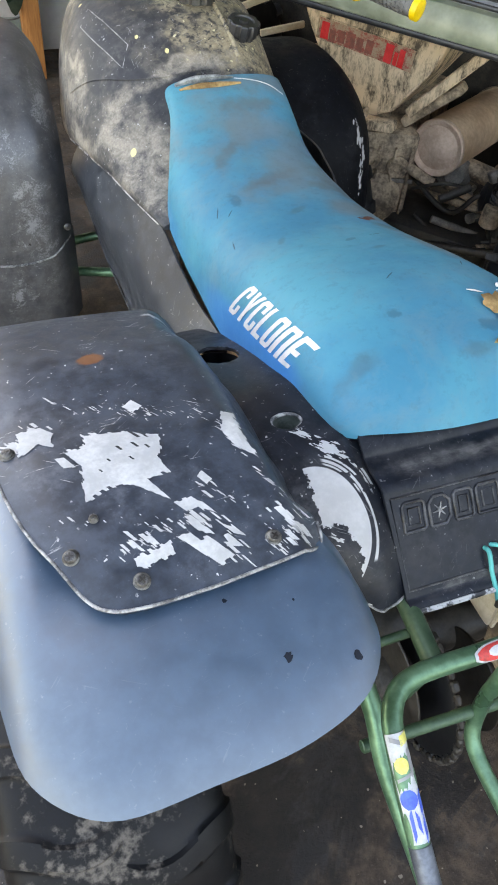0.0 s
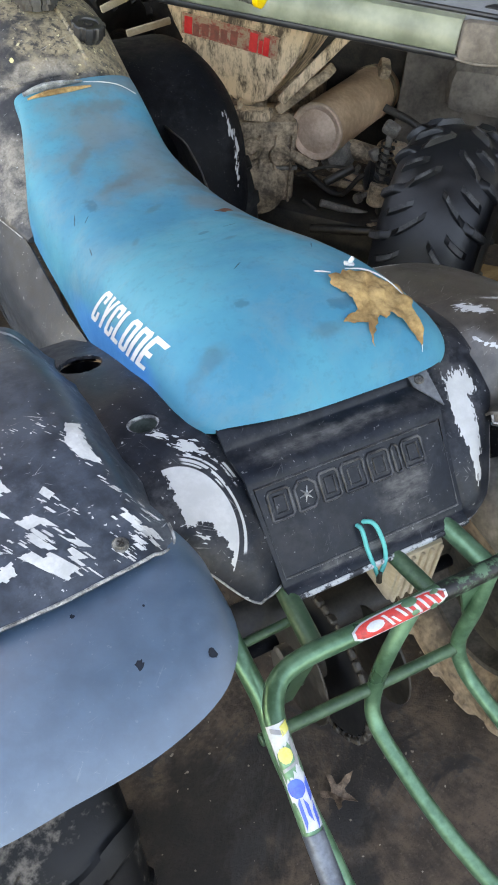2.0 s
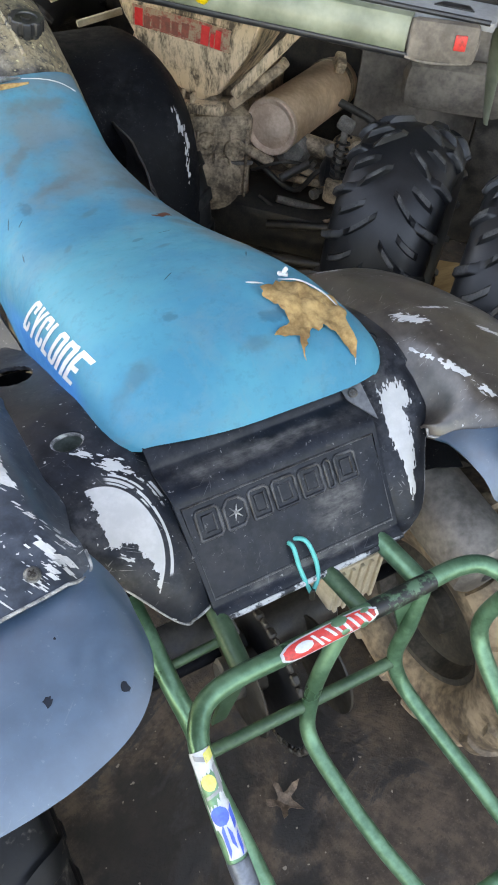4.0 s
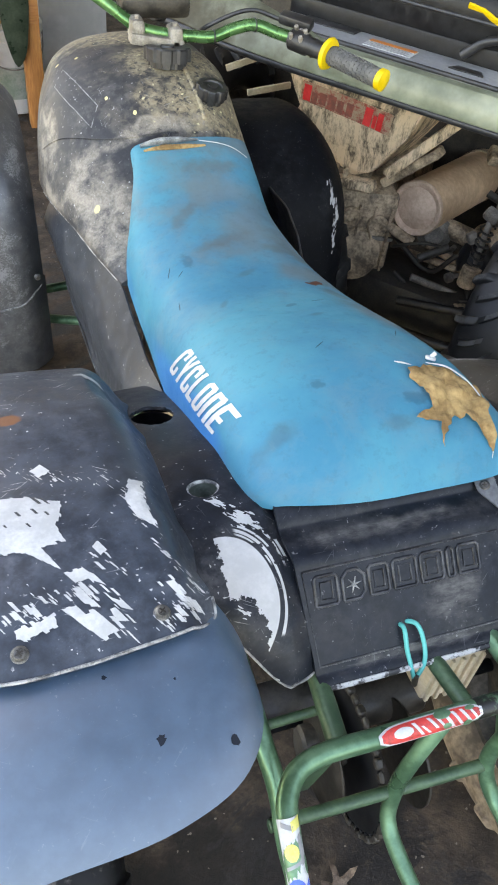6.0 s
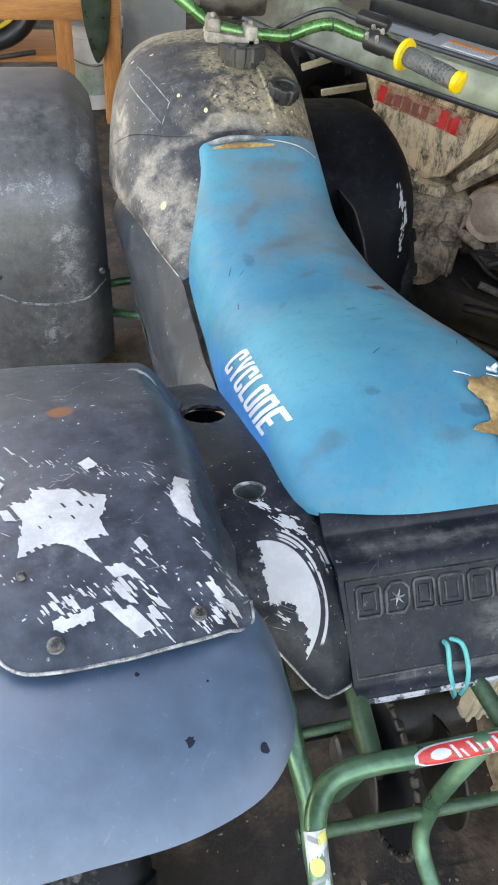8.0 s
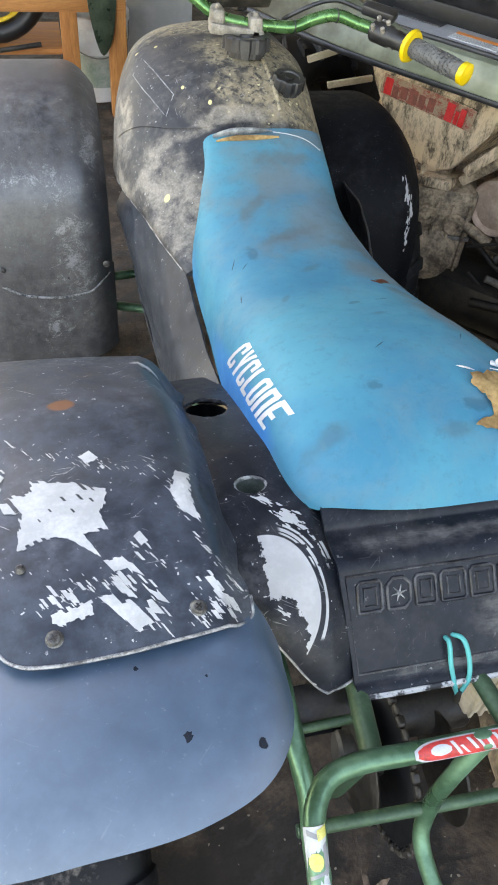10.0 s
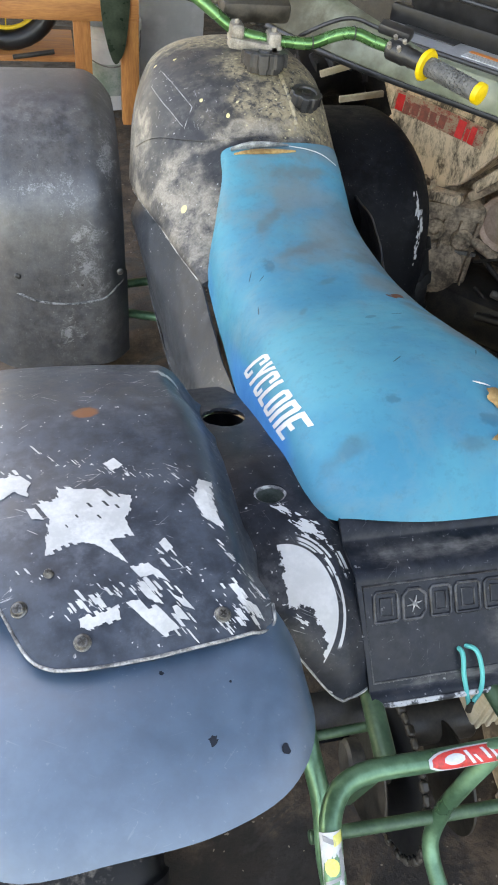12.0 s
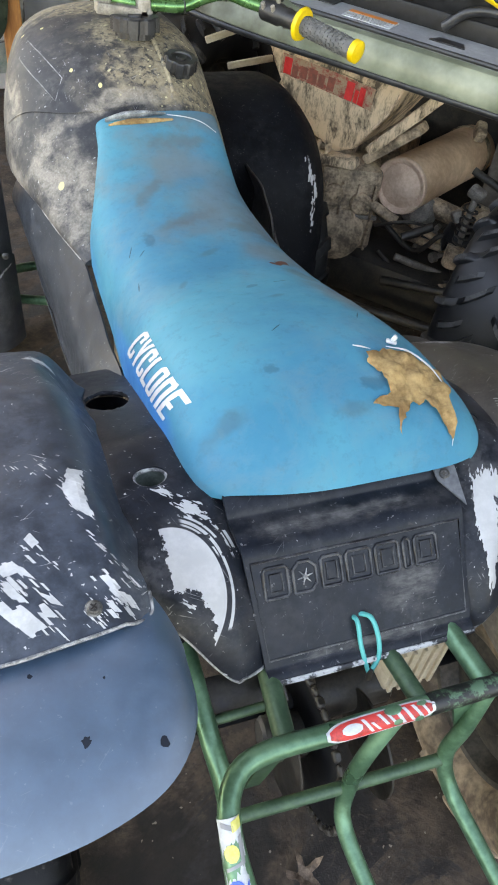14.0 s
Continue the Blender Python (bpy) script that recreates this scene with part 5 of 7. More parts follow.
# side covers under the tank
for side in (-1, 1):
    top = spline([(0.268, 1.14, 0.608), (0.250, 0.98, 0.640), (0.222, 0.84, 0.652), (0.196, 0.72, 0.650), (0.190, 0.58, 0.628), (0.190, 0.42, 0.640), (0.196, 0.33, 0.660)], 5)
    low = spline([(0.262, 1.14, 0.48), (0.258, 1.00, 0.440), (0.250, 0.88, 0.415), (0.244, 0.76, 0.410), (0.238, 0.64, 0.425), (0.232, 0.50, 0.51), (0.226, 0.36, 0.640)], 5)
    rows = []
    for t in np.linspace(0, 1, 10):
        rows.append([(side * (a.lerp(b, t).x + 0.026 * max(0.0, 1 - abs(t - 0.40) / (0.40 if t < 0.40 else 0.60)) + 0.005 * noise.noise(Vector((a.y * 9, t * 3, side)))), a.lerp(b, t).y, a.lerp(b, t).z) for a, b in zip(top, low)])
    cover = part("side_cover", thick(grid(rows), 0.004), M_SIDE, quad, "dusty black plastic side cover", 24)
    part("edge", tube([(side * (b.x + 0.001), b.y, b.z) for b in low[::3]], 0.0024, 3, 6), M_MARK, cover, "worn edge of the side cover")

# front fenders
FP = ((1.66, 0.660), (1.58, 0.730), (1.46, 0.776), (1.34, 0.786), (1.24, 0.768), (1.15, 0.718), (1.09, 0.650), (1.055, 0.550), (1.035, 0.450), (1.020, 0.340), (1.012, 0.260), (1.010, 0.212))
fprof = spline([(0, y, z) for y, z in FP], 5)
for side in (-1, 1):
    for name, a, b, mat, push in (("front_fender", 0, 42, M_FRONT if side < 0 else M_SHADEBLK, 0.0), ("front_flare", 40, len(fprof), M_FRONT if side < 0 else M_SHADEBLK, -0.012)):
        if side > 0:
            if push:
                break
            b = len(fprof)
        rows = []
        for i in range(a, b):
            p = fprof[i]
            q = fprof[min(i + 1, len(fprof) - 1)] - fprof[max(i - 1, 0)]
            nrm = Vector((0, q.z, -q.y)).normalized()
            if nrm.z < 0 and nrm.y > 0:
                nrm = -nrm
            row = []
            for u in np.linspace(0, 1, 25):
                x = (0.308 + 0.345 * u) if side < 0 else (0.10 + 0.395 * u)
                e = (0.055 * (max(0.0, 1 - u / 0.22) ** 2.2) if side < 0 else 0.0) + 0.07 * (max(0.0, 1 - (1 - u) / 0.25) ** 2)
                c = p - nrm * e + nrm * push
                row.append((side * x, c.y, c.z - (0.085 if side > 0 else 0.0)))
            rows.append(row)
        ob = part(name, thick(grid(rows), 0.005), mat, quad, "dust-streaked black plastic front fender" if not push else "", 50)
    if side < 0:
        skin = BVHTree.FromPolygons([v.co for v in ob.data.vertices], [p.vertices for p in ob.data.polygons])
        seam_ = [skin.ray_cast(Vector((-x, 0.7, curve_at(x, (0.322, 0.345, 0.37, 0.44, 0.51, 0.57, 0.645), (0.425, 0.410, 0.398, 0.390, 0.398, 0.428, 0.470)))), Vector((0, 1, 0)))[0] for x in np.linspace(0.316, 0.645, 24)]
        part("rim", tube([p + Vector((0, -0.001, 0)) for p in seam_ if p], 0.0028, 2, 6), M_RIM, ob, "pale edge of the lower flare")
    for x, y, z in ((0.325, 1.052, 0.470), (0.415, 1.052, 0.440), (0.56, 1.050, 0.47)):
        if side > 0:
            break
        cross_screw((side * x, y - 0.012, z), 0.0065, ob, Vector((0, -1, 0.15)))

# handlebar
bar_r = [(0.0, 1.155, 0.955), (0.06, 1.155, 0.950), (0.105, 1.152, 0.950), (0.150, 1.146, 0.968), (0.190, 1.135, 0.978), (0.235, 1.115, 0.968), (0.285, 1.085, 0.960), (0.32, 1.02, 0.956), (0.39, 0.905, 0.945)]
bar_l = [(-0.06, 1.162, 0.968), (-0.11, 1.190, 0.998), (-0.16, 1.215, 1.026), (-0.20, 1.232, 1.036), (-0.25, 1.245, 1.044), (-0.33, 1.25, 1.050), (-0.45, 1.22, 1.060)]
handlebar = part("handlebar", tube(bar_l[::-1] + bar_r, 0.0125, 6, 16), M_BARGRN, quad, "scratched green handlebar")
for side in (1, -1):
    a, b = (Vector((0.318, 1.022, 0.956)), Vector((0.392, 0.900, 0.944))) if side > 0 else (Vector((-0.33, 1.25, 1.05)), Vector((-0.47, 1.215, 1.062)))
    m, n = along(a, b)
    g = revolve([(0.013, 0.0), (0.018, 0.004), (0.019, n * 0.3), (0.0175, n * 0.6), (0.019, n - 0.012)], m, 24)
    for i in range(11):
        for k in range(12):
            block((0.0055, 0.0055, 0.0025), m @ pose(0, 0, 0.016 + i * 0.0098, 0, 0, k * 30 + (i % 2) * 15) @ pose(0.0186, 0, 0, 0, 90, 0), 0, g)
    grip = part("grip", g, M_GRIP, quad, "grey knobbed rubber grip", 30)
    fl_ = revolve([(0.014, -0.004), (0.030, -0.004), (0.033, 0.0), (0.030, 0.006), (0.016, 0.008)], m, 28)
    part("flange", fl_, M_YELLOW, grip, "yellow grip flange")
    part("grip_end", revolve([(0.019, n - 0.012), (0.0215, n - 0.010), (0.0215, n + 0.002), (0.012, n + 0.006), (0.002, n + 0.006)], m, 24), M_YELLOW, grip, "yellow grip end")
    m2, n2 = along((0.262, 1.098, 0.962) if side > 0 else (-0.25, 1.245, 1.044), a)
    th = revolve([(0.019, 0), (0.0215, 0.003), (0.0215, n2 * 0.45), (0.018, n2 * 0.5), (0.018, n2 * 0.9), (0.02, n2)], m2, 20)
    ctl = part("thumb_control", th, M_BLACK, quad, "black control clamp")
    for dz, da in ((0.012, 0), (0.012, 70), (0.05, 20), (0.05, 100)):
        part("bolt", revolve([(0.006, 0.018), (0.006, 0.026), (0.004, 0.028)], m2 @ pose(0, 0, dz) @ pose(0, 0, 0, 0, 90, 0) @ pose(0, 0, 0, da - 40, 0, 0), 8), M_STEEL, ctl)
    axis_ = (m2.to_3x3() @ Vector((0, 0, 1))).normalized()
    face = Vector((-0.2, -0.55, 0.8))
    face = (face - axis_ * face.dot(axis_)).normalized()
    for dz, ds in ((0.010, -0.011), (0.010, 0.011), (0.034, -0.010), (0.034, 0.010)):
        base_ = m2 @ Vector((0, 0, dz)) + face * 0.014 + axis_.cross(face) * ds
        part("bolt", rod(base_, base_ + face * 0.014, 0.0048, 8), M_CLAMP, ctl, "pale clamp bolt")
    if side < 0:
        break
    part("reservoir", block((0.075, 0.032, 0.022), Matrix.Translation((side * 0.285, 1.135, 0.985)) @ pose(0, 0, 0, 10, 6, side * -38), 0.006), M_STEEL if side < 0 else M_BLACK, quad, "control housing on the bar")
    bm = tube([(side * 0.25, 1.15, 0.985), (side * 0.19, 1.165, 0.998), (side * 0.11, 1.185, 0.965), (side * 0.05, 1.24, 0.90)], 0.0045, 8, 8)
    part("cable", bm, M_BLACK, quad)
    for x, y, z in ((0.105, 1.152, 0.950), (0.19, 1.135, 0.978)):
        part("cable_tie", tube([Vector((side * x, y, z)) + Vector((0, math.cos(a), math.sin(a))) * 0.0138 for a in np.linspace(0, 2 * math.pi, 13)[:-1]], 0.0016, 1, 6, None, True, False), M_BLACK, handlebar)
clamp = block((0.030, 0.046, 0.044), pose(-0.062, 1.155, 0.966), 0.009)
block((0.030, 0.046, 0.044), pose(0.018, 1.150, 0.952), 0.009, clamp)
block((0.115, 0.030, 0.022), pose(-0.022, 1.142, 0.946, 0, 8, 0), 0.005, clamp)
for x, z in ((-0.062, 0.986), (0.018, 0.972)):
    revolve([(0.006, 0), (0.006, 0.007), (0.004, 0.009)], pose(x, 1.146, z), 10, clamp)
part("clamp", clamp, M_CLAMP, quad, "pale alloy handlebar clamp")
pod = block((0.15, 0.09, 0.045), pose(-0.01, 1.235, 1.000, 12, 0, 0), 0.012)
pod = part("dash_pod", pod, M_DARK, quad, "dusty black dash cover")
decal = part("sticker", block((0.055, 0.026, 0.0015), pose(-0.012, 1.218, 1.0215, 12, 0, 0), 0), M_STKWHT, pod, "small red and white decal")
part("print", block((0.050, 0.021, 0.0010), pose(-0.012, 1.218, 1.0228, 12, 0, 0), 0), M_REDDIM, decal)
part("print", block((0.030, 0.006, 0.0010), pose(-0.012, 1.218, 1.0236, 12, 0, 0), 0), M_STKWHT, decal)
part("steering_stem", rod((-0.005, 1.20, 0.93), (-0.005, 1.36, 0.35), 0.02), M_GREEN_DULL, quad)
part("post", rod((0.01, 1.26, 0.95), (0.012, 1.27, 1.06), 0.017), M_BLACK, quad, "black ignition post")


# wheels
def wheel(parent, m, r, w, mat, rim_mat, rim=0.13, lugs=16, lug_h=0.018, label="", style=0):
    """A wheel about the local x axis of the pose m, made of a lugged tyre and a rim."""
    turn = m @ pose(0, 0, 0, 0, 90, 0)
    h = w / 2
    shoulder, crown = (0.865, 0.958) if style else (0.90, 0.975)
    prof_ = spline([(rim * 1.02, 0, -h * 0.72), (rim * 1.10, 0, -h * 0.86), (r * 0.70, 0, -h), (r * shoulder, 0, -h * 0.93), (r * crown, 0, -h * 0.62), (r, 0, 0),
                    (r * crown, 0, h * 0.62), (r * shoulder, 0, h * 0.93), (r * 0.70, 0, h), (rim * 1.10, 0, h * 0.86), (rim * 1.02, 0, h * 0.72)], 7)
    n = lugs * (36 if style else 26)
    lifts = []
    rows_ = []
    for k in range(n):
        row = []
        for i, p in enumerate(prof_):
            q = prof_[min(i + 1, len(prof_) - 1)] - prof_[max(i - 1, 0)]
            out = Vector((q.z, 0, -q.x)).normalized()
            u = p.z / h
            au = abs(u)
            bend = (0.74 * au + 0.16 * math.sin(au * 3.0)) if style else 0.12 * math.sin(au * 5)
            a = 2 * math.pi * (k / n + bend / lugs)
            lift = 0.0
            if p.x > r * 0.80:
                ph = (k / n * lugs + (0.5 if u > 0 else 0.0)) % 1.0
                d = abs(ph - 0.5)
                half = (0.082 if au < 0.55 else 0.100) if style else (0.155 if au < 0.55 else 0.20)
                gap = abs(au - 0.62) / 0.12 if style else 1.0
                lift = lug_h * max(0.0, min(1.0, (half - d) / (0.021 if style else 0.035))) * max(0.0, min(1.0, gap - 0.3)) * max(0.0, min(1.0, (au - (0.09 if style else 0.03)) / 0.05))
                if style:
                    d2 = min(ph, 1 - ph)
                    lift = max(lift, lug_h * 0.9 * max(0.0, min(1.0, (0.080 - d2) / 0.021)) * max(0.0, min(1.0, (au - 0.42) / 0.05)) * max(0.0, min(1.0, (0.80 - au) / 0.05)))
            c = p + out * lift
            lifts.append(lift)
            row.append(turn @ Vector((c.x * math.cos(a), c.x * math.sin(a), c.z)))
        rows_.append(row)
    rows_.append(rows_[0])
    t = grid(rows_)
    if style:
        t.verts.index_update()
        for f in t.faces:
            if min(lifts[v.index % len(lifts)] for v in f.verts) > lug_h * 0.6:
                f.material_index = 1
    bmesh.ops.remove_doubles(t, verts=t.verts, dist=1e-6)
    tyre = part("tyre", t, mat, parent, label, 32)
    if style:
        tyre.data.materials.append(M_LUG)
    rr = revolve([(rim * 1.05, -h * 0.72), (rim * 1.08, -h * 0.76), (rim * 0.96, -h * 0.74), (rim * 0.88, -h * 0.3), (rim * 0.88, h * 0.50), (rim * 0.60, h * 0.56), (rim * 0.40, h * 0.52), (rim * 0.36, h * 0.7), (rim * 0.05, h * 0.72)], turn, 40, None, False)
    revolve([(rim * 1.05, h * 0.72), (rim * 1.08, h * 0.76), (rim * 0.96, h * 0.74), (rim * 0.88, h * 0.5)], turn, 40, rr, False)
    part("rim", rr, rim_mat, parent)
    return tyre


for side in (-1, 1):
    wheel(quad, pose(0.40 if side > 0 else -0.522, -0.15 if side > 0 else -0.11, 0.278, 0, 0, 180 if side > 0 else 0), 0.268, 0.27, M_MUDTYRE if side > 0 else M_WORNTYRE, M_DISC, 0.135, 16, 0.013 if side > 0 else 0.009, "muddy balloon rear tyre" if side > 0 else "worn balloon rear tyre with pale dust")
    wheel(quad, pose(0.435 if side > 0 else -0.47, 1.33, 0.268, 0, 0, 0 if side > 0 else 180), 0.262, 0.19, M_DUSTTYRE, M_DISC, 0.13, 16, 0.012, "dusty front tyre")
# The axle takes the near-black too, so that it sinks into shade.
part("axle", rod((-0.42, -0.06, 0.30), (0.30, -0.06, 0.30), 0.012), M_SHADEBLK, quad)
gear_at = pose(-0.020, -0.135, 0.318)
sp = revolve([(0.030, -0.006), (0.060, -0.004), (0.118, -0.004), (0.124, 0.0), (0.118, 0.004), (0.060, 0.004), (0.030, 0.006)], gear_at @ pose(0, 0, 0, 0, 90, 0), 48)
for k in range(40):
    block((0.006, 0.008, 0.006), gear_at @ pose(0, 0, 0, 9.0 * k, 0, 0) @ pose(0, 0.125, 0), 0.001, sp, 1)
sprocket = part("sprocket", sp, M_RUBBER, quad, "dark greasy sprocket")
ch = bmesh.new()
for k in range(44):
    spot = gear_at @ pose(0, 0, 0, 4.09 * 2 * k, 0, 0) @ pose(0, 0.131, 0)
    block((0.013 if k % 2 else 0.009, 0.012, 0.0165), spot, 0.003, ch, 1)
part("chain", ch, M_DARK, sprocket, "greasy drive chain")
part("guard_disc", revolve([(0.03, -0.002), (0.104, -0.002), (0.106, 0.0), (0.104, 0.002), (0.03, 0.002)], pose(-0.062, -0.115, 0.318, 0, 90, 0), 40), M_DARK, quad, "black guard disc")
part("hub", rod((-0.09, -0.115, 0.318), (0.02, -0.125, 0.318), 0.036), M_DISC, quad)
part("brake_disc", revolve([(0.03, -0.002), (0.088, -0.002), (0.088, 0.002), (0.03, 0.002)], pose(0.085, -0.15, 0.278, 0, 90, 0), 40), M_DARK, quad)
part("swingarm", block((0.11, 0.42, 0.05), pose(0.06, 0.12, 0.30), 0.012), M_DARK, quad)
part("axle_housing", rod((-0.06, -0.06, 0.30), (0.15, -0.06, 0.30), 0.042), M_DARK, quad)
box = block((0.085, 0.08, 0.12), pose(0.138, -0.085, 0.455), 0.008)
air_box = part("air_box", box, M_CREAM, quad, "cream ribbed plastic box under the seat")
for k in range(5):
    part("rib", block((0.006, 0.006, 0.11), pose(0.104 + k * 0.017, -0.127, 0.455), 0.001), M_CREAM, air_box)
part("silencer", revolve([(0.018, 0.02), (0.02, 0.0), (0.050, 0.004), (0.058, 0.012), (0.058, 0.22), (0.05, 0.24), (0.02, 0.245)], along((0.272, -0.245, 0.556), (0.272, -0.02, 0.578))[0], 32), M_SILENCER, quad, "dark dusty exhaust silencer")
part("shock", rod((0.13, -0.06, 0.60), (0.11, 0.12, 0.38), 0.032), M_ALU, quad)

# rear carrier bar of green tube
R = 0.0122
OUT = [(-0.172, -0.252, 0.655), (-0.200, -0.262, 0.654), (-0.218, -0.285, 0.650), (-0.225, -0.315, 0.640), (-0.228, -0.37, 0.604), (-0.229, -0.43, 0.566), (-0.229, -0.56, 0.480), (-0.215, -0.60, 0.455), (-0.18, -0.615, 0.445)]
upper = [(x, y, z) for x, y, z in OUT[::-1]] + [(-0.09, -0.252, 0.657), (0.0, -0.252, 0.657), (0.09, -0.252, 0.657)] + [(-x, y, z) for x, y, z in OUT]
carrier = part("rear_bar", tube(upper + [(0.10, -0.617, 0.443), (0.0, -0.618, 0.442), (-0.10, -0.617, 0.443)], R, 7, 16, None, True), M_GREEN, quad, "scratched green tube rear bar")
for side in (-1, 1):
    t = tube(([(-0.215, 0.10, 0.66), (-0.215, -0.10, 0.640), (-0.212, -0.205, 0.608)] if side < 0 else [(0.223, -0.305, 0.643)]) + [(side * 0.206, -0.250, 0.575)][:1 if side < 0 else 0] + [ (side * 0.207, -0.300, 0.535), (side * 0.196, -0.40, 0.470), (side * 0.186, -0.55, 0.385)], 0.0125, 8, 16)
    part("lower_tube", t, M_GREEN, quad)
    u = tube([(-0.003 if side < 0 else 0.118, -0.250, 0.652), (-0.035 if side < 0 else 0.103, -0.262, 0.58), (-0.045 if side < 0 else 0.092, -0.268, 0.510), (side * 0.076 + 0.02, -0.290, 0.470), (side * 0.080 + 0.032, -0.36, 0.435), (side * 0.080 + 0.060, -0.47, 0.385), (side * 0.072 + 0.074, -0.520, 0.364), (side * 0.04 + 0.080, -0.540, 0.356), (0.080, -0.543, 0.355)], 0.0108, 8, 16)
    part("inner_tube", u, M_GREEN, quad)
    if side > 0:
        part("gusset", prism(((0, 0), (0.06, 0), (0.045, -0.10), (0.035, -0.10)), 0.005, Matrix.Translation((0.066, -0.250, 0.648)) @ pose(0, 0, 0, 90, 0, 0)), M_GREEN, quad)
    else:
        part("gusset", prism(((0.012, 0.01), (-0.018, 0.0), (-0.024, -0.15), (-0.004, -0.15)), 0.005, Matrix.Translation((-0.146, -0.246, 0.648)) @ pose(0, 0, 0, 97, 0, 0)), M_GREEN_DULL, quad)
    part("strut", rod((0.115, -0.248, 0.652) if side > 0 else (-0.140, -0.245, 0.648), (0.10, -0.06, 0.64) if side > 0 else (-0.12, -0.06, 0.64), 0.0135 if side > 0 else 0.013), M_GREEN if side > 0 else M_GREEN_DULL, quad)
part("strut", rod((0.027, -0.25, 0.653), (0.015, -0.08, 0.63), 0.0115), M_GREEN_DULL, quad)
part("cross_tube", rod((-0.214, -0.262, 0.504), (0.092, -0.270, 0.502), 0.0085), M_GREEN_DULL, quad)
part("plate", block((0.10, 0.05, 0.004), pose(-0.155, -0.155, 0.605, 20, 0, 0), 0.001), M_DARK, quad)
part("bracket", rod((-0.214, -0.185, 0.612), (-0.136, -0.190, 0.628), 0.006), M_GREEN_DULL, quad, "thin green frame stay")
part("paint_wear", tube([(0.030, -0.2521, 0.657), (0.075, -0.2521, 0.657), (0.125, -0.252, 0.657)], R + 0.0006, 4, 16), M_BLACKTAPE, carrier, "worn black stretch of the tube")


def wrap(path, a0, a1, s0, s1, r, n=16, k=10, oval=0, skew=0):
    """A patch of sticker bent round a straight tube from path[0] to path[1]; angles in degrees."""
    m, ln = along(*path)
    rows_ = []
    for i in range(n + 1):
        z = ln * (s0 + (s1 - s0) * i / n)
        q = max(0.12, (1 - abs(2 * i / n - 1) ** oval)) ** 0.5 if oval else 1.0
        mid_, half_ = (a0 + a1) / 2, (a1 - a0) / 2 * q
        rows_.append([m @ Vector((r * math.cos(radians(mid_ + half_ * (2 * j / k - 1))), r * math.sin(radians(mid_ + half_ * (2 * j / k - 1))), z + skew * 0.001 * (j / k - 0.5))) for j in range(k + 1)])
    return thick(grid(rows_), 0.0004)


TOPBAR = ((-0.100, -0.2521, 0.657), (0.034, -0.2521, 0.657))
m_top = along(*TOPBAR)[0]


def facing(v, m):
    q = m.to_3x3().inverted() @ Vector(v)
    return math.degrees(math.atan2(q.y, q.x))


A0 = facing((0, -0.55, 0.8), m_top)
stk = part("sticker", wrap(TOPBAR, A0 - 60, A0 + 60, 0.0, 1.0, R + 0.0006, oval=5), M_STKWHT, carrier, "worn red and white brand sticker")
part("print", wrap(TOPBAR, A0 - 50, A0 + 50, 0.03, 0.97, R + 0.0009, oval=5), M_REDTAG, stk)
part("print", wrap(TOPBAR, A0 - 30, A0 + 22, 0.14, 0.32, R + 0.0012, oval=2), M_STKWHT, stk)
for i, (a, b, lo, hi, skew) in enumerate(((0.355, 0.385, -36, 34, 10), (0.43, 0.455, -10, 34, 9), (0.50, 0.53, -38, 20, 9), (0.575, 0.60, -36, 30, 10), (0.655, 0.69, -30, 40, 8), (0.735, 0.765, -38, 38, 10), (0.82, 0.85, -36, 36, 10), (0.90, 0.925, -30, 30, 8))):
    part("print", wrap(TOPBAR, A0 + lo, A0 + hi, a, b, R + 0.0012, skew=skew), M_STKWHT, stk)
for lo, hi, s0, s1 in ((-62, -14, 0.54, 0.70), (10, 40, 0.60, 0.68), (-44, -20, 0.84, 0.93), (24, 60, 0.80, 0.88)):
    part("worn_patch", wrap(TOPBAR, A0 + lo, A0 + hi, s0, s1, R + 0.0017, oval=2), M_GREEN, stk)
SIDEBAR = ((-0.2262, -0.330, 0.630), (-0.2288, -0.405, 0.582))
m_s, _ = along(*SIDEBAR)
B0 = facing((-0.1, -0.3, 0.9), m_s)
stk = part("sticker", wrap(SIDEBAR, B0 - 66, B0 + 62, -0.42, 0.86, R + 0.0006), M_STKWHT, carrier, "torn white sticker with blue and yellow print")
for mat_, a, b, s0, s1, ov, skew in ((M_STKYEL, -62, -8, -0.40, -0.28, 0, 4), (M_LINER, -20, 40, -0.36, -0.30, 0, -6), (M_STKYEL, -26, 44, -0.14, 0.05, 2, 0), (M_LINER, -52, -30, -0.22, 0.10, 0, 3), (M_LINER, -30, 46, 0.08, 0.12, 0, 5),
                                    (M_BLUE, -30, 56, 0.24, 0.46, 2, 0), (M_BLUE, -56, -34, 0.30, 0.52, 0, 6), (M_BLUE, 14, 30, 0.48, 0.80, 0, 8), (M_BLUE, -16, 0, 0.52, 0.72, 0, -8), (M_BLUE, -46, -30, 0.60, 0.82, 0, 9), (M_GREEN, 36, 64, 0.50, 0.88, 2, 0), (M_GREEN, -68, -46, 0.02, 0.22, 2, 0)):
    part("print", wrap(SIDEBAR, B0 + a, B0 + b, s0, s1, R + 0.0012, oval=ov, skew=skew), mat_, stk)
part("sleeve", tube([(-0.2287, -0.398, 0.5865), (-0.229, -0.43, 0.566), (-0.229, -0.50, 0.5197), (-0.229, -0.55, 0.4866)], R + 0.0005, 4, 16), M_SLEEVE, carrier, "worn grey stretch of the tube")

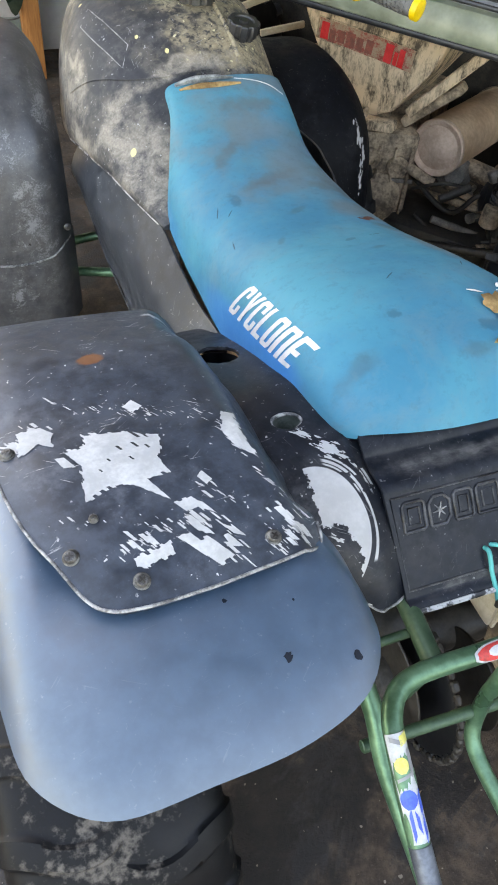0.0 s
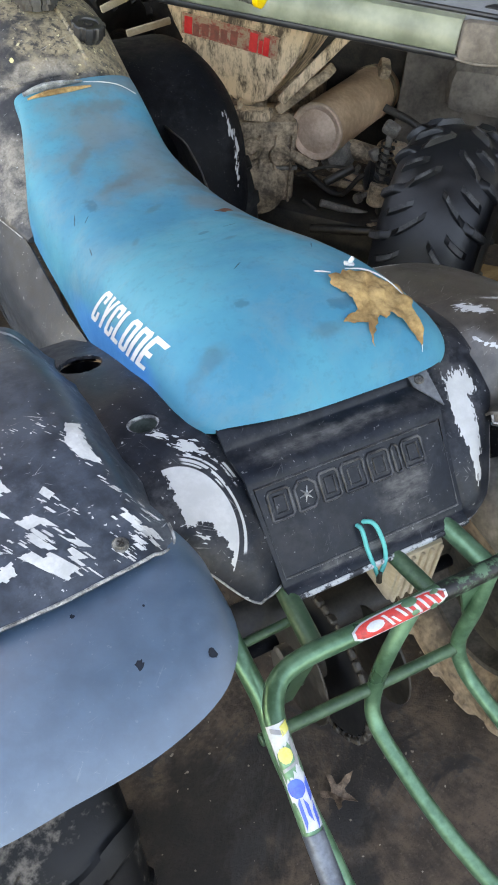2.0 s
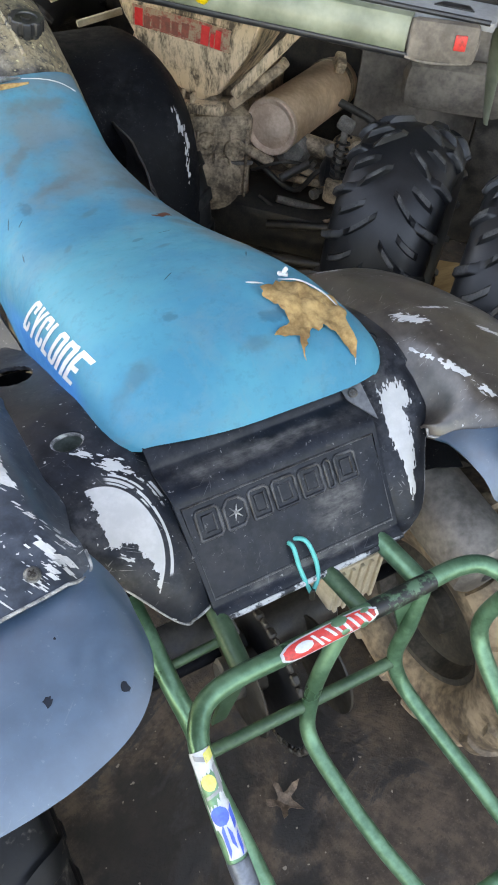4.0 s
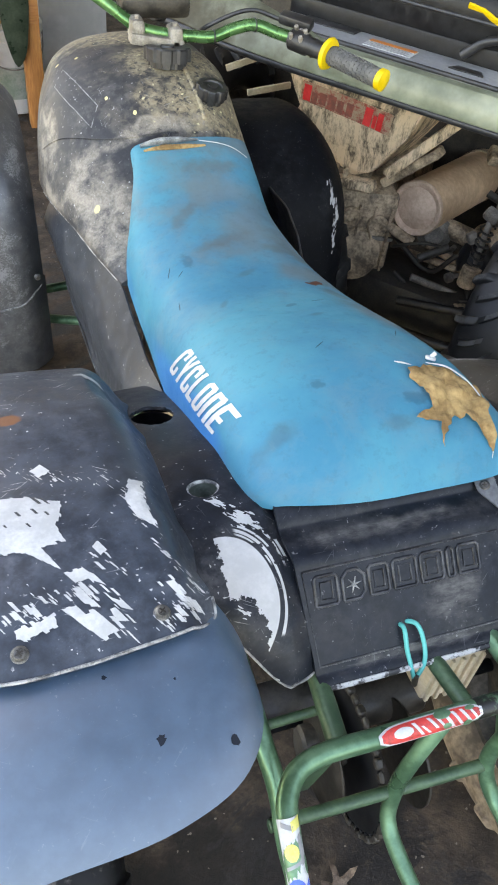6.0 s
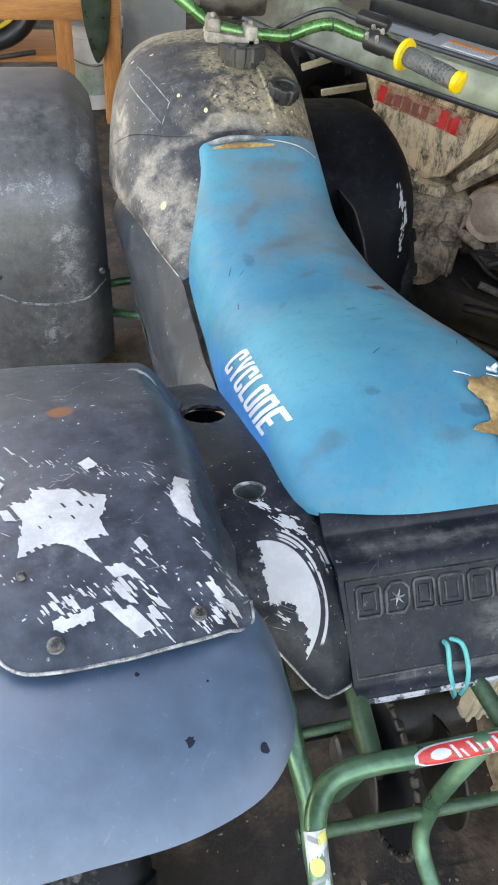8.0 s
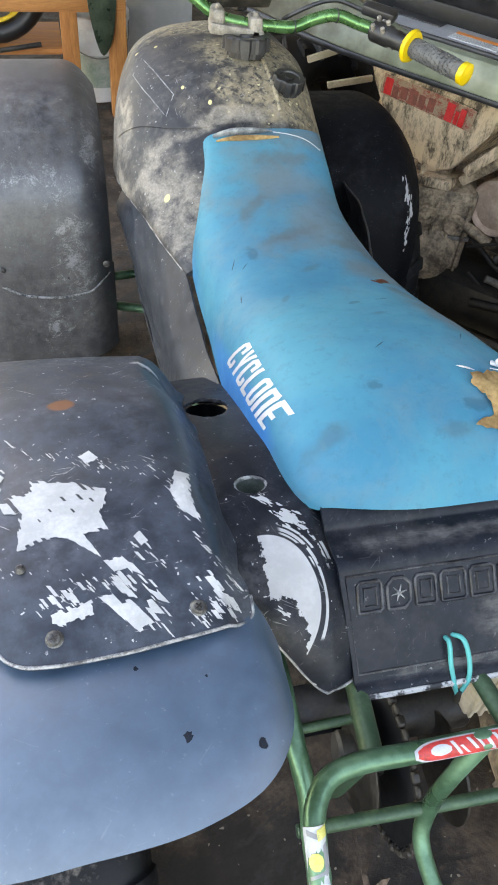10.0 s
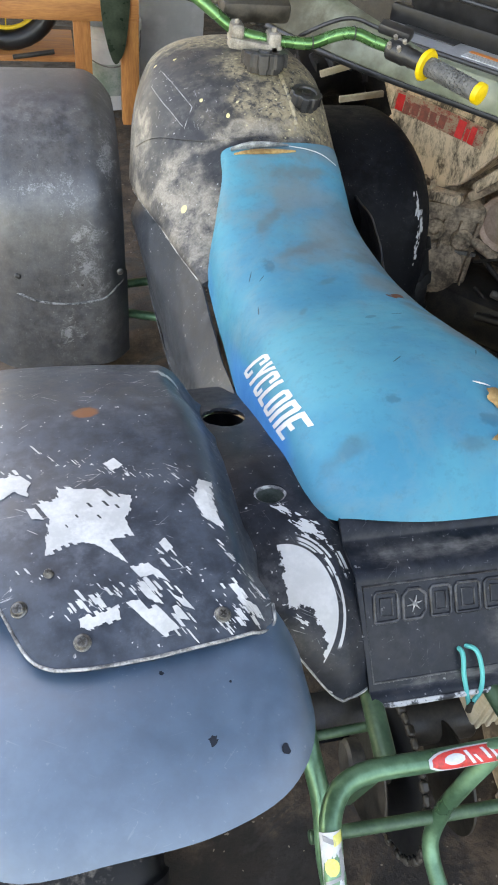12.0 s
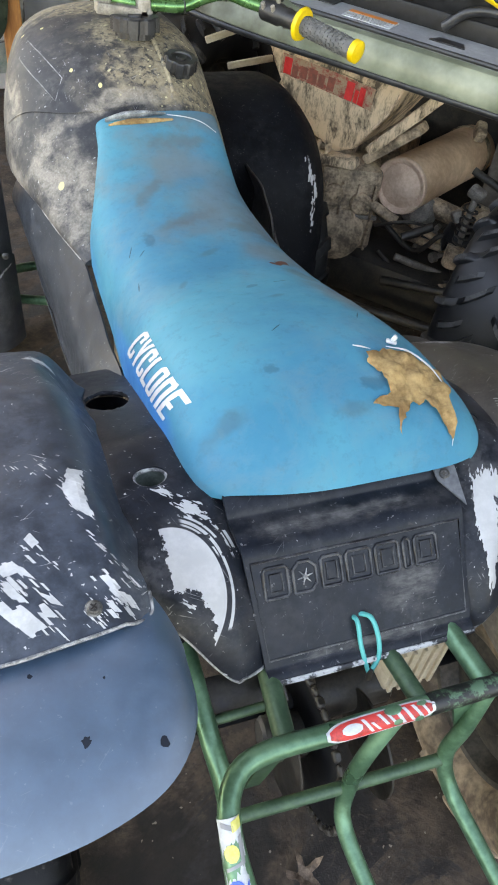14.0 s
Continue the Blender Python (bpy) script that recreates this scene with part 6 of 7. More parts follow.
# frame tubes and foot pegs seen through the gaps
for side in (-1, 1):
    part("frame_tube", tube([(side * 0.17, 1.45, 0.42), (side * 0.17, 0.95, 0.36), (side * 0.16, 0.45, 0.34), (side * 0.15, 0.20, 0.46), (side * 0.15, -0.05, 0.60)], 0.014, 6, 12), M_GREEN_DULL, quad)
    part("front_arm", rod((side * 0.15, 1.22, 0.33), (side * 0.42, 1.27, 0.27), 0.012), M_GREEN, quad)
    part("front_arm", rod((side * 0.15, 1.06, 0.30), (side * 0.42, 1.22, 0.25), 0.012), M_GREEN, quad)
    part("foot_peg", rod((side * 0.16, 0.55, 0.30), (side * 0.40, 0.55, 0.31), 0.014), M_DARK, quad)
part("engine", block((0.26, 0.42, 0.30), pose(0, 0.62, 0.42), 0.03), M_ENGINE, quad)
part("sub_frame", block((0.28, 0.50, 0.05), pose(0, 0.22, 0.625), 0.01), M_DARK, quad)

# ---------------------------------------------------------------- the utility vehicle parked beside it

O = (0.60, 1.13, 0.0)
utv = empty("utility_vehicle", "muddy sage-green utility vehicle with an open engine bay", "utility vehicle", O, -51.5)


def lx(x, y, z):
    """A place of the garage in the vehicle's own axes."""
    return utv.matrix_basis.inverted() @ Vector((x, y, z))


# bed edge: sage lip, grey liner ledge with notches
LIP = ((0.00, 0.800), (-0.012, 0.806), (-0.016, 0.820), (-0.004, 0.862), (0.006, 0.872), (0.030, 0.874))
rows = []
for x in np.linspace(-1.35, 0.405, 60):
    k = max(0.0, (-0.22 - x) / 0.5)
    rows.append([(x, y - 0.02 * math.sin(min(k, 1) * 3.1) + (0.09 * min(k, 1) * ((z - 0.80) / 0.07)), z + 0.02 * min(k, 1) + 0.05 * min(k, 1) * (z - 0.80) / 0.07) for y, z in LIP])
part("bed_lip", thick(grid(rows), 0.004), M_LIPSAGE, utv, "sage green plastic bed edge", 40)
part("edge_trim", tube([(x, 0.0 - 0.02 * math.sin(min(max(0.0, (-0.22 - x) / 0.5), 1) * 3.1), 0.797 + 0.02 * min(max(0.0, (-0.22 - x) / 0.5), 1)) for x in np.linspace(-1.35, 0.44, 24)], 0.010, 3, 10), M_BLACK, utv, "dark rubber edge trim under the lip")
part("edge_trim", tube([(x, 0.034, 0.880) for x in np.linspace(-0.40, 0.57, 12)], 0.006, 2, 8), M_BLACK, utv, "black seam along the bed edge")
part("bed_ledge", block((1.02, 0.17, 0.02), pose(0.07, 0.118, 0.872), 0.004), M_LINER, utv, "grey plastic bed ledge")
for x in (0.10, 0.30, 0.48):
    part("notch", prism(((-0.045, 0), (0.045, 0), (0.030, 0.030), (-0.030, 0.030)), 0.004, pose(x, 0.075, 0.8805, 0, 0, 0)), M_BLACK, utv, "dark tie-down slot")
part("notch", block((0.16, 0.05, 0.004), pose(-0.30, 0.135, 0.883), 0.001), M_BLACK, utv, "dark recessed slot")
lab = part("warning_label", block((0.130, 0.055, 0.002), pose(-0.105, 0.085, 0.884), 0), M_STKWHT, utv, "white and orange warning label")
part("print", block((0.126, 0.016, 0.001), pose(-0.105, 0.102, 0.8858), 0), M_ORANGE, lab)
for i in range(4):
    part("print", block((0.115 - 0.02 * (i % 2), 0.003, 0.0008), pose(-0.105, 0.088 - i * 0.008, 0.8858), 0), M_LINER, lab)
part("bed_floor", block((1.02, 0.9, 0.03), pose(0.07, 0.65, 0.835), 0.006), M_LINER, utv)
part("bed_wall", block((1.02, 0.03, 0.06), pose(0.07, 0.165, 0.895), 0.008), M_VINYL, utv)


def seat_cushion(w, d, h, m):
    """A stuffed cushion with a piped seam round its side and a pressed hollow on top."""
    c = block((w, d, h), m, min(w, d, h) * 0.38, None, 5)
    cu = part("cushion", c, M_VINYL, utv, "black vinyl seat cushion")
    ring = [(-w / 2 + 0.03, -d / 2), (w / 2 - 0.03, -d / 2), (w / 2, -d / 2 + 0.03), (w / 2, d / 2 - 0.03), (w / 2 - 0.03, d / 2), (-w / 2 + 0.03, d / 2), (-w / 2, d / 2 - 0.03), (-w / 2, -d / 2 + 0.03)]
    part("piping", tube([m @ Vector((x, y, 0.012)) for x, y in ring], 0.005, 1, 8, None, True, False), M_BLACK, cu)
    return cu


seat_cushion(0.74, 0.46, 0.17, pose(-0.04, 0.375, 0.985, 5, 0, 0))
seat_cushion(0.42, 0.42, 0.15, pose(0.60, 0.385, 0.975, 4, 0, 3))
part("strap", tube([lx(0.745, 1.190, 1.000), lx(0.772, 1.160, 0.994), lx(0.796, 1.105, 0.980), lx(0.812, 1.046, 0.968)], [0.016, 0.016, 0.012, 0.004], 1, 10, None, False, False, 0.4), M_YELLOW, utv, "yellow strap end hanging over the seat")
part("lever", tube([lx(0.74, 1.16, 0.90), lx(0.78, 1.12, 0.945), lx(0.86, 1.03, 0.955), lx(0.92, 0.95, 0.945)], 0.011, 6, 10), M_BLACK, utv, "black lever beside the seat")
# corner panel, muddy and also darkened for its shade, with a reflector
part("corner_panel", block((0.15, 0.03, 0.085), pose(0.482, 0.008, 0.836, 0, 0, 12), 0.012), M_GUARD, utv, "muddy corner panel with its shade in the colour")
part("corner_edge", tube([(0.408, -0.016, 0.798), (0.45, -0.008, 0.792), (0.50, 0.002, 0.794), (0.55, 0.014, 0.806), (0.556, 0.018, 0.85)], 0.0035, 5, 8), M_GUARD, utv)
part("reflector", block((0.026, 0.006, 0.032), pose(0.521, -0.0015, 0.842, 0, 0, 12), 0.002), M_REDTAG, utv, "small red reflector")

# mud-caked engine cover with its worn red print
cl, cr = lx(0.470, 1.60, 0.66), lx(0.715, 1.30, 0.66)
cy = (cl.y + cr.y) / 2
cx1 = cr.x + 0.03
face_ = [(cl.x + x, cy + y, z) for x, y, z in ((-0.05, 0.05, 0.79), (0.0, 0.02, 0.70), (0.06, 0.015, 0.60), (0.14, 0.04, 0.50), (0.24, 0.05, 0.46), (0.31, 0.03, 0.50), (0.405, -0.005, 0.64), (0.45, 0.04, 0.79))]
n_face = len(face_)
bm = bmesh.new()
fr = [bm.verts.new(p) for p in face_]
bk = [bm.verts.new((x * 0.96 + 0.01, y + 0.28, z)) for x, y, z in face_]
bm.faces.new(fr)
bm.faces.new(bk[::-1])
for i in range(n_face):
    j = (i + 1) % n_face
    bm.faces.new((fr[i], bk[i], bk[j], fr[j]))
bmesh.ops.bevel(bm, geom=bm.edges[:], offset=0.012, segments=3, profile=0.5, affect="EDGES")
bmesh.ops.triangulate(bm, faces=bm.faces[:])
bmesh.ops.subdivide_edges(bm, edges=[e for e in bm.edges if e.calc_length() > 0.05], cuts=3, use_grid_fill=True)
for v in bm.verts:
    v.co.y += 0.007 * noise.noise(v.co * 22) + 0.004 * noise.noise(v.co * 60)
bmesh.ops.recalc_face_normals(bm, faces=bm.faces)
cover_tree = BVHTree.FromBMesh(bm)
cover = part("engine_cover", bm, M_MUD, utv, "mud-caked engine cover with worn red print", 30)


def on_cover(x, z, lift):
    return cover_tree.ray_cast(Vector((cl.x + x, cy - 0.4, z)), Vector((0, 1, 0)))[0] + Vector((0, -lift, 0))


def cover_patch(x0, x1, z0, z1, lean, lift, n=8):
    """A piece of print that follows the uneven cover; lean lowers its far end."""
    rows_ = [[on_cover(x0 + (x1 - x0) * i / n, z0 + (z1 - z0) * k / 4 - lean * i / n, lift) for i in range(n + 1)] for k in range(5)]
    return thick(grid(rows_), 0.0008)


label_ = part("print", cover_patch(0.045, 0.345, 0.640, 0.695, 0.012, 0.0016, 24), M_REDMUD, cover, "mud-streaked red printed band")
for x0_, x1_, z0_, z1_, mat_ in ((0.052, 0.076, 0.644, 0.688, M_RED), (0.079, 0.098, 0.640, 0.672, M_REDDIM), (0.106, 0.128, 0.645, 0.676, M_REDDIM), (0.134, 0.160, 0.642, 0.678, M_REDDIM), (0.166, 0.186, 0.640, 0.672, M_REDDIM),
                                 (0.196, 0.218, 0.640, 0.674, M_REDDIM), (0.256, 0.281, 0.634, 0.680, M_RED), (0.286, 0.298, 0.634, 0.666, M_RED), (0.300, 0.318, 0.632, 0.676, M_RED)):
    part("bar", cover_patch(x0_, x1_, z0_, z1_, 0.001, 0.0030, 4), mat_, label_)
edge_ = [(0.040, 0.640), (0.042, 0.697), (0.15, 0.692), (0.25, 0.688), (0.352, 0.684), (0.350, 0.626), (0.25, 0.630), (0.15, 0.635)]
part("ridge", tube([on_cover(x, z, 0.001) for x, z in edge_], 0.0024, 1, 6, None, True, False), M_MUD, cover, "raised border round the print")
for dx_, dz_, len_, tilt_, mat_ in ((0.065, 0.625, 0.28, 40, M_MUD), (0.030, 0.545, 0.20, 46, M_ENGINE)):
    part("bracket", block((0.030, 0.06, len_), pose(cx1 + dx_ - 0.03, cy + 0.03 + 0.03 * (len_ < 0.27), dz_, 0, tilt_, 0), 0.008), mat_, utv, "mud-caked metal bracket")
part("lower_lip", block((0.16, 0.05, 0.03), pose(cl.x + 0.25, cy + 0.03, 0.452, 0, -8, 0), 0.008), M_MUD, utv, "mud-caked lower edge of the cover")

# muffler
ma, mb = lx(0.836, 1.32, 0.405), lx(1.345, 1.65, 0.355)
mm, mn = along(ma, mb)
RM = 0.083
muf = part("muffler", revolve([(RM * 0.9, 0.002), (RM, 0.008), (RM, mn - 0.02), (RM * 0.9, mn), (0.02, mn + 0.01)], mm, 48), M_MUFFLER, utv, "dust-covered brown steel muffler")
part("muffler_cap", revolve([(RM * 1.0, 0.012), (RM * 1.02, 0.0), (RM * 0.97, -0.006), (RM * 0.86, -0.004), (RM * 0.78, 0.002), (RM * 0.50, -0.003), (RM * 0.32, -0.008), (0.004, -0.010)], mm, 48), M_MUFCAP, muf, "dusty pressed end cap")
part("seam", rod(mm @ Vector((0.0, -RM, 0.01)), mm @ Vector((0.0, -RM, mn - 0.02)), 0.003), M_MUFFLER, muf)
for z in (mn * 0.72,):
    part("band", revolve([(RM, z), (RM + 0.004, z), (RM + 0.004, z + 0.02), (RM, z + 0.02)], mm, 40), M_ENGINE, muf)
hang = lx(1.12, 1.40, 0.52)
part("hanger", block((0.035, 0.06, 0.04), Matrix.Translation(hang) @ pose(0, 0, 0, 20, 10, 30), 0.01), M_ENGINE, utv)

# engine, frame and suspension in the bay
rnd = random.Random(11)


def bay(name, p, size, rot, mat, label="", bevel=0.012):
    return part(name, block(size, Matrix.Translation(lx(*p)) @ pose(0, 0, 0, *rot), bevel), mat, utv, label)


bay("engine_block", (0.92, 1.74, 0.30), (0.34, 0.24, 0.30), (0, 0, 4), M_ENGINE, "dust-covered engine block", 0.04)
bay("crankcase", (0.64, 1.66, 0.36), (0.26, 0.22, 0.34), (4, 0, 6), M_ENGINE, "large dusty crankcase", 0.03)
for k in range(5):
    bay("casing_rib", (0.565 + 0.02 * k, 1.56 - 0.028 * k, 0.34), (0.012, 0.03, 0.30), (4, 0, 6), M_ENGINE, "", 0.004)
gearbox = bay("gearbox", (0.735, 1.455, 0.27), (0.19, 0.15, 0.33), (0, 0, 30), M_ENGINE, "tan dust-caked gearbox casing", 0.025)
gm = Matrix.Translation(lx(0.735, 1.455, 0.27)) @ pose(0, 0, 0, 0, 0, 30)
for x, z in ((-0.05, 0.08), (0.04, 0.06), (-0.03, -0.05)):
    part("boss", revolve([(0.034, 0), (0.034, 0.012), (0.028, 0.018), (0.014, 0.018), (0.012, 0.012), (0.002, 0.012)], gm @ pose(x, -0.074, z, 90, 0, 0), 24), M_ENGINE, gearbox)
for k in range(4):
    part("rib", block((0.008, 0.02, 0.24), gm @ pose(-0.075 + k * 0.05, -0.078, 0.0), 0.003), M_ENGINE, gearbox)
part("seam", block((0.195, 0.012, 0.014), gm @ pose(0, -0.076, 0.015), 0.004), M_ALU, gearbox)
# Added black block: covers the floor where the bay lies in shade.
bay("shade_block", (0.86, 1.36, 0.10), (0.52, 0.24, 0.15), (0, 0, 4), M_DARK, "black block added to fill the dark low in the bay", 0.03)
bay("casing_lid", (0.63, 1.50, 0.42), (0.15, 0.03, 0.12), (8, 0, 6), M_ENGINE, "", 0.012)
bay("cross_member", (0.66, 1.50, 0.53), (0.24, 0.04, 0.04), (0, 6, 0), M_MUD, "mud-caked frame member", 0.008)
for k in range(7):
    part("cooling_fin", block((0.20, 0.16, 0.008), Matrix.Translation(lx(0.74, 1.52, 0.20 + k * 0.028)) @ pose(0, 0, 0, 4, 0, 6), 0.003, None, 1), M_ENGINE, utv)
part("casing", revolve([(0.05, 0), (0.085, 0.01), (0.09, 0.04), (0.06, 0.06), (0.03, 0.065)], along(lx(0.70, 1.42, 0.22), lx(0.62, 1.28, 0.27))[0], 28), M_ENGINE, utv, "round dusty engine casing")
part("casing", revolve([(0.03, 0), (0.055, 0.01), (0.055, 0.10), (0.03, 0.12)], along(lx(0.98, 1.40, 0.30), lx(0.90, 1.28, 0.32))[0], 24), M_ALU, utv)
part("casing", block((0.16, 0.20, 0.14), Matrix.Translation(lx(0.70, 1.55, 0.43)) @ pose(0, 0, 0, 12, 0, 20), 0.02), M_ENGINE, utv)
part("casing", revolve([(0.02, 0), (0.04, 0.01), (0.04, 0.14), (0.03, 0.16)], along(lx(1.10, 1.30, 0.30), lx(1.05, 1.16, 0.36))[0], 20), M_ENGINE, utv)
for k in range(26):
    p = Vector((rnd.uniform(0.80, 1.12), 0, rnd.uniform(0.06, 0.36)))
    p.y = 1.92 - 0.72 * p.x + rnd.uniform(-0.10, 0.10)
    m_ = Matrix.Translation(lx(*p)) @ pose(0, 0, 0, rnd.uniform(0, 90), rnd.uniform(0, 90), rnd.uniform(0, 90))
    kind_ = k % 4
    if kind_ == 0:
        s = rnd.uniform(0.02, 0.045)
        part("bracket", block((s * 1.8, s, 0.008), m_, 0.002), M_ENGINE, utv)
    elif kind_ == 1:
        r_ = rnd.uniform(0.008, 0.02)
        part("bolt", revolve([(r_ * 0.8, 0), (r_, 0.003), (r_, 0.02), (r_ * 0.5, 0.026), (r_ * 0.45, 0.05)], m_, 10), M_ALU, utv)
    elif kind_ == 2:
        q = p + Vector((rnd.uniform(-0.15, 0.15), rnd.uniform(-0.10, 0.10), rnd.uniform(-0.08, 0.10)))
        h_ = (p + q) / 2 + Vector((0, -0.03, 0.03))
        part("hose", tube([lx(*p), lx(*h_), lx(*q)], rnd.uniform(0.004, 0.009), 6, 8), M_DARK if k % 8 < 4 else M_ENGINE, utv)
    else:
        q = p + Vector((rnd.uniform(-0.22, 0.22), rnd.uniform(-0.12, 0.08), rnd.uniform(-0.05, 0.10)))
        part("link", rod(lx(*p), lx(*q), rnd.uniform(0.007, 0.014)), M_ENGINE if k % 8 < 4 else M_DARK, utv)
bay("rear_guard", (1.389, 1.319, 0.47), (0.40, 0.02, 0.60), (-6, 0, 10), M_GUARD, "dusty grey splash guard")
bay("guard_hump", (1.36, 1.12, 0.52), (0.34, 0.10, 0.16), (10, 0, 10), M_GUARD, "", 0.05)
# Added dark sheet that stands for the shade beside the guard.
bay("shade_panel", (1.60, 0.90, 0.30), (0.50, 0.02, 0.58), (0, 0, 6), M_DARK, "dark panel added for the shade under the bed")
part("guard_edge", tube([lx(*p) for p in ((1.285, 0.950, 0.76), (1.297, 0.952, 0.66), (1.310, 0.950, 0.57), (1.322, 0.945, 0.49))], [0.034, 0.030, 0.022, 0.010], 5, 12, None, False, True, 0.25), M_LIPSAGE, utv, "muddy sage edge of the splash guard")
# Not a guard: a dark backing added for the shade deep in the bay.
bay("rear_guard", (0.90, 2.05, 0.50), (1.5, 0.03, 0.7), (0, 0, 0), M_DARK)
for a, b, r, mat in (((0.80, 1.24, 0.13), (1.02, 0.98, 0.20), 0.014, M_DARK), ((0.86, 1.34, 0.24), (1.08, 1.05, 0.26), 0.012, M_ENGINE), ((0.66, 1.22, 0.08), (0.98, 0.92, 0.10), 0.015, M_DARK),
                     ((0.55, 1.55, 0.44), (0.84, 1.30, 0.30), 0.016, M_ENGINE), ((0.50, 1.50, 0.10), (1.10, 1.30, 0.08), 0.020, M_DARK),
                     ((0.92, 1.36, 0.34), (1.10, 1.20, 0.30), 0.03, M_ENGINE), ((0.58, 1.72, 0.56), (0.80, 1.50, 0.50), 0.014, M_MUD), ((0.88, 1.28, 0.30), (1.06, 1.16, 0.22), 0.011, M_ENGINE), ((0.84, 1.26, 0.20), (1.10, 1.12, 0.13), 0.012, M_ALU)):
    part("link", rod(lx(*a), lx(*b), r), mat, utv)
for pts, r in ((((0.80, 1.40, 0.30), (0.90, 1.25, 0.22), (0.95, 1.20, 0.30), (1.02, 1.18, 0.28)), 0.008), (((0.80, 1.30, 0.20), (0.88, 1.22, 0.14), (0.98, 1.12, 0.18)), 0.006),
               (((1.05, 1.28, 0.46), (1.12, 1.18, 0.42), (1.14, 1.14, 0.34)), 0.012)):
    part("hose", tube([lx(*p) for p in pts], r, 8, 10), M_DARK, utv)
for p in ((0.98, 1.20, 0.36), (1.06, 1.22, 0.36), (0.86, 1.36, 0.30), (0.95, 1.30, 0.20), (1.02, 1.08, 0.24)):
    part("bolt", block((0.035, 0.03, 0.03), Matrix.Translation(lx(*p)) @ pose(0, 0, 0, rnd.uniform(0, 60), rnd.uniform(0, 60), 0), 0.006), M_ALU, utv)
shock_a, shock_b = Vector((0.985, 1.15, 0.46)), Vector((0.965, 1.14, 0.24))
shock = part("shock", rod(lx(*shock_a), lx(*shock_b), 0.010), M_ALU, utv, "pale dusty suspension strut")
part("collar", block((0.05, 0.035, 0.035), Matrix.Translation(lx(*shock_a)) @ pose(0, 0, 0, 15, 20, 0), 0.010), M_ALU, shock)
part("collar", rod(lx(0.968, 1.14, 0.30), lx(0.964, 1.14, 0.23), 0.030), M_ENGINE, shock)
coil = [lx(*(shock_a.lerp(shock_b, 0.15 + 0.55 * k / 48))) + Vector((0.021 * math.cos(k * 0.785), 0.021 * math.sin(k * 0.785), 0)) for k in range(49)]
part("spring", tube(coil, 0.0035, 1, 6, None, False, False), M_DARK, shock)
part("boot", revolve([(0.02, 0), (0.045, 0.01), (0.04, 0.025), (0.05, 0.04), (0.042, 0.055), (0.052, 0.07), (0.03, 0.10)], along(lx(0.95, 1.20, 0.30), lx(1.05, 1.14, 0.29))[0], 24), M_RUBBER, utv, "black ribbed axle boot")
wheel(utv, pose(0.458, 0.05, 0.312), 0.294, 0.262, M_RUBBER, M_DISC, 0.155, 15, 0.014, "chunky black off-road tyre", 1)
wheel(utv, pose(-0.95, 0.55, 0.312), 0.300, 0.28, M_RUBBER, M_DISC, 0.155, 13, 0.018, "chunky black off-road tyre", 1)
wheel(utv, pose(0.49, 2.0, 0.312), 0.300, 0.26, M_RUBBER, M_DISC, 0.155, 13, 0.018, "chunky black off-road tyre", 1)
wheel(utv, pose(-0.75, 2.0, 0.312), 0.300, 0.26, M_RUBBER, M_DISC, 0.155, 13, 0.018, "chunky black off-road tyre", 1)
part("chassis", block((0.7, 1.5, 0.08), pose(-0.13, 1.65, 0.36), 0.02), M_DARK, utv)
part("cab_body", block((1.25, 1.2, 0.5), pose(-0.15, 1.75, 0.62), 0.05), M_OLIVE, utv)

# spare tyre by the vehicle
spare = empty("spare_tyre", "plain black tyre standing beside the vehicle", "tyre", (1.008, 0.440, 0))
wheel(spare, pose(0, 0, 0.318, 0, 0, -51.5), 0.306, 0.25, M_RUBBER, M_DISC, 0.15, 13, 0.012, "", 1)

# pale bars in the dark gap behind the tank
for a, b in (((0.355, 1.80, 0.655), (0.49, 1.80, 0.695)), ((0.43, 1.80, 0.58), (0.575, 1.80, 0.60))):
    m_, n_ = along(lx(*a), lx(*b))
    part("frame_bar", block((0.012, 0.020, n_), m_ @ pose(0, 0, n_ / 2), 0.003), M_CREAM, utv, "pale dusty frame bar")

# ---------------------------------------------------------------- wooden rack at the back

rack = empty("wooden_rack", "orange-brown timber storage rack on the floor", "rack", (-0.4, 3.1, 0))
for x0, x1, y in ((-0.345, -0.275, 3.0), (-0.150, -0.075, 3.0), (-0.95, -0.88, 3.0)):
    part("post", block((x1 - x0, 0.07, 1.9), pose((x0 + x1) / 2 + 0.4, y - 3.1, 0.95), 0.004), M_WOOD, rack)
for z in (0.26, 0.56, 1.05, 1.80):
    x1 = -0.345 if z == 0.26 else -0.075
    part("board", block((x1 + 1.1, 0.34, 0.025), pose((x1 - 1.1) / 2 + 0.4, 0.09, z), 0.003), M_WOODH, rack)
part("rail", block((0.80, 0.03, 0.085), pose(-0.475 + 0.4, -0.13, 0.475), 0.003), M_WOODH, rack)

old = empty("bike_wheel", "bike wheel with a yellow rim on the rack shelf", "wheel", (-0.62, 3.10, 0.2725))
bm = bmesh.new()
part("tyre", tube([(0.21 * math.cos(a), 0.02 * math.sin(a), 0.25 + 0.21 * math.sin(a)) for a in np.linspace(0, 2 * math.pi, 33)[:-1]], 0.04, 1, 14, None, True, False), M_RUBBER, old)
part("rim", tube([(0.165 * math.cos(a), 0.015 * math.sin(a), 0.25 + 0.165 * math.sin(a)) for a in np.linspace(0, 2 * math.pi, 33)[:-1]], 0.010, 1, 8, None, True, False), M_YELLOW, old, "yellow rim")
bm = bmesh.new()
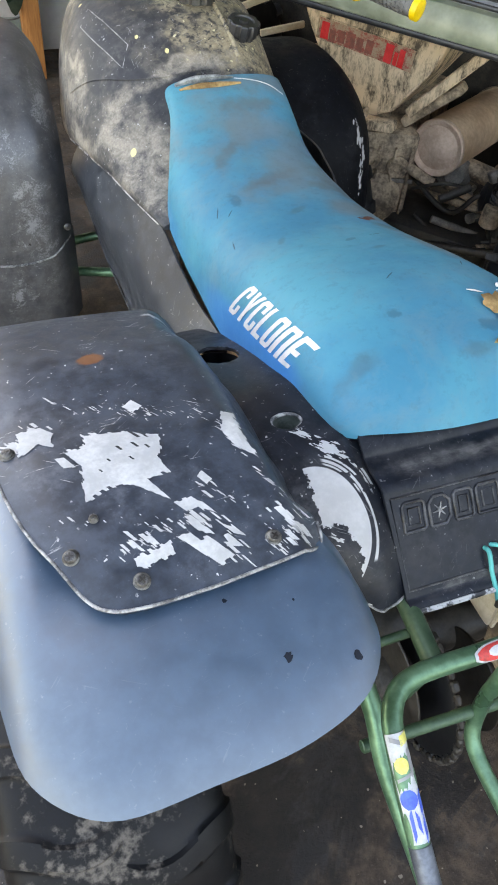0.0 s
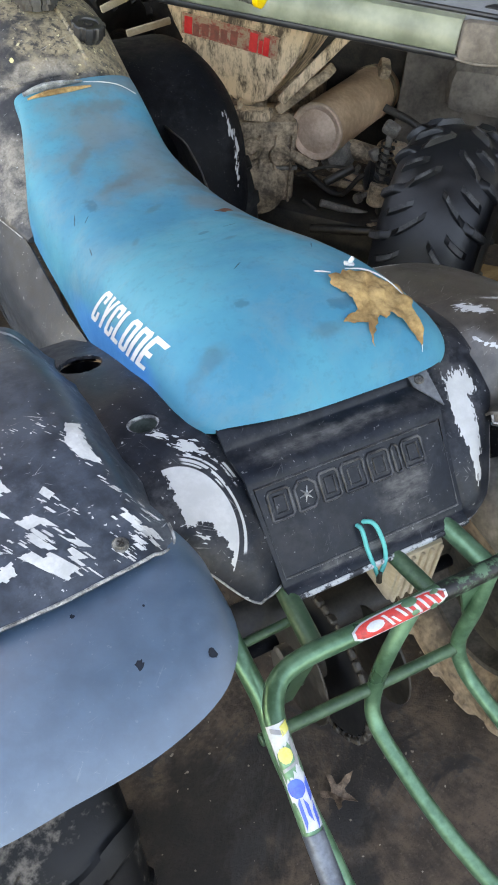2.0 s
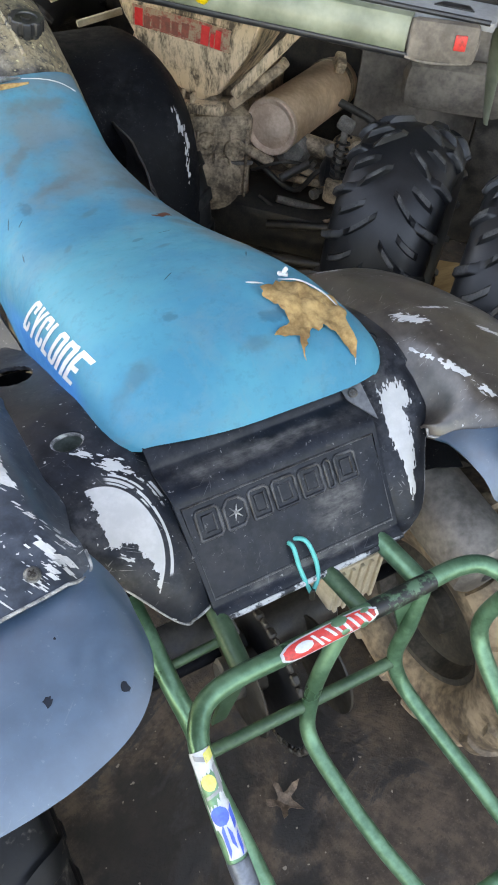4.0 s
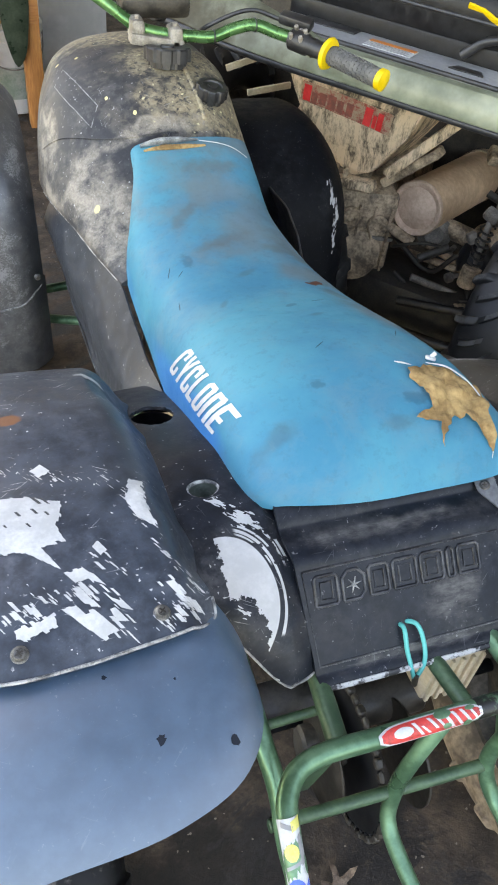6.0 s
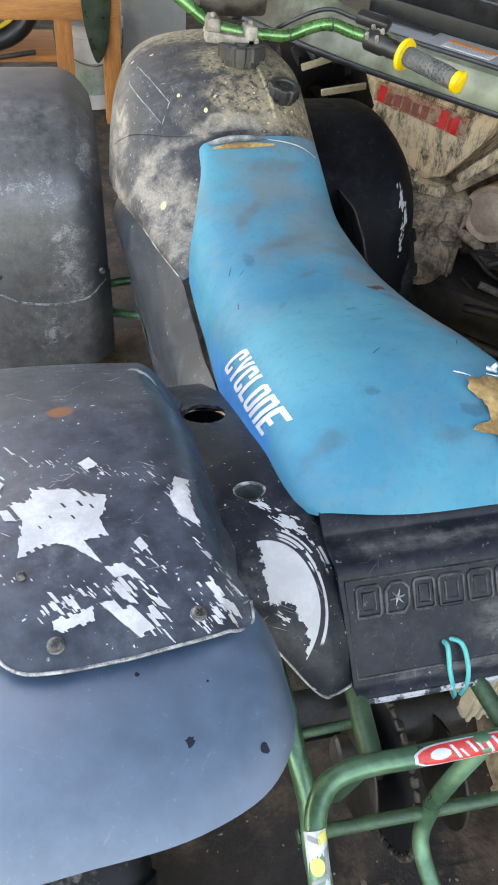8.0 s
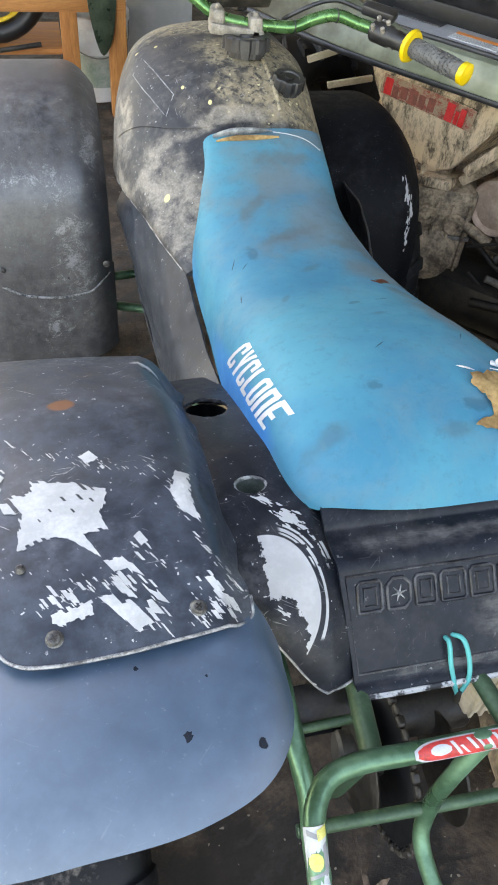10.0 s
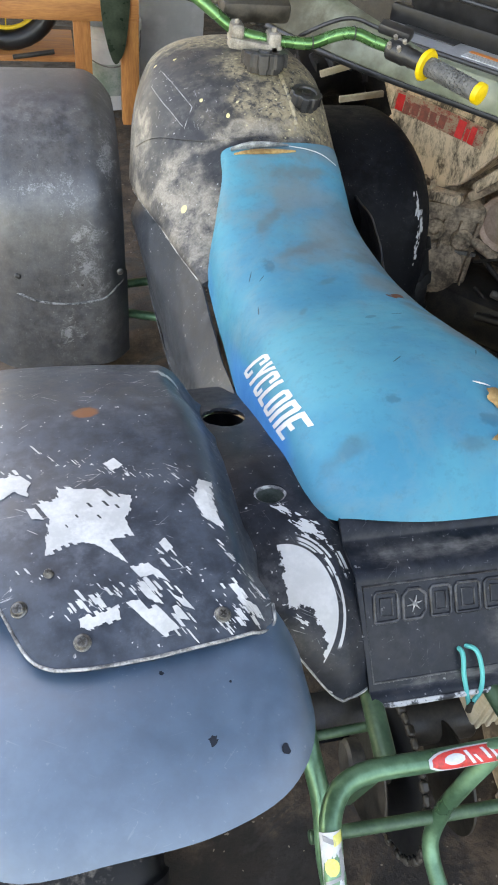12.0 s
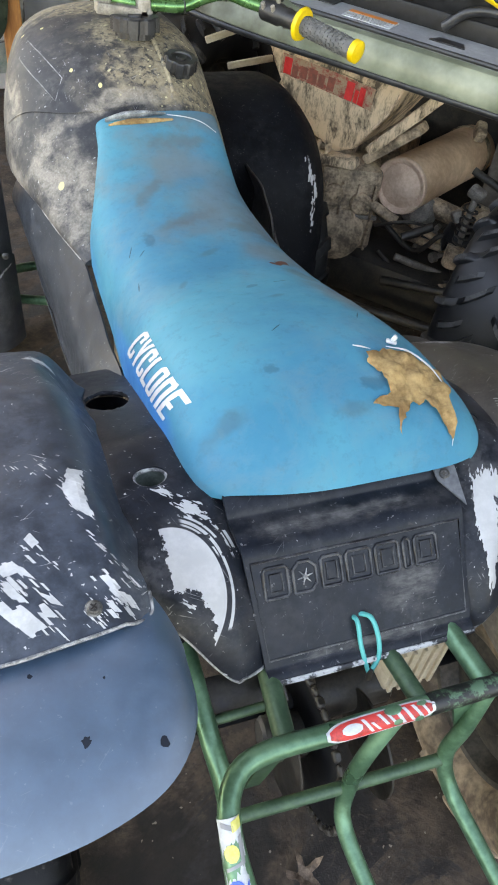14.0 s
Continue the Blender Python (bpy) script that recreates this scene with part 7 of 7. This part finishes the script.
for k in range(12):
    a = 2 * math.pi * k / 12
    rod((0.02 * math.cos(a + 0.5), 0, 0.25 + 0.02 * math.sin(a + 0.5)), (0.16 * math.cos(a), 0, 0.25 + 0.16 * math.sin(a)), 0.003, 6, bm)
part("spokes", bm, M_YELLOW, old)

bucket = empty("bucket", "white plastic bucket with faded print on the floor", "bucket", (-0.185, 3.24, 0))
part("body", revolve([(0.115, 0.0), (0.12, 0.004), (0.140, 0.30), (0.146, 0.302), (0.146, 0.312), (0.142, 0.314), (0.142, 0.33), (0.150, 0.332), (0.150, 0.362), (0.138, 0.364), (0.132, 0.30), (0.115, 0.01)], None, 40), M_BUCKET, bucket)
rows = [[((0.1212 + 0.0667 * z) * math.cos(a), (0.1212 + 0.0667 * z) * math.sin(a), z) for a in np.linspace(radians(200), radians(340), 20)] for z in (0.07, 0.21)]
part("print", thick(grid(rows), 0.0006), M_BUCKETLAB, bucket, "faded green print")
part("handle", tube([(-0.148, 0, 0.33), (-0.12, -0.11, 0.25), (0.0, -0.165, 0.21), (0.12, -0.11, 0.25), (0.148, 0, 0.33)], 0.003, 8, 8), M_STEEL, bucket)

cover_ = spline([(-0.055, 0.24, 0), (-0.06, 0.10, 0), (-0.045, -0.04, 0), (-0.005, -0.16, 0), (0.03, -0.12, 0), (0.055, 0.0, 0), (0.065, 0.12, 0), (0.06, 0.24, 0)], 4)
hanging = part("hanging_cover", prism([(p.x, p.y) for p in cover_], 0.012, pose(-0.175, 2.95, 0.43, 90, 0, 8), None, 0.003), M_OLIVE)
tagged(hanging, "dark olive plastic cover hanging from the rack", "cover")
stick = part("stick", rod((-0.60, 2.96, 0.285), (-0.43, 2.99, 0.30), 0.010), M_DARK)
tagged(stick, "dark metal rod lying on the rack shelf", "rod")

board = part("white_board", block((0.30, 0.02, 1.6), pose(0.11, 3.30, 0.80), 0.004), M_WALL)
tagged(board, "grey-white board leaning by the rack", "board")

# ---------------------------------------------------------------- small things on the floor

sheet_ = part("cardboard_sheet", prism(ragged(((-0.16, -0.12), (0.17, -0.11), (0.15, 0.13), (-0.14, 0.12)), 0.004, 6, 8), 0.005, pose(1.36, 0.80, 0.001, 0, 0, -40)), M_CARD)
tagged(sheet_, "flat tan cardboard sheet lying on the floor", "cardboard")

rnd = random.Random(2)
pts = []
for k in range(5):
    a0 = radians(-90 + k * 72)
    for da, r in ((-24, 0.014), (-10, 0.030), (0, 0.036), (12, 0.027), (26, 0.016)):
        a = a0 + radians(da)
        pts.append((r * math.cos(a) * rnd.uniform(0.85, 1.15), r * math.sin(a) * rnd.uniform(0.85, 1.15)))
bm = flat_shape(pts)
slice_up(bm, 0.012)
for v in bm.verts:
    v.co.z = 0.012 + 0.014 * noise.noise(v.co * 55) + 24.0 * (v.co.x ** 2) + 8.0 * max(0.0, v.co.y) ** 2
    v.co.z = max(v.co.z, 0.001)
leaf = part("dry_leaf", thick(bm, 0.0008), M_LEAF)
leaf.matrix_basis = pose(-0.02, -0.25, 0, 0, 0, 40)
tagged(leaf, "curled dry brown leaf on the floor", "leaf")
